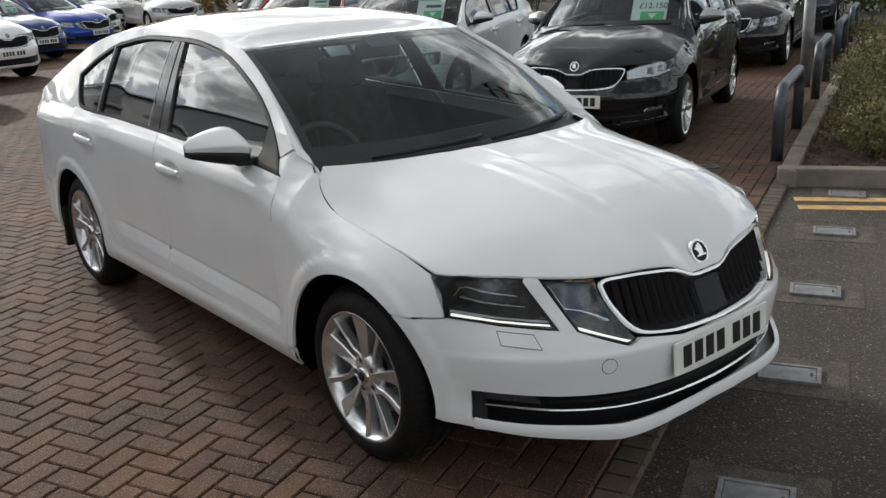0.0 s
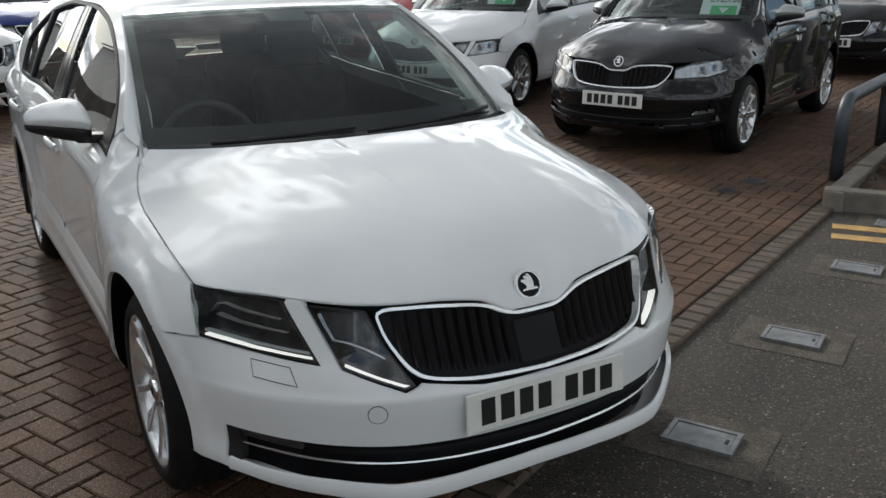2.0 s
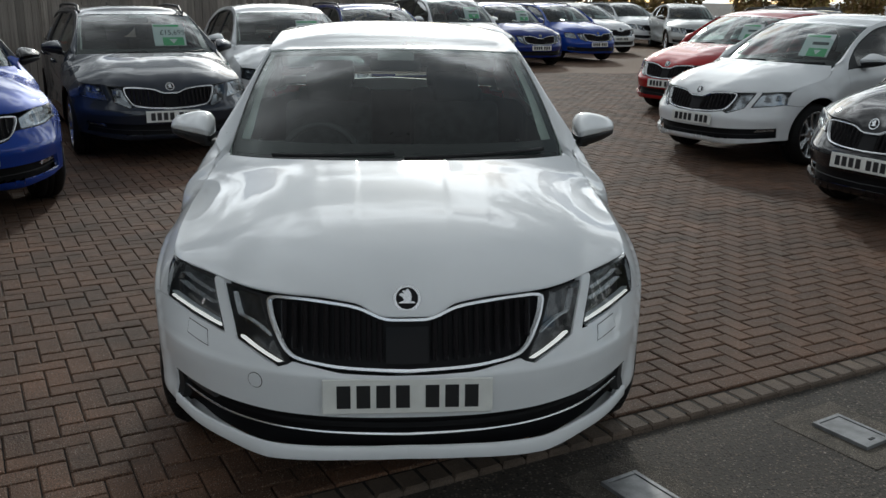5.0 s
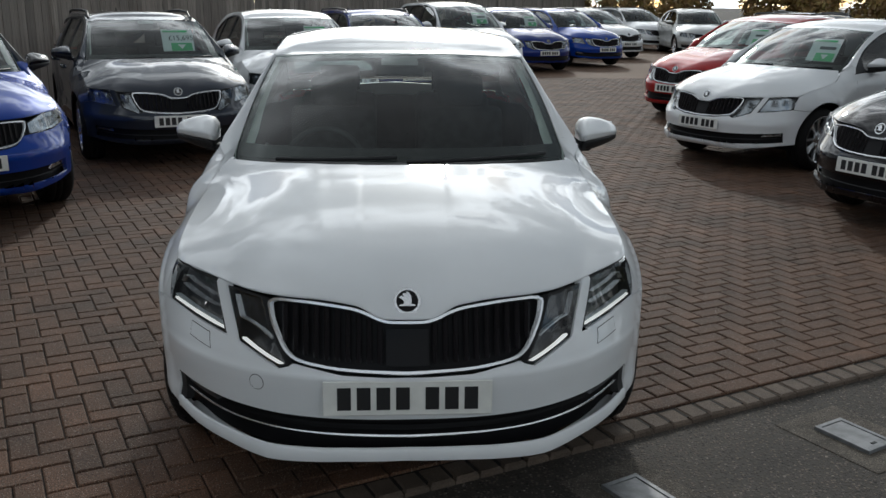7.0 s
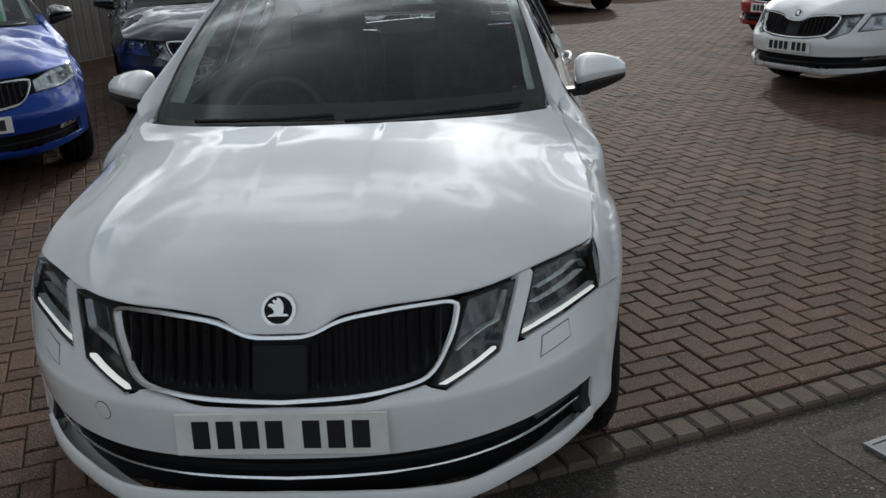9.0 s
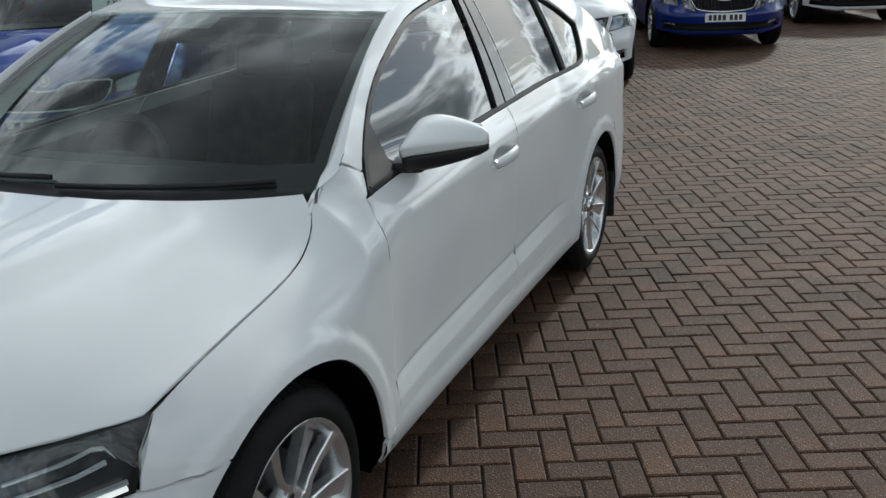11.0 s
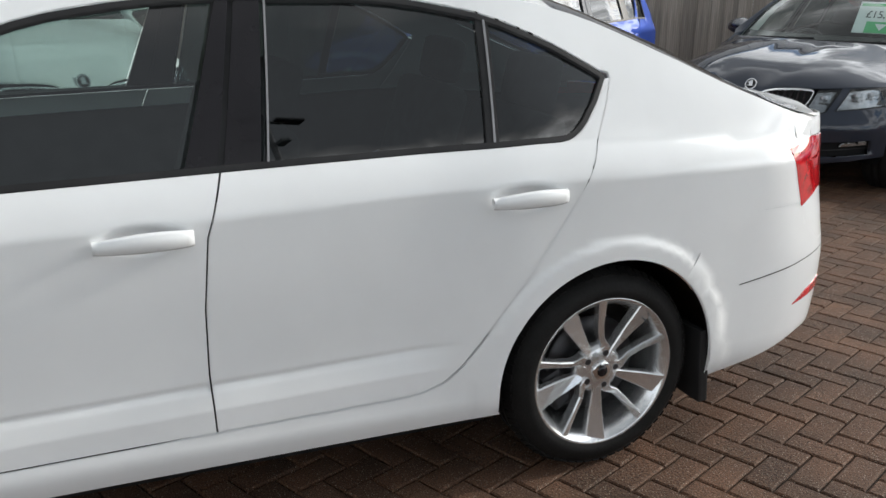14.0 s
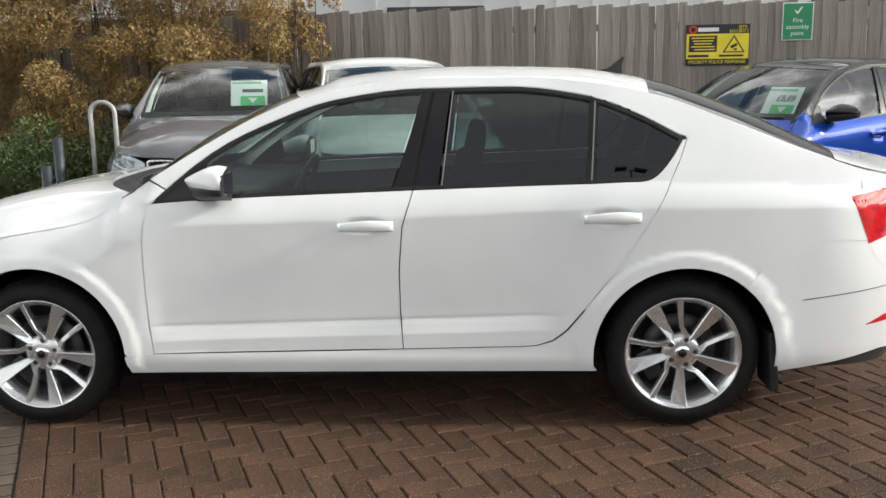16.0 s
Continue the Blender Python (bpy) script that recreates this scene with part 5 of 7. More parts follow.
        part("mirror_cap", shell([(0.0, 0.94), (0.10, 0.985), (0.24, 1.0), (0.40, 0.965), (0.58, 0.88), (0.76, 0.775), (0.90, 0.685), (0.97, 0.63), (1.0, 0.585), (0.998, 0.55), (0.985, 0.52), (0.955, 0.45), (0.925, 0.375), (0.0, 0.36)], True), col if not roof else top, m, smooth=True)
        part("mirror_foot", shell([(0.01, 0.93), (0.02, 0.36), (0.90, 0.37), (0.89, 0.26), (0.84, 0.11), (0.74, 0.02), (0.62, -0.02), (0.0, -0.02), (-0.012, 0.06), (-0.012, 0.9), (0.01, 0.94)], True), TRIM, m, "black mirror foot", smooth=True)
        a = bmesh.new()
        box(a, (sg * -0.028, -0.040, -0.036), (0.17, 0.085, 0.030), 0.012, Matrix.Rotation(sg * radians(-4), 4, "Y"))
        part("mirror_arm", a, TRIM, m, smooth=True)
        part("mirror_glass", boxed((sg * 0.10, 0.063, 0.032), (0.165, 0.004, 0.082), 0.002), CHROME, m)
        for hy, hz in ((1.40, 0.855), (2.385, 0.885)):
            hn = new("door_handle")
            hn.parent = root
            p = np.array(side(s_of_y(hy), hz + 0.045))
            p[2] = hz
            if warp is not None:
                p = warp(p)
            hn.matrix_basis = pose(sg * p[0], p[1], p[2], 1.5, 0, 0)
            hv, hf = [], []
            k = 14
            for i in range(k + 1):
                t = i / k
                y = -0.112 + 0.224 * t
                ox = 0.000 + 0.034 * (math.sin(math.pi * min(1, 0.04 + t * 0.92)) ** 0.5)
                zz = 0.006 * math.sin(math.pi * t)
                hh, ww = 0.013 + 0.011 * math.sin(math.pi * (0.08 + 0.72 * t)), 0.011
                for j in range(8):
                    c = 2 * math.pi * j / 8
                    hv.append((sg * (ox + ww * math.cos(c)), y, zz + hh * math.sin(c)))
            for i in range(k):
                for j in range(8):
                    hf.append((8 * i + j, 8 * i + (j + 1) % 8, 8 * i + 8 + (j + 1) % 8, 8 * i + 8 + j))
            hf += [tuple(range(8)), tuple(8 * k + j for j in range(8))]
            part("grip", (hv, hf), col, hn, smooth=True)
    # wheels
    kR = 1.0 if kind != "suv" else 1.08
    for wy, tl, tr in ((0.0, 0.28, 1.12), (WB, 0.60, 0.9076)):
        for sg, tn in ((-1, tl), (1, tr)):
            c = np.array((0.876, wy, 0.0))
            if warp is not None:
                c = warp(c)
            wheel(root, (sg * c[0], c[1], TYRE_R * kR), sg, hero, tn, TYRE_R * kR)
    # number plate, its writing as plain bars
    pl = np.array((0.0, side(0.0, 0.45)[1] - 0.004, 0.4535))
    if warp is not None:
        pl = warp(pl)
    pe = part("number_plate", boxed((pl[0], pl[1], pl[2]), (0.52, 0.008, 0.111), 0.003, Matrix.Rotation(radians(-4), 4, "X"), 1), PLATE, root, "white number plate with dark bars")
    for i, x in enumerate((-0.195, -0.135, -0.075, -0.015, 0.075, 0.135, 0.195)):
        part("bar", boxed((pl[0] + x, pl[1] - 0.0048, pl[2]), (0.042, 0.002, 0.072), 0, Matrix.Rotation(radians(-4), 4, "X")), PLATE_INK, pe)
    if rails:
        for sg in (-1, 1):
            rp = [np.array((sg * (rail_at(y)[0] - 0.03), y, mid(y) * 0.35 + rail(y) * 0.65 + (0.028 if 1.4 < y < 3.1 else -0.02))) for y in (1.28, 1.36, 1.46, 1.8, 2.2, 2.6, 3.0, 3.12, 3.2)]
            if warp is not None:
                rp = [warp(p) for p in rp]
            part("roof_rail", tube(rp, 0.016, 8), TRIM, root, smooth=True)
    for sg, x0 in ((1, 0.02), (1, -0.52)):
        pts = [np.array(screen_at((x0 + d * (0.60 if x0 > 0 else 0.50)) / 0.715, 0.012 + 0.03 * d)) + np.array((0, -0.012, 0.008)) for d in (0, 0.25, 0.5, 0.75, 1.0)]
        if warp is not None:
            pts = [warp(p) for p in pts]
        part("wiper", tube(pts, 0.009, 6), TRIM, root, smooth=True)
    fin = bmesh.new()
    fy = y_back0 - 0.12
    # a low foot that sweeps up into a raked blade
    q = [(fy - 0.080, -0.006, 1.0), (fy - 0.05, 0.010, 0.9), (fy - 0.005, 0.019, 0.6), (fy + 0.030, 0.046, 0.3), (fy + 0.062, 0.070, 0.12), (fy + 0.072, 0.069, 0.12), (fy + 0.058, 0.024, 0.5), (fy + 0.062, -0.016, 1.0)]
    v = []
    for x in (-0.022, 0.022):
        for py, pz, wd in q:
            v.append(np.array((x * wd, py, mid(fy) + pz)))
    k = len(q)
    dat = (v, [tuple(range(k)), tuple(range(2 * k - 1, k - 1, -1))] + [(i, k + i, k + (i + 1) % k, (i + 1) % k) for i in range(k)])
    if warp is not None:
        dat = ([warp(p) for p in v], dat[1])
    part("roof_antenna", dat, TRIM, root)
    if hero:
        for sg in (-1, 1):
            part("mud_flap", boxed((sg * 0.795, 3.048, 0.285), (0.19, 0.035, 0.25), 0.008, Matrix.Rotation(radians(5), 4, "X")), TRIM, root)
    tagged(root, label, "car")
    return root


def stand_car(ob, badge, fwd, dy=-0.77):
    """The pose that brings a car's badge to a place and turns its nose along fwd."""
    a = math.atan2(fwd[0], -fwd[1])
    r = Matrix.Rotation(a, 4, "Z")
    o = Vector((badge[0], badge[1], 0)) - r @ Vector((0, dy, 0))
    return Matrix.Translation((o.x, o.y, 0)) @ r


def repaint(ob, colour, roof=None, old="white"):
    """Gives a copied car a colour of its own."""
    was = PAINTS[old]
    for o in ob.children_recursive:
        for slot in o.material_slots:
            if slot.material == was:
                slot.link = "OBJECT"
                slot.material = PAINTS[roof] if roof and o.name.split(".")[0] in ("roof", "mirror_cap", "roof_frame", "roof_pillar", "back_pillar") else PAINTS[colour]


# ---- ground, paving, kerb ----
KERB_ANG = radians(23.9)
KERB = Matrix.Translation((0.9, -0.2, 0)) @ Matrix.Rotation(KERB_ANG, 4, "Z")   # u along the kerb, v into the paving


def speckled(m, scale, light_share, light, pit_share, pit, lump=0.0):
    """Sets pale grains and dark pits, each a few millimetres wide, into a rough surface."""
    n, l = m.node_tree.nodes, m.node_tree.links
    b = n["Principled BSDF"]
    at = n.new("ShaderNodeNewGeometry")
    v = n.new("ShaderNodeTexVoronoi")
    v.inputs["Scale"].default_value = scale
    l.new(at.outputs["Position"], v.inputs["Vector"])
    sp = n.new("ShaderNodeSeparateColor")
    l.new(v.outputs["Color"], sp.inputs[0])
    body = n.new("ShaderNodeMapRange")
    body.interpolation_type = "SMOOTHSTEP"
    body.inputs["From Min"].default_value, body.inputs["From Max"].default_value = 0.30, 0.48
    body.inputs["To Min"].default_value, body.inputs["To Max"].default_value = 1.0, 0.0
    l.new(v.outputs["Distance"], body.inputs["Value"])
    out = b.inputs["Base Color"].links[0].from_socket
    for channel, share, tint in ((0, light_share, light), (1, pit_share, pit)):
        pick = n.new("ShaderNodeMapRange")
        pick.inputs["From Min"].default_value, pick.inputs["From Max"].default_value = 1 - share, 1 - share * 0.3
        l.new(sp.outputs[channel], pick.inputs["Value"])
        mu = n.new("ShaderNodeMath")
        mu.operation = "MULTIPLY"
        l.new(pick.outputs[0], mu.inputs[0])
        l.new(body.outputs[0], mu.inputs[1])
        mx = n.new("ShaderNodeMix")
        mx.data_type = "RGBA"
        l.new(mu.outputs[0], mx.inputs["Factor"])
        l.new(out, mx.inputs["A"])
        mx.inputs["B"].default_value = (*tint, 1)
        out = mx.outputs["Result"]
    l.new(out, b.inputs["Base Color"])
    if lump:
        bp = n.new("ShaderNodeBump")
        bp.inputs["Strength"].default_value, bp.inputs["Distance"].default_value = lump, 0.006
        l.new(body.outputs[0], bp.inputs["Height"])
        if b.inputs["Normal"].links:
            l.new(b.inputs["Normal"].links[0].from_socket, bp.inputs["Normal"])
        l.new(bp.outputs[0], b.inputs["Normal"])
    return m


ASPHALT = speckled(material("chipped_asphalt", (0.044, 0.037, 0.030), 0.85, vary=0.35, scale=1.3, fine=0.35, bump=0.5, bump_scale=110), 72, 0.75, (0.135, 0.110, 0.085), 0.3, (0.012, 0.010, 0.009), 0.9)
JOINT = material("paving_joint", (0.022, 0.018, 0.015), 0.95, vary=0.3, scale=20, bump=0.4, bump_scale=150)
BRICK = speckled(material("paving_brick", (0.112, 0.058, 0.034), 0.78, scale=2.2, spec=0.27, second=(0.060, 0.035, 0.023), fine=0.8, bump=0.55, bump_scale=115, per_object=0.20), 260, 0.16, (0.34, 0.30, 0.24), 0.25, (0.030, 0.022, 0.016))
BRICK_ALL = speckled(material("paving_brick_field", (0.112, 0.058, 0.034), 0.78, scale=2.2, spec=0.27, second=(0.060, 0.035, 0.023), fine=0.8, bump=0.55, bump_scale=115, per_object=-0.20), 260, 0.16, (0.34, 0.30, 0.24), 0.25, (0.030, 0.022, 0.016))
KERB_BLOCK = material("kerb_block", (0.098, 0.072, 0.053), 0.85, vary=0.25, scale=6, fine=0.3, bump=0.6, bump_scale=140, per_object=-0.12)
CONCRETE = material("concrete", (0.17, 0.15, 0.125), 0.85, vary=0.25, scale=5, fine=0.25, bump=0.5, bump_scale=80)
PATCH = speckled(material("chipped_concrete", (0.085, 0.072, 0.057), 0.9, vary=0.35, scale=9, fine=0.5, bump=0.8, bump_scale=120), 170, 0.45, (0.24, 0.21, 0.17), 0.3, (0.02, 0.017, 0.014), 0.5)
STEEL_LID = material("galvanised_lid", (0.20, 0.205, 0.21), 0.5, 0.35, vary=0.25, scale=18, bump=0.1, bump_scale=60)
YELLOW = material("worn_yellow_paint", (0.62, 0.38, 0.12), 0.75, scale=9, second=(0.36, 0.23, 0.10), fine=0.4, bump=0.4, bump_scale=120)
SOIL = material("bed_soil", (0.055, 0.032, 0.020), 0.95, vary=0.5, scale=12, fine=0.5, bump=1.0, bump_scale=50)
POST_GREY = material("grey_painted_steel", (0.16, 0.165, 0.17), 0.5, 0.2, vary=0.15, scale=8, bump=0.1, bump_scale=60)
HOOP_GREY = material("hoop_steel", (0.055, 0.065, 0.075), 0.45, 0.3, vary=0.25, scale=8, bump=0.1, bump_scale=60)
HOOP_PALE = material("galvanised_steel", (0.42, 0.42, 0.41), 0.5, 0.5, vary=0.2, scale=8)
FENCE_WOOD = material("weathered_board", (0.30, 0.265, 0.23), 0.85, scale=3, second=(0.20, 0.178, 0.158), fine=0.3, bump=0.5, bump_scale=50, per_object=0.26, stretch=(1, 1, 0.03))
FENCE_WOOD_ALL = material("weathered_boards_far", (0.30, 0.265, 0.23), 0.85, scale=3, second=(0.20, 0.178, 0.158), fine=0.3, bump=0.5, bump_scale=50, per_object=-0.26, stretch=(1, 1, 0.03))
CLADDING = material("white_cladding", (0.62, 0.63, 0.64), 0.45, vary=0.05, scale=0.6)
ROOF_SHEET = material("grey_roof_sheet", (0.20, 0.21, 0.22), 0.5, 0.2, vary=0.1, scale=0.5)


def to_world(u, v, z):
    return KERB @ Vector((u, v, z))


g = part("ground", grid(lambda u, v: (u, v, -0.030), 2, 2, -400, 400, -400, 400), ASPHALT, None)
tagged(g, "dark asphalt with pale chippings", "ground", kind="structure")
g.matrix_basis = Matrix()
# paved sheet under the blocks
U0, U1, V1 = -16.0, 24.0, 44.0
pv = bmesh.new()
box(pv, ((U0 + U1) / 2, (0.005 + V1) / 2, -0.020), (U1 - U0, V1 - 0.01, 0.019))
pave = part("paving", pv, None, None)
pave.matrix_basis = KERB
FAR = material("far_paving", (0.150, 0.090, 0.056), 0.8, spec=0.25, scale=1.5, second=(0.135, 0.086, 0.057), fine=0.3, bump=0.3, bump_scale=60)
pave.data.materials.clear()
pave.data.materials.append(JOINT)
tagged(pave, "brown brick block paving in herringbone bond", "paving", kind="structure")
fp = bmesh.new()
box(fp, (4, 27.0, -0.008), (38, 34, 0.004))
part("far_paving", fp, FAR, pave, "distant brown block paving")


def block_mesh(u0, u1, v0, v1, top, cham=0.006, depth=0.03):
    a = [(u0, v0), (u1, v0), (u1, v1), (u0, v1)]
    b = [(u0 + cham, v0 + cham), (u1 - cham, v0 + cham), (u1 - cham, v1 - cham), (u0 + cham, v1 - cham)]
    v = [(x, y, top) for x, y in b] + [(x, y, top - cham * 0.8) for x, y in a] + [(x, y, top - depth) for x, y in a]
    f = [(0, 1, 2, 3)] + [(4 + i, 4 + (i + 1) % 4, (i + 1) % 4, i) for i in range(4)] + [(8 + i, 8 + (i + 1) % 4, 4 + (i + 1) % 4, 4 + i) for i in range(4)]
    return v, f


rng = np.random.RandomState(7)
B, J = 0.1, 0.0028
cells = []
near = KERB.inverted() @ Vector((1.55, 1.1, 0))
for i in range(-150, 150):
    for j in range(0, 190):
        k = (i - j) % 4
        if k == 0:
            r = (i * B, (i + 2) * B, j * B, (j + 1) * B)
        elif k == 3:
            r = (i * B, (i + 1) * B, (j - 0) * B, (j + 2) * B)
        else:
            continue
        u0, u1, v0, v1 = r[0], r[1], r[2] + 0.1, r[3] + 0.1
        v0 = max(v0, 0.2)
        if v1 - v0 < 0.03:
            continue
        w = to_world((u0 + u1) / 2, (v0 + v1) / 2, 0)
        if w.x < -8.5 or w.x > 12 or w.y > 17 or (v0 + v1) / 2 > 18.9:
            continue
        cells.append(((u0 + u1) / 2, (v0 + v1) / 2, u1 - u0, v1 - v0))
cells.sort(key=lambda c: (c[0] - near.x) ** 2 + (c[1] - near.y) ** 2)
N_SINGLE = 290
shared = {}
brick_jobs = []
for c in cells[:N_SINGLE]:
    brick_jobs.append((c, rng.normal(0, 0.0011), rng.normal(0, 0.25, 2)))
vs, fs = [], []
for c in cells[N_SINGLE:]:
    v, f = block_mesh(c[0] - c[2] / 2 + J, c[0] + c[2] / 2 - J, c[1] - c[3] / 2 + J, c[1] + c[3] / 2 - J, 0.0 + rng.normal(0, 0.0011), depth=0.013)
    tx, ty = rng.normal(0, 0.006, 2)
    b = len(vs)
    vs += [(x, y, z + (x - c[0]) * tx + (y - c[1]) * ty) for x, y, z in v]
    fs += [tuple(q + b for q in p) for p in f]
field = part("block_field", (vs, fs), BRICK_ALL, pave, "brown brick paving blocks")
field["kind"] = "stuff"
# stretcher course and grey kerb blocks along the asphalt's edge
vs, fs = [], []
vk, fk = [], []
u = -14.0
while u < 14:
    v, f = block_mesh(u + J, u + 0.2 - J, 0.1 + J, 0.2 - J, rng.normal(0, 0.001), depth=0.013)
    b = len(vs)
    vs += v
    fs += [tuple(q + b for q in p) for p in f]
    u += 0.2
u = -14.0
while u < 14:
    v, f = block_mesh(u + J, u + 0.1 - J, -0.02, 0.1 - J, -0.006 + rng.normal(0, 0.0015), cham=0.010, depth=0.035)
    b = len(vk)
    vk += v
    fk += [tuple(q + b for q in p) for p in f]
    u += 0.1
tagged(part("edge_course", (vs, fs), BRICK_ALL, pave, "brick course along the edge"), kind="stuff")
tagged(part("kerb_course", (vk, fk), KERB_BLOCK, pave, "grey kerb blocks along the asphalt"), kind="stuff")

# pale stone chips pressed into the asphalt
cv, cf = [], []
for _ in range(11000):
    u, v = rng.uniform(-3.2, 4.5), -0.03 - abs(rng.uniform(0, 1)) * 2.6
    p = to_world(u, v, -0.030)
    r, a = rng.uniform(0.003, 0.0105), rng.uniform(0, 6.28)
    b = len(cv)
    n = 5
    for i in range(n):
        t = a + 2 * math.pi * i / n
        q = r * rng.uniform(0.6, 1.1)
        cv.append((p.x + q * math.cos(t), p.y + q * math.sin(t) * 0.7, p.z - 0.001))
    cv.append((p.x, p.y, p.z + rng.uniform(0.001, 0.003)))
    cf += [(b + i, b + (i + 1) % n, b + n) for i in range(n)]
CHIP = material("stone_chip", (0.22, 0.19, 0.16), 0.7, vary=0.2, scale=40, per_object=-0.6)
tagged(part("stone_chips", (cv, cf), CHIP, None), "pale stone chips pressed into the asphalt", "chippings", kind="stuff")

# ground boxes in a row beside the kerb
BOXES = [(-0.08, -1.06), (0.82, -0.66), (1.79, -0.24), (2.82, 0.20), (3.72, 0.58)]
first_lid = None
for i, (x, y) in enumerate(BOXES):
    m = Matrix.Translation((x, y, -0.03)) @ Matrix.Rotation(radians(-62), 4, "Z")
    if first_lid is None:
        e = new("ground_box")
        pb = bmesh.new()
        box(pb, (0.0, 0.0, -0.002), (0.46, 0.37, 0.010), 0.002)
        part("surround", pb, PATCH, e, "chipped concrete surround")
        fb = bmesh.new()
        for cx, cy, sx, sy in ((0, 0.073, 0.245, 0.018), (0, -0.073, 0.245, 0.018), (0.113, 0, 0.018, 0.128), (-0.113, 0, 0.018, 0.128)):
            box(fb, (cx, cy, 0.010), (sx, sy, 0.016), 0.002)
        part("lid_frame", fb, STEEL_LID, e)
        lid = part("lid", boxed((0, 0, 0.008), (0.204, 0.124, 0.014), 0.003), STEEL_LID, e)
        part("lifting_key", boxed((0.085, 0.0, 0.0155), (0.012, 0.03, 0.004), 0.001), TRIM, lid)
        tagged(e, "square steel ground lid in a concrete surround", "ground box", "ground boxes along the kerb")
        e.matrix_basis = m
        first_lid = e
    else:
        copy_thing(first_lid, m)

# yellow lines beside the planting bed
for o, k in ((0.0, 0), (0.21, 1)):
    ln = bmesh.new()
    box(ln, (1.6, 0, -0.0275), (3.2, 0.105, 0.004))
    yl = part("yellow_line", ln, YELLOW, None)
    yl.matrix_basis = Matrix.Translation((3.40 - o * 0.85, 0.80 - o * 0.62, 0)) @ Matrix.Rotation(radians(-53), 4, "Z")
    tagged(yl, "worn yellow painted road line on asphalt", "road marking", "yellow lines")

# small drain covers in the paving
for x, y, r in ((3.43, 1.68, 0.07), (3.80, 1.78, 0.085)):
    d = new("drain_cover")
    d.location = (x, y, 0.001)
    c = bmesh.new()
    bmesh.ops.create_cone(c, cap_ends=True, segments=24, radius1=r, radius2=r * 0.96, depth=0.012)
    part("rim", c, DARK_METAL, d)
    for k in (-1, 0, 1):
        part("slot", boxed((k * r * 0.45, 0, 0.0065), (r * 0.16, r * 1.1, 0.003)), TRIM, d)
    tagged(d, "small round iron drain cover in paving", "drain cover", "drain covers")


# ---- planting ----
def leaf_material(name, cols, rough=0.55):
    m = bpy.data.materials.new(name)
    m.use_nodes = True
    n, l = m.node_tree.nodes, m.node_tree.links
    b = n["Principled BSDF"]
    b.inputs["Roughness"].default_value = rough
    b.inputs["Subsurface Weight"].default_value = 0.0
    geo, ramp = n.new("ShaderNodeNewGeometry"), n.new("ShaderNodeValToRGB")
    ramp.color_ramp.elements[0].color, ramp.color_ramp.elements[-1].color = (*cols[0], 1), (*cols[-1], 1)
    for i, c in enumerate(cols[1:-1]):
        e = ramp.color_ramp.elements.new((i + 1) / (len(cols) - 1))
        e.color = (*c, 1)
    co, nz, ad = n.new("ShaderNodeTexCoord"), n.new("ShaderNodeTexNoise"), n.new("ShaderNodeMath")
    nz.inputs["Scale"].default_value = 1.6
    l.new(co.outputs["Object"], nz.inputs["Vector"])
    ad.operation = "MULTIPLY_ADD"
    l.new(geo.outputs["Random Per Island"], ad.inputs[0])
    ad.inputs[1].default_value = 0.55
    sh = n.new("ShaderNodeMath")
    sh.operation, sh.inputs[1].default_value = "SUBTRACT", 0.27
    l.new(nz.outputs["Fac"], sh.inputs[0])
    l.new(sh.outputs[0], ad.inputs[2])
    l.new(ad.outputs[0], ramp.inputs[0])
    l.new(ramp.outputs[0], b.inputs["Base Color"])
    return m


LEAF_AUTUMN = leaf_material("autumn_leaves", [(0.12, 0.13, 0.036), (0.25, 0.19, 0.055), (0.34, 0.20, 0.07), (0.21, 0.125, 0.055), (0.38, 0.29, 0.09), (0.14, 0.14, 0.04)])
LEAF_GREEN = leaf_material("green_leaves", [(0.03, 0.06, 0.018), (0.07, 0.11, 0.028), (0.11, 0.14, 0.045)])
LEAF_SHRUB = leaf_material("shrub_leaves", [(0.045, 0.065, 0.018), (0.11, 0.12, 0.032), (0.17, 0.15, 0.05), (0.08, 0.09, 0.028)])
BARK = material("bark", (0.075, 0.055, 0.04), 0.9, vary=0.4, scale=9, bump=0.8, bump_scale=40)


def leaves(rnd, centres, radii, count, size):
    """Many small bent leaves spread through a set of clumps, denser at their skins."""
    v, f = [], []
    w = np.array(radii) ** 2
    pick = rnd.choice(len(centres), count, p=w / w.sum())
    for i in pick:
        d = rnd.normal(0, 1, 3)
        d /= np.linalg.norm(d)
        r = radii[i] * rnd.uniform(0.35, 1.0) ** 0.5 * (0.82 + 0.36 * noise.noise(Vector(d * 2.3) + Vector(centres[i])))
        p = np.array(centres[i]) + d * r * np.array((1, 1, 0.92))
        if p[2] < 0.02:
            continue
        a = rnd.normal(0, 1, 3)
        a /= np.linalg.norm(a)
        b = np.cross(a, d + rnd.normal(0, 0.5, 3))
        b /= max(np.linalg.norm(b), 1e-6)
        s = size * rnd.uniform(0.55, 1.35)
        c = np.cross(a, b) * s * 0.18
        k = len(v)
        v += [tuple(p - a * s), tuple(p + b * s * 0.5 + c), tuple(p + a * s), tuple(p - b * s * 0.5 + c)]
        f += [(k, k + 1, k + 2), (k, k + 2, k + 3)]
    return v, f


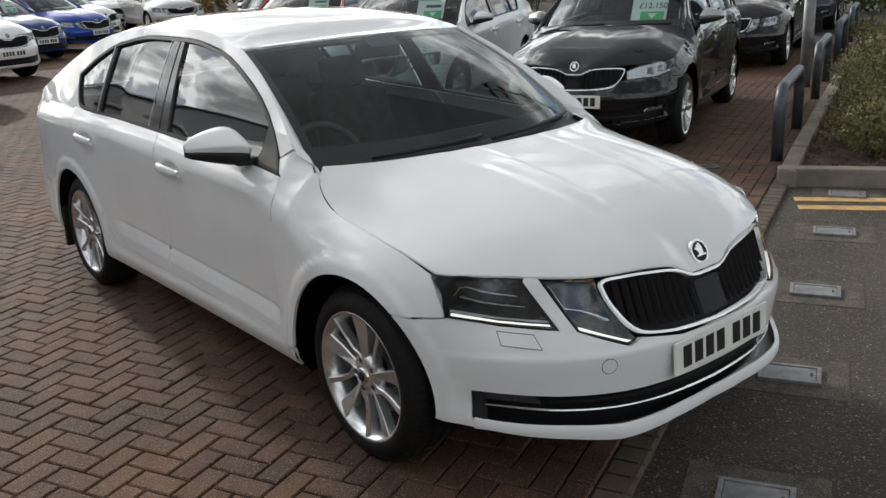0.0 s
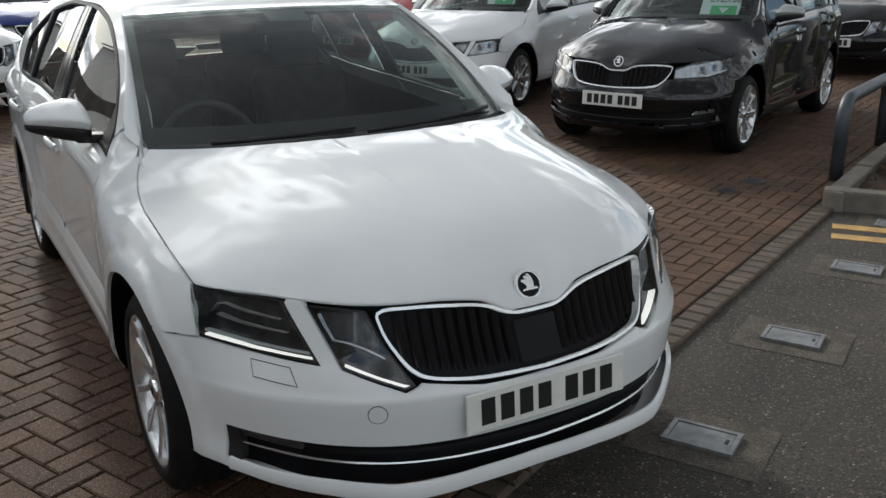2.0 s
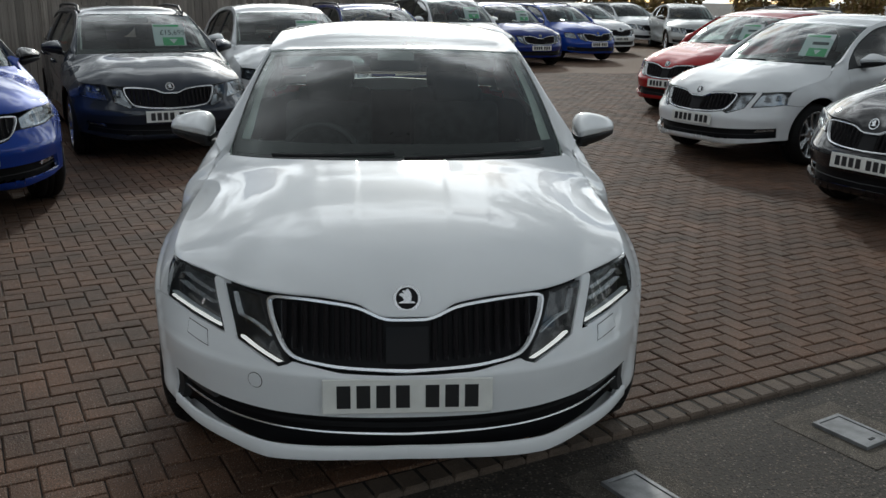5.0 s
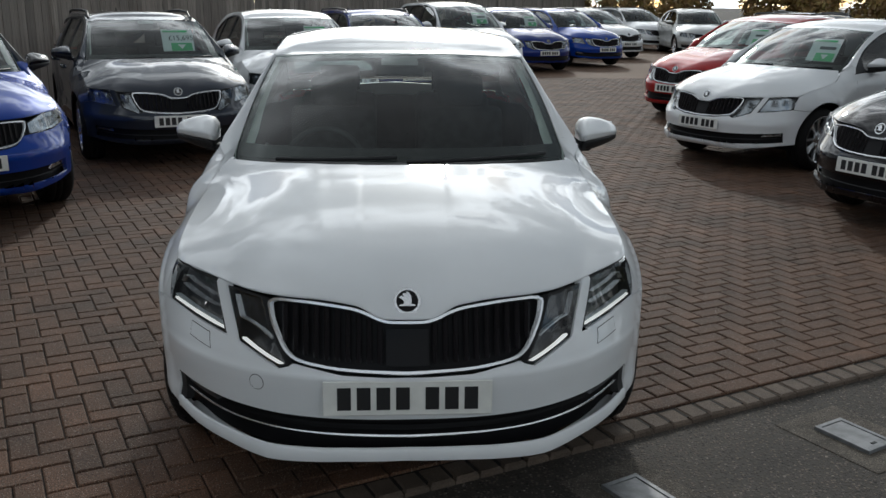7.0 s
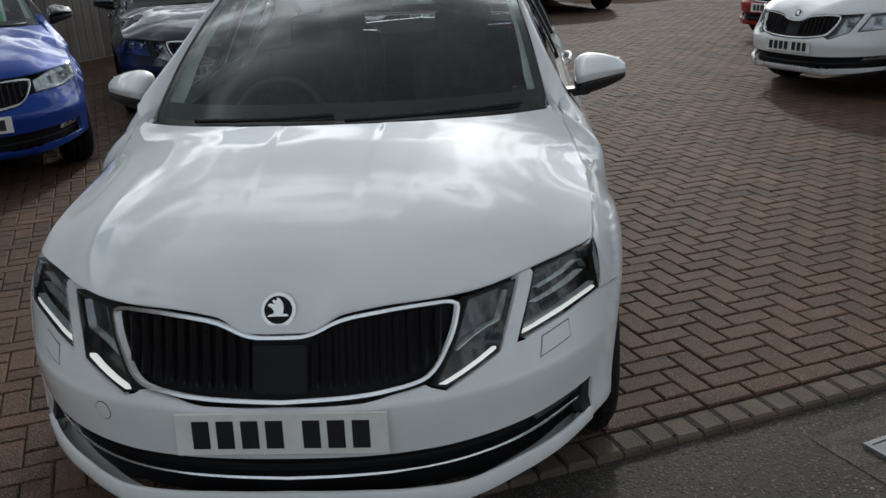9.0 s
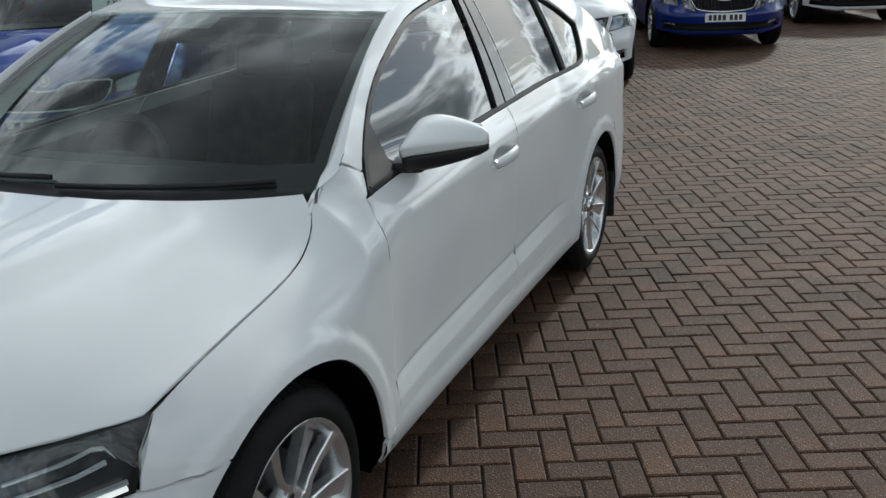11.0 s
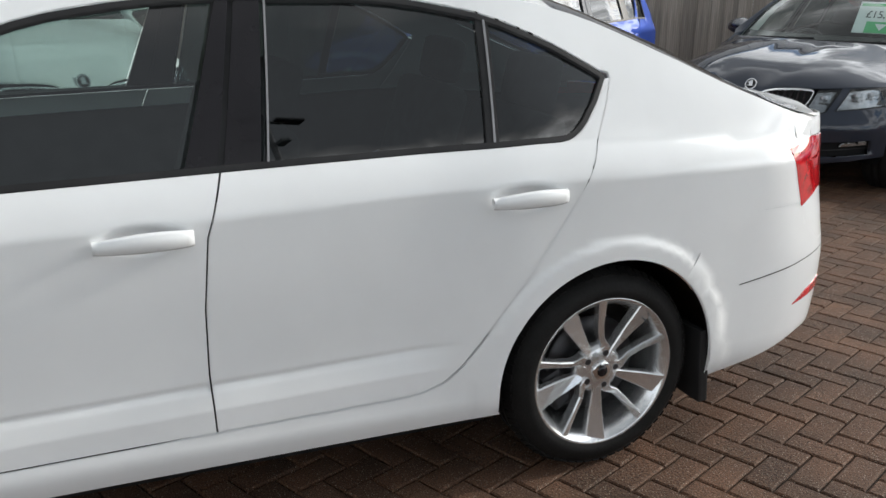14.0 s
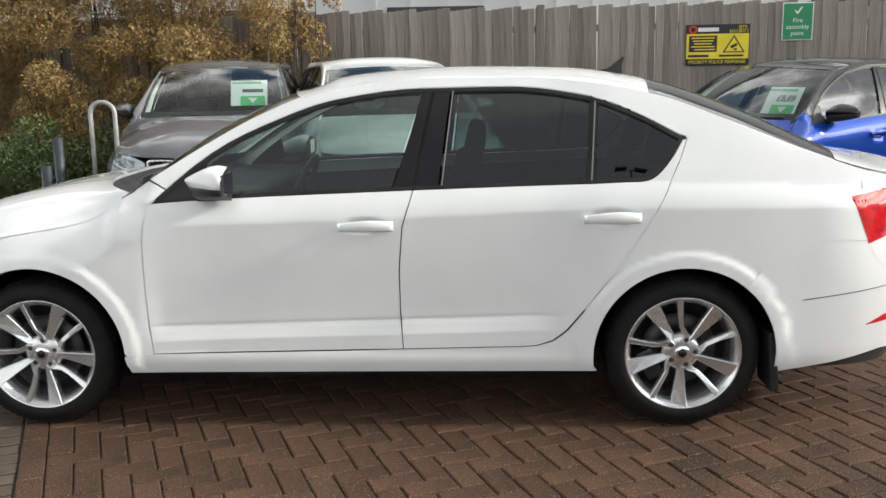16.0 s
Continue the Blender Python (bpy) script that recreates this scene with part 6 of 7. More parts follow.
def bush(name, base, spots, count, size, mat, seed, label, group="", twigs=10):
    """A shrub or a stretch of hedge: stems, twigs and leaves round clump centres."""
    r = np.random.RandomState(seed)
    e = new(name)
    e.location = base
    cs, rr = [s[:3] for s in spots], [s[3] for s in spots]
    for i in range(twigs):
        c = np.array(cs[r.randint(len(cs))]) + r.normal(0, 0.12, 3)
        st = np.array((c[0] + r.normal(0, 0.10), c[1] + r.normal(0, 0.10), 0.0))
        m1 = st + (c - st) * 0.5 + r.normal(0, 0.05, 3)
        part("stem", tube([st, m1, c + (0, 0, rr[0] * 0.5)], [0.022, 0.014, 0.004], 5), BARK, e)
    part("foliage", leaves(r, cs, rr, count, size), mat, e)["kind"] = "stuff"
    return tagged(e, label, "shrub" if name == "shrub" else "hedge", group)


# raised bed with a concrete kerb
c0 = Vector((3.66, 1.09, 0))
d1, d2 = Vector((math.cos(KERB_ANG), math.sin(KERB_ANG), 0)), Vector((math.cos(radians(-55)), math.sin(radians(-55)), 0))
bed = new("planting_bed")
tagged(bed, "raised planting bed with a worn concrete kerb", "planting bed", kind="structure")
for d, off, cnt, n in ((d1, -1, 13, Vector((math.sin(KERB_ANG), -math.cos(KERB_ANG), 0))), (d2, 1, 5, Vector((-math.sin(radians(-55)), math.cos(radians(-55)), 0)))):
    ang = math.atan2(d.y, d.x)
    for i in range(cnt):
        p = c0 + d * (0.455 + i * 0.91) + n * 0.0625
        kb = boxed((0, 0, 0.03), (0.90, 0.125, 0.15), 0.018)
        ob = part("kerb_stone", kb, CONCRETE, bed)
        ob.matrix_basis = Matrix.Translation((p.x, p.y, rng.normal(0, 0.003))) @ Matrix.Rotation(ang + rng.normal(0, 0.006), 4, "Z")
sc = grid(lambda u, v: tuple(c0 + d1 * (0.1 + 11.6 * u) + d2 * (0.12 + 4.3 * v) + Vector((0, 0, 0.05 + 0.05 * noise.noise(Vector((u * 60, v * 22, 0))) + 0.03 * noise.noise(Vector((u * 200, v * 80, 3)))))), 110, 44, 0, 1, 0, 1, flip=True)
part("soil", sc, SOIL, bed, "dark soil with dead leaves")
lit_v, lit_f = [], []
for _ in range(1600):
    p = c0 + d1 * rng.uniform(0.15, 6) + d2 * rng.uniform(0.15, 2.5)
    a = rng.uniform(0, 6.28)
    s = rng.uniform(0.008, 0.02)
    k = len(lit_v)
    for t, q in ((0, 1), (1.57, 0.6), (3.14, 1), (4.71, 0.6)):
        lit_v.append((p.x + s * q * math.cos(a + t), p.y + s * q * math.sin(a + t), 0.085 + rng.uniform(-0.02, 0.02)))
    lit_f.append((k, k + 1, k + 2, k + 3))
LITTER = leaf_material("leaf_litter", [(0.05, 0.03, 0.015), (0.12, 0.06, 0.03), (0.16, 0.10, 0.05)], 0.8)
part("leaf_litter", (lit_v, lit_f), LITTER, bed)["kind"] = "stuff"
sr_ = np.random.RandomState(3)
for i in range(8):
    p = c0 + d1 * (0.95 + i * 1.25) + d2 * 0.62
    spots = [(sr_.normal(0, 0.22), sr_.normal(0, 0.2), 0.20 + sr_.uniform(-0.08, 0.14), sr_.uniform(0.20, 0.29)) for _ in range(8)]
    bush("shrub", (p.x, p.y, 0.06), spots, 6500 if i < 3 else 2500, 0.014 if i < 3 else 0.022, LEAF_SHRUB, 20 + i, "rounded olive-green shrub in the planting bed", "bed shrubs")
    if i < 5:
        p2 = p + d2 * 1.15
        bush("shrub", (p2.x, p2.y, 0.06), [(a, b, c * 1.05, r) for a, b, c, r in spots], 3500, 0.018, LEAF_SHRUB, 50 + i, "rounded olive-green shrub in the planting bed", "bed shrubs")


# hoop barriers and posts
def hoop(p0, p1, h, r, mat, label, group, R=0.17):
    p0, p1 = Vector(p0), Vector(p1)
    d = (p1 - p0)
    pts = [p0]
    for i in range(9):
        t = math.pi / 2 * i / 8
        pts.append(p0 + d.normalized() * (R - R * math.cos(t)) + Vector((0, 0, h - R + R * math.sin(t))))
    for i in range(9):
        t = math.pi / 2 * i / 8
        pts.append(p1 - d.normalized() * (R - R * math.sin(t)) + Vector((0, 0, h - R + R * math.cos(t))))
    pts.append(p1)
    e = part("hoop_barrier", tube(pts, r, 14), mat, None, smooth=True)
    return tagged(e, label, "barrier", group)


for a in (0.80, 4.25, 7.7, 11.1):
    q0, q1 = c0 + d1 * a - d2 * 0.10, c0 + d1 * (a + 1.5) - d2 * 0.10
    hoop((q0.x, q0.y, -0.05), (q1.x, q1.y, -0.05), 0.63, 0.048, HOOP_GREY, "dark grey steel hoop barrier beside the bed", "hoop barriers")
lp = Vector((8.3, 3.48, 0))
post = new("lamp_post")
post.location = (lp.x, lp.y, 0)
cn = bmesh.new()
bmesh.ops.create_cone(cn, cap_ends=True, segments=16, radius1=0.068, radius2=0.068, depth=1.3, matrix=Matrix.Translation((0, 0, 0.65)))
bmesh.ops.create_cone(cn, cap_ends=True, segments=16, radius1=0.068, radius2=0.058, depth=0.10, matrix=Matrix.Translation((0, 0, 1.35)))
part("base", cn, POST_GREY, post, smooth=True)
part("shaft", tube([(0, 0, 1.38), (0, 0, 7.7)], [0.058, 0.045], 14), POST_GREY, post, smooth=True)
for sg in (-1, 1):
    hb = boxed((0, 0, 0), (0.42, 0.26, 0.10), 0.03, Matrix.Rotation(sg * radians(10), 4, "Y"))
    bmesh.ops.translate(hb, verts=hb.verts, vec=(sg * 0.34, 0, 7.72))
    part("lamp_head", hb, DARK_METAL, post)
part("arm", tube([(-0.3, 0, 7.68), (0.3, 0, 7.68)], 0.025, 8), POST_GREY, post, smooth=True)
part("camera_housing", boxed((-0.22, -0.05, 6.95), (0.34, 0.13, 0.12), 0.02), POST_GREY, post)
part("camera_housing", boxed((0.10, 0.10, 6.75), (0.14, 0.30, 0.12), 0.02), POST_GREY, post)
post.rotation_euler = (0, 0, radians(80))
tagged(post, "grey steel lamp post beside the planting bed", "lamp post")
bl = c0 + d1 * 1.9 + d2 * 0.95
bol = new("bollard")
bol.location = (bl.x + 0.25, bl.y - 0.1, 0.05)
cn = bmesh.new()
bmesh.ops.create_cone(cn, cap_ends=True, segments=14, radius1=0.055, radius2=0.055, depth=0.9, matrix=Matrix.Translation((0, 0, 0.45)))
part("shaft", cn, HOOP_GREY, bol, smooth=True)
cn = bmesh.new()
bmesh.ops.create_cone(cn, cap_ends=True, segments=14, radius1=0.058, radius2=0.058, depth=0.07, matrix=Matrix.Translation((0, 0, 0.78)))
part("band", cn, CARD_WHITE, bol, "white reflecting band", smooth=True)
tagged(bol, "dark bollard with a white band among shrubs", "bollard")


# ---- fence ----
def fence_run(name, pts, height, single, seed, label):
    """A close-boarded fence along a line of points; boards overlap a little and differ in height."""
    r = np.random.RandomState(seed)
    e = new(name)
    tagged(e, label, "fence", kind="structure")
    vs, fs = [], []
    base = {}
    n = 0
    for a, b in zip(pts, pts[1:]):
        a, b = Vector((*a, 0)), Vector((*b, 0))
        d = b - a
        ln = d.length
        d.normalize()
        nrm = Vector((d.y, -d.x, 0))
        ang = math.atan2(d.y, d.x)
        k = int(ln / 0.086)
        step_ = ln / k
        for i in range(k):
            p = a + d * (i + 0.5) * step_
            hh = height + r.normal(0, 0.008)
            m = Matrix.Translation(p + nrm * (0.012 if i % 2 else 0.022)) @ Matrix.Rotation(ang + r.normal(0, 0.03), 4, "Z") @ Matrix.Rotation(r.normal(0, 0.004), 4, "Y")
            if n < single:
                key = i % 5
                if key not in base:
                    bm = bmesh.new()
                    box(bm, (0, 0, (height + 0.01 * key) / 2), (0.098, 0.016, height + 0.01 * key - 0.02), 0.003, seg=1)
                    base[key] = bpy.data.meshes.new("board")
                    bm.to_mesh(base[key])
                    bm.free()
                    base[key].materials.append(FENCE_WOOD)
                o = new("board", base[key])
                o.parent = e
                o.matrix_basis = m
                n += 1
            else:
                c = len(vs)
                for x in (-0.049, 0.049):
                    for y in (-0.008, 0.008):
                        for z in (0.0, hh):
                            vs.append(tuple(m @ Vector((x, y, z))))
                fs += [tuple(c + q for q in f) for f in ((0, 1, 3, 2), (4, 6, 7, 5), (0, 4, 5, 1), (2, 3, 7, 6), (1, 5, 7, 3))]
        m = max(1, int(ln / 2.6))
        for i in range(m + 1):
            p = a + d * (ln * i / m)
            pb = boxed((0, 0, height / 2 + 0.02), (0.10, 0.09, height + 0.04), 0.008, seg=1)
            o = part("post", pb, FENCE_WOOD, e)
            o.matrix_basis = Matrix.Translation(p + nrm * 0.03) @ Matrix.Rotation(ang, 4, "Z")
        for z in (0.35, height * 0.55, height - 0.25):
            o = part("rail", boxed((ln / 2, 0.03, z), (ln, 0.04, 0.08)), FENCE_WOOD, e)
            o.matrix_basis = Matrix.Translation(a) @ Matrix.Rotation(ang, 4, "Z")
    if vs:
        part("board_run", (vs, fs), FENCE_WOOD_ALL, e)["kind"] = "stuff"
    return e


FENCE_A = [(-8.1, -6.5), (-7.6, -2.0), (-7.2, 2.6), (-6.7, 7.2), (-5.3, 11.6)]
FENCE_B = [(-5.3, 11.6), (-2.2, 15.2), (1.0, 20.5), (4.5, 28.0), (9.0, 39.0)]
fence_run("fence", FENCE_A, 2.21, 215, 1, "weathered grey close-boarded timber fence")
fence_run("fence", FENCE_B, 2.15, 0, 2, "weathered grey close-boarded timber fence far along the lot")

# white shed beyond the fence
bw = new("warehouse")
part("wall", boxed((-15.0, 6.0, 3.0), (8.0, 40.0, 6.0), 0.02), CLADDING, bw, "white sheet cladding")
for i in range(66):
    part("rib", boxed((-10.985, -13.7 + i * 0.6, 3.0), (0.03, 0.05, 6.0)), CLADDING, bw)
part("roof", boxed((-15.0, 6.0, 6.1), (8.6, 40.6, 0.2), 0.03), ROOF_SHEET, bw)
for y in (-2.0, 1.1, 8.0):
    part("louvre", boxed((-10.96, y, 2.45), (0.06, 1.6, 0.12), 0.01), DARK_METAL, bw)
tagged(bw, "long white clad warehouse beyond the fence", "building")

# taller gabled hall further along, seen mirrored in the side glass
hall = new("warehouse")
hx0, hx1, hy0, hy1, he, hr_ = -21.0, -11.6, 27.0, 44.0, 8.0, 11.0
wall_v = [(x, y, z) for y in (hy0, hy1) for x, z in ((hx0, -0.03), (hx1, -0.03), (hx1, he), ((hx0 + hx1) / 2, hr_ - 0.1), (hx0, he))]
part("wall", (wall_v, [(0, 1, 2, 3, 4), (9, 8, 7, 6, 5), (1, 6, 7, 2), (0, 4, 9, 5)]), CLADDING, hall, "white sheet cladding")
for sg in (-1, 1):
    xm, xe = (hx0 + hx1) / 2, (hx0 + hx1) / 2 + sg * 5.0
    rv = [(x, y, z + d) for d in (0.0, 0.15) for x, z in ((xm, hr_), (xe, he - 0.05)) for y in (hy0 - 0.3, hy1 + 0.3)]
    part("roof", (rv, [(0, 1, 3, 2), (4, 6, 7, 5), (0, 4, 5, 1), (2, 3, 7, 6), (0, 2, 6, 4), (1, 5, 7, 3)]), ROOF_SHEET, hall)
tagged(hall, "tall white gabled hall beyond the fence", "building")

# hedge along the fence, with a rough edge; dark growth at the far end
hr = np.random.RandomState(5)
for i, (x, y) in enumerate([(-6.6, -5.6), (-6.5, -4.2), (-6.4, -2.9), (-6.5, -1.55)]):
    top = (3.3, 3.2, 3.1, 2.8)[i]
    spots = [(hr.normal(0, 0.30), -0.75 + 0.5 * k + hr.normal(0, 0.12), z + hr.normal(0, 0.12), hr.uniform(0.26, 0.48)) for z in np.linspace(0.3, top, 10) for k in range(4)]
    bush("hedge", (x, y, 0.0), spots, 62000, 0.018, LEAF_AUTUMN, 70 + i, "tall unkempt brown and olive autumn hedge", "fence hedge", 16)
for i, (x, y) in enumerate([(-4.9, -3.5), (-4.8, -2.5)]):
    spots = [(hr.normal(0, 0.22), hr.uniform(-0.6, 0.6), hr.uniform(0.2, 0.85), hr.uniform(0.22, 0.36)) for _ in range(12)]
    bush("shrub", (x, y, 0.0), spots, 9000, 0.022, LEAF_GREEN, 90 + i, "low green shrub in front of the hedge", "hedge shrubs", 8)
spots = [(hr.normal(0, 0.16), hr.uniform(-0.5, 0.6), z, hr.uniform(0.12, 0.24)) for z in np.linspace(1.75, 2.35, 6) for _ in range(2)]
bush("hedge", (-7.0, -0.45, 0.0), spots, 2600, 0.026, LEAF_AUTUMN, 99, "thin straggling hedge top over the fence", "fence hedge", 22)
for i in range(9):
    x, y = 8.5 + i * 2.3, 40.0 - i * 1.6
    spots = [(hr.normal(0, 0.8), hr.normal(0, 0.6), z, hr.uniform(0.8, 1.3)) for z in np.linspace(0.6, 4.2, 7)]
    bush("hedge", (x, y, 0.0), spots, 6500, 0.12, LEAF_AUTUMN, 120 + i, "dark tangled hedge at the end of the lot", "end hedge", 6)
for i in range(8):
    x, y = 17.5 + i * 0.9, 21.0 - i * 3.0
    spots = [(hr.normal(0, 0.8), hr.normal(0, 0.6), z, hr.uniform(0.8, 1.2)) for z in np.linspace(0.5, 2.6, 5)]
    bush("hedge", (x, y, 0.0), spots, 1100, 0.14, LEAF_GREEN, 140 + i, "green boundary hedge beside the lot", "side hedge", 6)
# hoop by the hedge
hoop((-3.2, -1.47, -0.02), (-3.2, -1.26, -0.02), 1.27, 0.02, HOOP_PALE, "pale galvanised steel hoop beside the hedge", "hedge posts", 0.10)
for x, y, h in ((-3.5, -1.92, 0.95), (-3.3, -1.95, 0.72)):
    c = bmesh.new()
    bmesh.ops.create_cone(c, cap_ends=True, segments=12, radius1=0.045, radius2=0.045, depth=h, matrix=Matrix.Translation((0, 0, h / 2)))
    o = part("post", c, HOOP_GREY, None, smooth=True)
    o.location = (x, y, -0.02)
    tagged(o, "short dark steel post beside the hedge", "post", "hedge posts")


# ---- signs ----
def lettering(text, size, mat, parent, m, name="lettering"):
    cu = bpy.data.curves.new("text", "FONT")
    cu.body, cu.size, cu.align_x, cu.align_y, cu.extrude = text, size, "CENTER", "CENTER", 0.0008
    tmp = bpy.data.objects.new("text", cu)
    scene.collection.objects.link(tmp)
    dg = bpy.context.evaluated_depsgraph_get()
    me = bpy.data.meshes.new_from_object(tmp.evaluated_get(dg))
    bpy.data.objects.remove(tmp)
    me.materials.clear()
    me.materials.append(mat)
    o = new(name, me)
    o.parent = parent
    o.matrix_basis = m
    return o


def on_fence(y):
    """Place and turn on the fence's face; local x runs along the board, z up, -y out of it."""
    f = FENCE_A
    for a, b in zip(f, f[1:]):
        if a[1] <= y <= b[1]:
            t = (y - a[1]) / (b[1] - a[1])
            ang = math.atan2(b[1] - a[1], b[0] - a[0])
            nrm = Vector((b[1] - a[1], -(b[0] - a[0]), 0)).normalized()
            return Vector((a[0] + (b[0] - a[0]) * t, y, 0)) + nrm * 0.045, ang
    return Vector((-6, y, 0)), math.pi / 2


SIGN_YELLOW = material("sign_yellow", (0.75, 0.60, 0.03), 0.4, vary=0.06, scale=6)
SIGN_BLACK = material("sign_black", (0.012, 0.012, 0.013), 0.4)
SIGN_GREEN = material("sign_green", (0.015, 0.24, 0.10), 0.4, vary=0.06, scale=6)
SIGN_WHITE = material("sign_white", (0.75, 0.75, 0.73), 0.4)
SIGN_RED = material("sign_red", (0.55, 0.03, 0.02), 0.4)
p, ang = on_fence(4.72)
sec = new("security_sign")
sec.matrix_basis = Matrix.Translation((p.x, p.y, 1.725)) @ Matrix.Rotation(ang, 4, "Z") @ Matrix.Scale(1.10, 4)
tagged(sec, "black and yellow security warning sign on the fence", "sign")
UP = Matrix.Rotation(radians(90), 4, "X")
part("board", boxed((0, 0, 0), (0.68, 0.012, 0.44), 0.003, seg=1), SIGN_BLACK, sec)
part("field", boxed((0, -0.0075, -0.015), (0.665, 0.004, 0.27)), SIGN_YELLOW, sec, "yellow warning field")
part("text_block", boxed((-0.155, -0.0105, 0.012), (0.30, 0.003, 0.175)), SIGN_BLACK, sec)
for i in range(5):
    part("bar", boxed((-0.155 + (0.02 if i == 4 else 0), -0.0125, 0.075 - i * 0.031), (0.25 - 0.03 * (i % 3), 0.002, 0.012)), SIGN_YELLOW, sec)
part("bar", boxed((-0.20, -0.0105, -0.118), (0.22, 0.003, 0.026)), SIGN_BLACK, sec)
part("bar", boxed((0.15, -0.0105, -0.118), (0.26, 0.003, 0.022)), SIGN_BLACK, sec)
tri = bmesh.new()
tv = [tri.verts.new((0.175 + x, -0.0105, z)) for x, z in ((-0.12, -0.085), (0.12, -0.085), (0.0, 0.105))]
tri.faces.new(tv)
part("triangle", tri, SIGN_BLACK, sec)
tri = bmesh.new()
tv = [tri.verts.new((0.175 + x, -0.0125, z)) for x, z in ((-0.095, -0.072), (0.095, -0.072), (0.0, 0.078))]
tri.faces.new(tv)
part("triangle_field", tri, SIGN_YELLOW, sec)
cb = boxed((0.175, -0.0145, -0.012), (0.075, 0.003, 0.03), 0, Matrix.Rotation(radians(-28), 4, "Y"))
box(cb, (0.192, -0.0145, -0.05), (0.03, 0.003, 0.02))
part("camera_symbol", cb, SIGN_BLACK, sec)
ring = [(-0.265 + 0.035 * math.cos(t), -0.011, 0.165 + 0.035 * math.sin(t)) for t in np.linspace(0, 2 * math.pi, 20, endpoint=False)]
part("emblem", tube(ring, 0.010, 6, True), SIGN_RED, sec, "small red round emblem")
part("bar", boxed((-0.10, -0.0085, 0.165), (0.22, 0.003, 0.042)), SIGN_WHITE, sec)
lettering("SITE", 0.052, SIGN_YELLOW, sec, Matrix.Translation((0.265, -0.009, 0.185)) @ UP)
lettering("SECURITY", 0.046, SIGN_YELLOW, sec, Matrix.Translation((0.225, -0.009, 0.143)) @ UP)
lettering("PRIORITY POLICE RESPONSE", 0.048, SIGN_YELLOW, sec, Matrix.Translation((0, -0.009, -0.185)) @ UP)
p, ang = on_fence(5.63)
fs_ = new("assembly_sign")
fs_.matrix_basis = Matrix.Translation((p.x, p.y, 1.98)) @ Matrix.Rotation(ang, 4, "Z") @ Matrix.Scale(1.1, 4)
tagged(fs_, "green fire assembly point sign on the fence", "sign")
part("board", boxed((0, 0, 0), (0.32, 0.010, 0.40), 0.003, seg=1), SIGN_WHITE, fs_)
part("field", boxed((0, -0.0065, 0), (0.30, 0.004, 0.38)), SIGN_GREEN, fs_)
tick = bmesh.new()
box(tick, (-0.022, -0.0095, 0.105), (0.035, 0.003, 0.016), 0, Matrix.Rotation(radians(48), 4, "Y"))
box(tick, (0.014, -0.0095, 0.118), (0.085, 0.003, 0.016), 0, Matrix.Rotation(radians(-56), 4, "Y"))
part("tick", tick, SIGN_WHITE, fs_)
for k, w in enumerate(("Fire", "assembly", "point")):
    lettering(w, 0.066, SIGN_WHITE, fs_, Matrix.Translation((0, -0.0095, 0.01 - 0.068 * k)) @ UP)


# ---- cars ----
hero = car("white_saloon", "liftback", "white", hero=True, label="glossy white liftback saloon with lit daytime lamps")

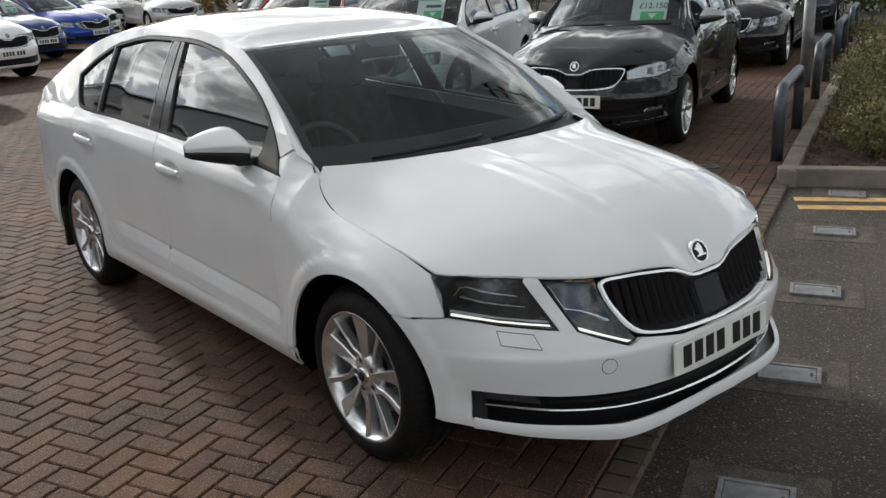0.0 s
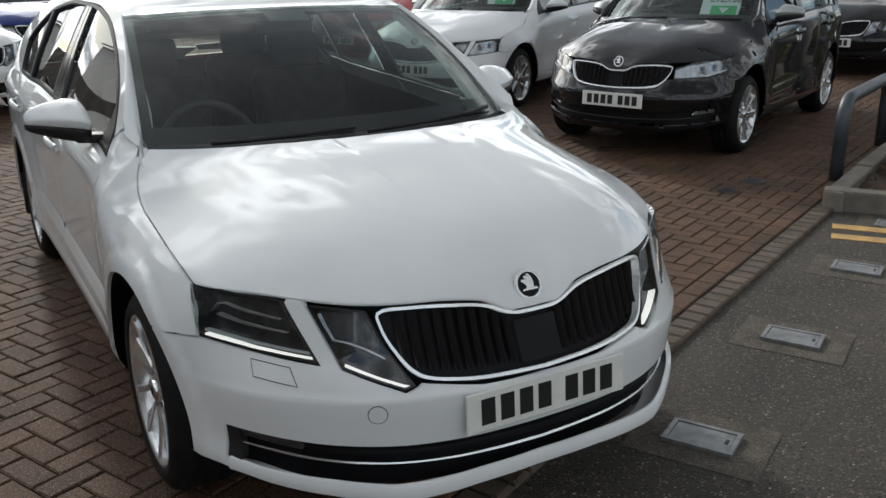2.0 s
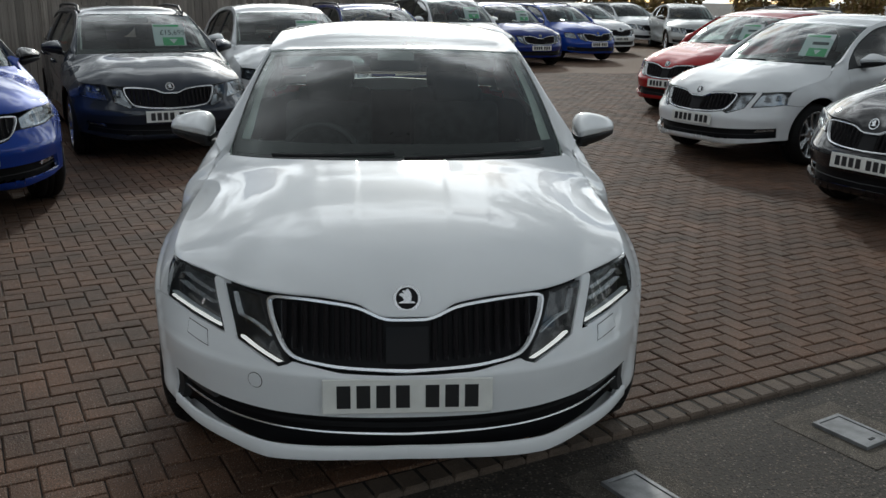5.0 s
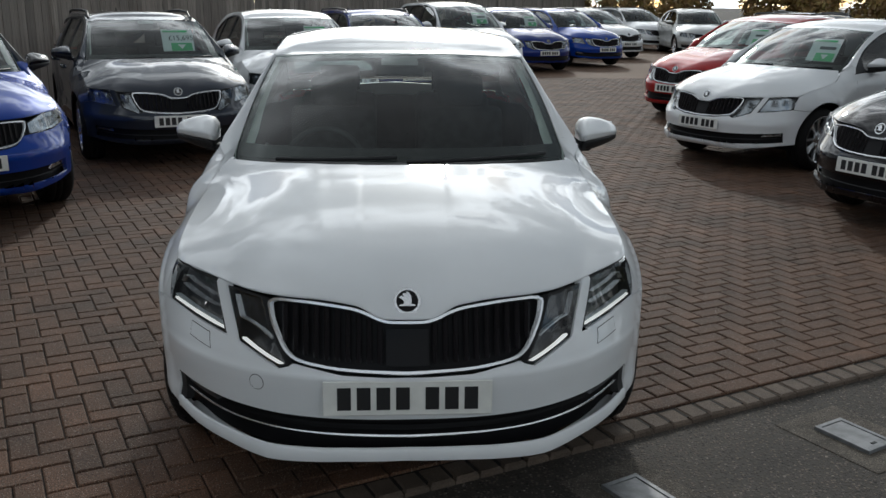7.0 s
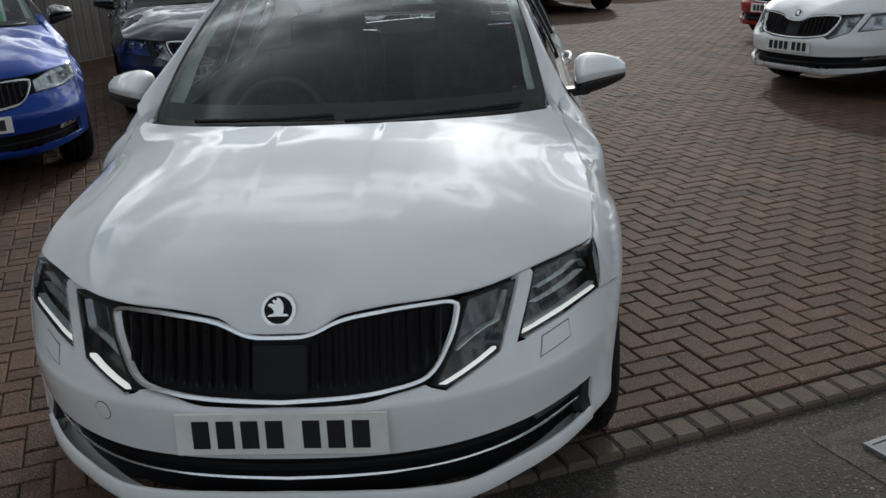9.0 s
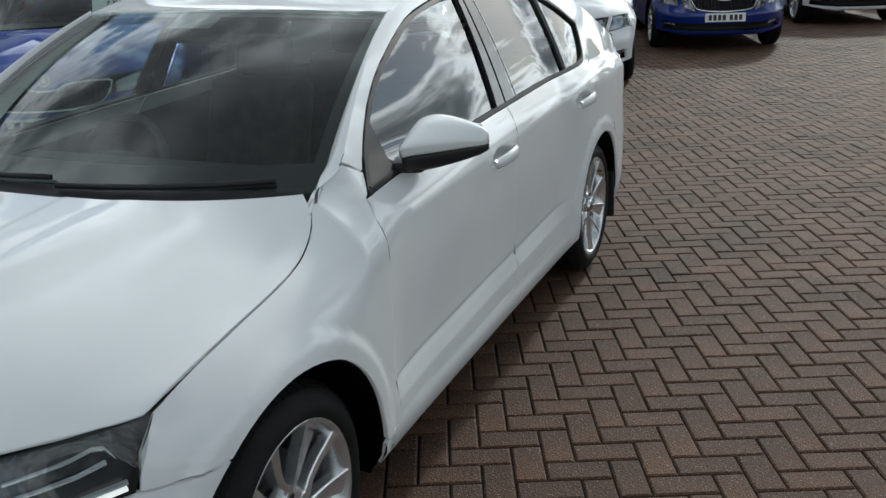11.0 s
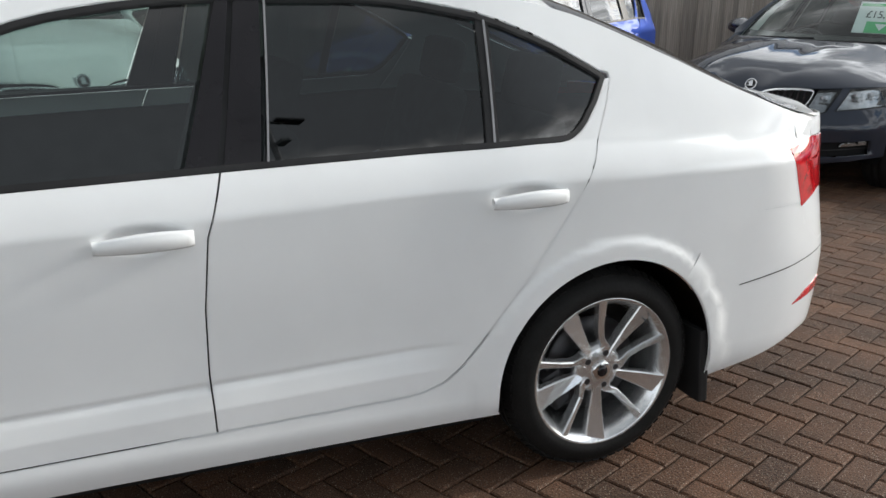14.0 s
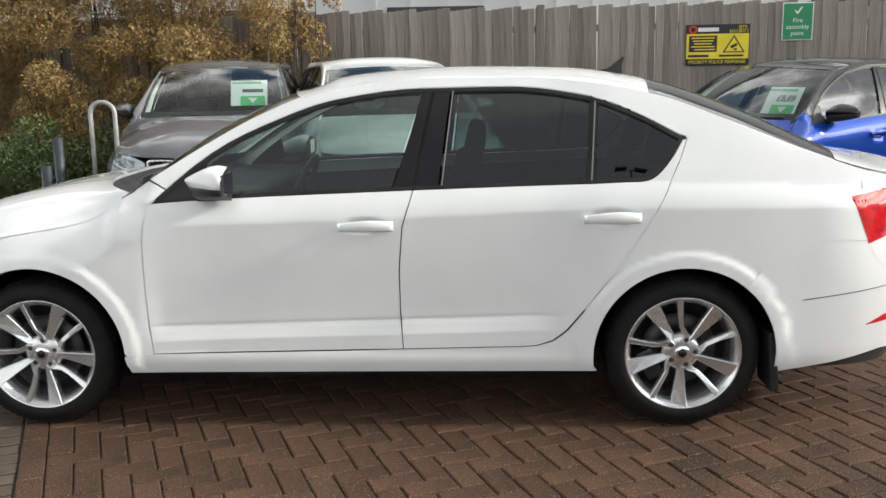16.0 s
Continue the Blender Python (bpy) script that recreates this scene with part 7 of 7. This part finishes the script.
DY = {"liftback": -0.77, "estate": -0.77, "hatch": -0.716, "suv": -0.77}
protos = {
    ("liftback", "split"): ("parked_saloon", "liftback", "split", False),
    ("estate", "split"): ("parked_estate", "estate", "split", True),
    ("hatch", "single"): ("parked_hatchback", "hatch", "single", False),
    ("suv", "single"): ("parked_suv", "suv", "single", False),
}
CARS = [
    # kind, lamps, colour, roof colour, badge, nose direction, label
    ("hatch", "single", "blue", "black", (-3.03, 3.10), (0.55, -0.835), "bright blue hatchback with a black roof"),
    ("estate", "split", "slate", None, (-2.12, 5.78), (0.39, -0.92), "dark slate estate car with black roof rails"),
    ("liftback", "split", "white", None, (-0.86, 7.78), (0.29, -0.957), "white saloon parked in a row by the fence"),
    ("estate", "split", "navy", None, (0.42, 11.35), (0.30, -0.954), "dark blue estate car parked by the fence"),
    ("suv", "single", "white", None, (2.12, 14.95), (0.33, -0.944), "white tall car with roof rails by the fence"),
    ("liftback", "split", "navy", None, (3.80, 18.55), (0.35, -0.937), "dark blue saloon parked by the fence"),
    ("estate", "split", "blue", None, (5.65, 20.45), (0.42, -0.907), "blue estate car parked by the fence"),
    ("liftback", "split", "white", None, (7.15, 23.9), (0.42, -0.907), "white saloon far along the row"),
    ("estate", "split", "white", None, (9.6, 28.8), (0.30, -0.954), "white estate car at the end of the row"),
    ("liftback", "split", "silver", None, (10.0, 25.2), (-0.10, -0.995), "silver saloon at the end of the lot"),
    ("hatch", "single", "black", "black", (3.53, 3.0), (-0.915, -0.403), "black hatchback with grey mirrors on paving"),
    ("liftback", "split", "white", None, (3.23, 5.86), (-0.87, -0.49), "white saloon with dark lower grille"),
    ("liftback", "split", "red", None, (4.05, 9.55), (-0.85, -0.53), "bright red saloon parked beside a white one"),
    ("estate", "split", "grey", None, (5.9, 13.0), (-0.78, -0.62), "grey estate car with roof rails"),
    ("estate", "split", "silver", None, (8.0, 16.6), (-0.72, -0.69), "silver estate car with roof rails"),
    ("liftback", "split", "black", None, (9.2, 5.35), (-0.915, -0.403), "black saloon parked behind a hatchback"),
    ("liftback", "split", "grey", None, (10.2, 8.6), (-0.86, -0.51), "grey saloon parked in the second row"),
    ("suv", "single", "slate", None, (15.0, 7.6), (-0.9, -0.43), "dark tall car far along the hoop barriers"),
    ("suv", "single", "grey", None, (-2.80, -0.42), (0.985, 0.17), "dark grey tall car facing the lot"),
    ("suv", "single", "white", None, (-2.65, 1.42), (0.965, 0.262), "tall white car between a grey and a blue car"),
]
made = {}
placed = []
for kind, lamps, colour, roof, badge, fwd, label in CARS:
    nm, kd, lm, rl = protos[(kind, lamps)]
    m = stand_car(None, badge, fwd, DY[kind])
    if (kind, lamps) not in made:
        ob = car(nm, kd, "white", False, lm, None, rl, label)
        ob.matrix_basis = m
        made[(kind, lamps)] = ob
        first = True
    else:
        ob = copy_thing(made[(kind, lamps)], m)
    placed.append((ob, colour, roof, label, m, kind))
for ob, colour, roof, label, m, kind in placed:
    tagged(ob, label, "car", "parked cars")
    if colour != "white":
        repaint(ob, colour, roof)
    if label.startswith("black hatchback"):
        for o in ob.children_recursive:
            if o.name.split(".")[0] == "mirror_cap":
                o.material_slots[0].link = "OBJECT"
                o.material_slots[0].material = PAINTS["silver"]


# price cards behind the windscreens
def price_card(m, text, x, kind):
    e = new("price_card")
    kz = 1.105 if kind == "suv" else 1.0
    e.matrix_basis = m @ pose(x, 0.70, 1.165 * kz, -32, 0, 0) @ Matrix.Scale(1.15, 4)
    part("card", boxed((0, 0, 0), (0.30, 0.004, 0.24)), CARD_WHITE, e)
    part("green_field", boxed((0.03, -0.0035, -0.075), (0.20, 0.003, 0.085)), CARD_GREEN, e, "green lower field")
    tri = bmesh.new()
    v = [tri.verts.new(q) for q in ((-0.01, -0.006, -0.05), (0.07, -0.006, -0.05), (0.03, -0.006, -0.10))]
    tri.faces.new(v)
    part("arrow", tri, CARD_WHITE, e)
    part("bar", boxed((-0.02, -0.0035, 0.095), (0.24, 0.003, 0.02)), CARD_GREEN, e)
    if text:
        lettering(text, 0.075, CARD_INK, e, Matrix.Translation((0.03, -0.004, 0.02)) @ UP)
    else:
        part("bar", boxed((0.03, -0.0035, 0.02), (0.17, 0.003, 0.03)), CARD_INK, e)
    tagged(e, "white and green price card behind the windscreen", "price card", "price cards")


TEXTS = {0: "£8,89", 1: "£15,695", 2: "", 10: "£12,150", 11: "", 18: "", 4: "", 5: "", 12: ""}
for i, t in TEXTS.items():
    price_card(placed[i][4], t, 0.30, placed[i][5])

# ---- paving blocks that the camera passes nearest ----
for (cu, cv_, su, sv_), dz, tilt in brick_jobs:
    key = (round(su, 3), round(sv_, 3))
    if key not in shared:
        v, f = block_mesh(-su / 2 + J, su / 2 - J, -sv_ / 2 + J, sv_ / 2 - J, 0.0, depth=0.013)
        shared[key] = mesh_from("brick", v, f, BRICK, smooth=False)
    o = new("brick", shared[key])
    o.parent = pave
    o.matrix_basis = pose(cu, cv_, dz, tilt[0], tilt[1], 0)
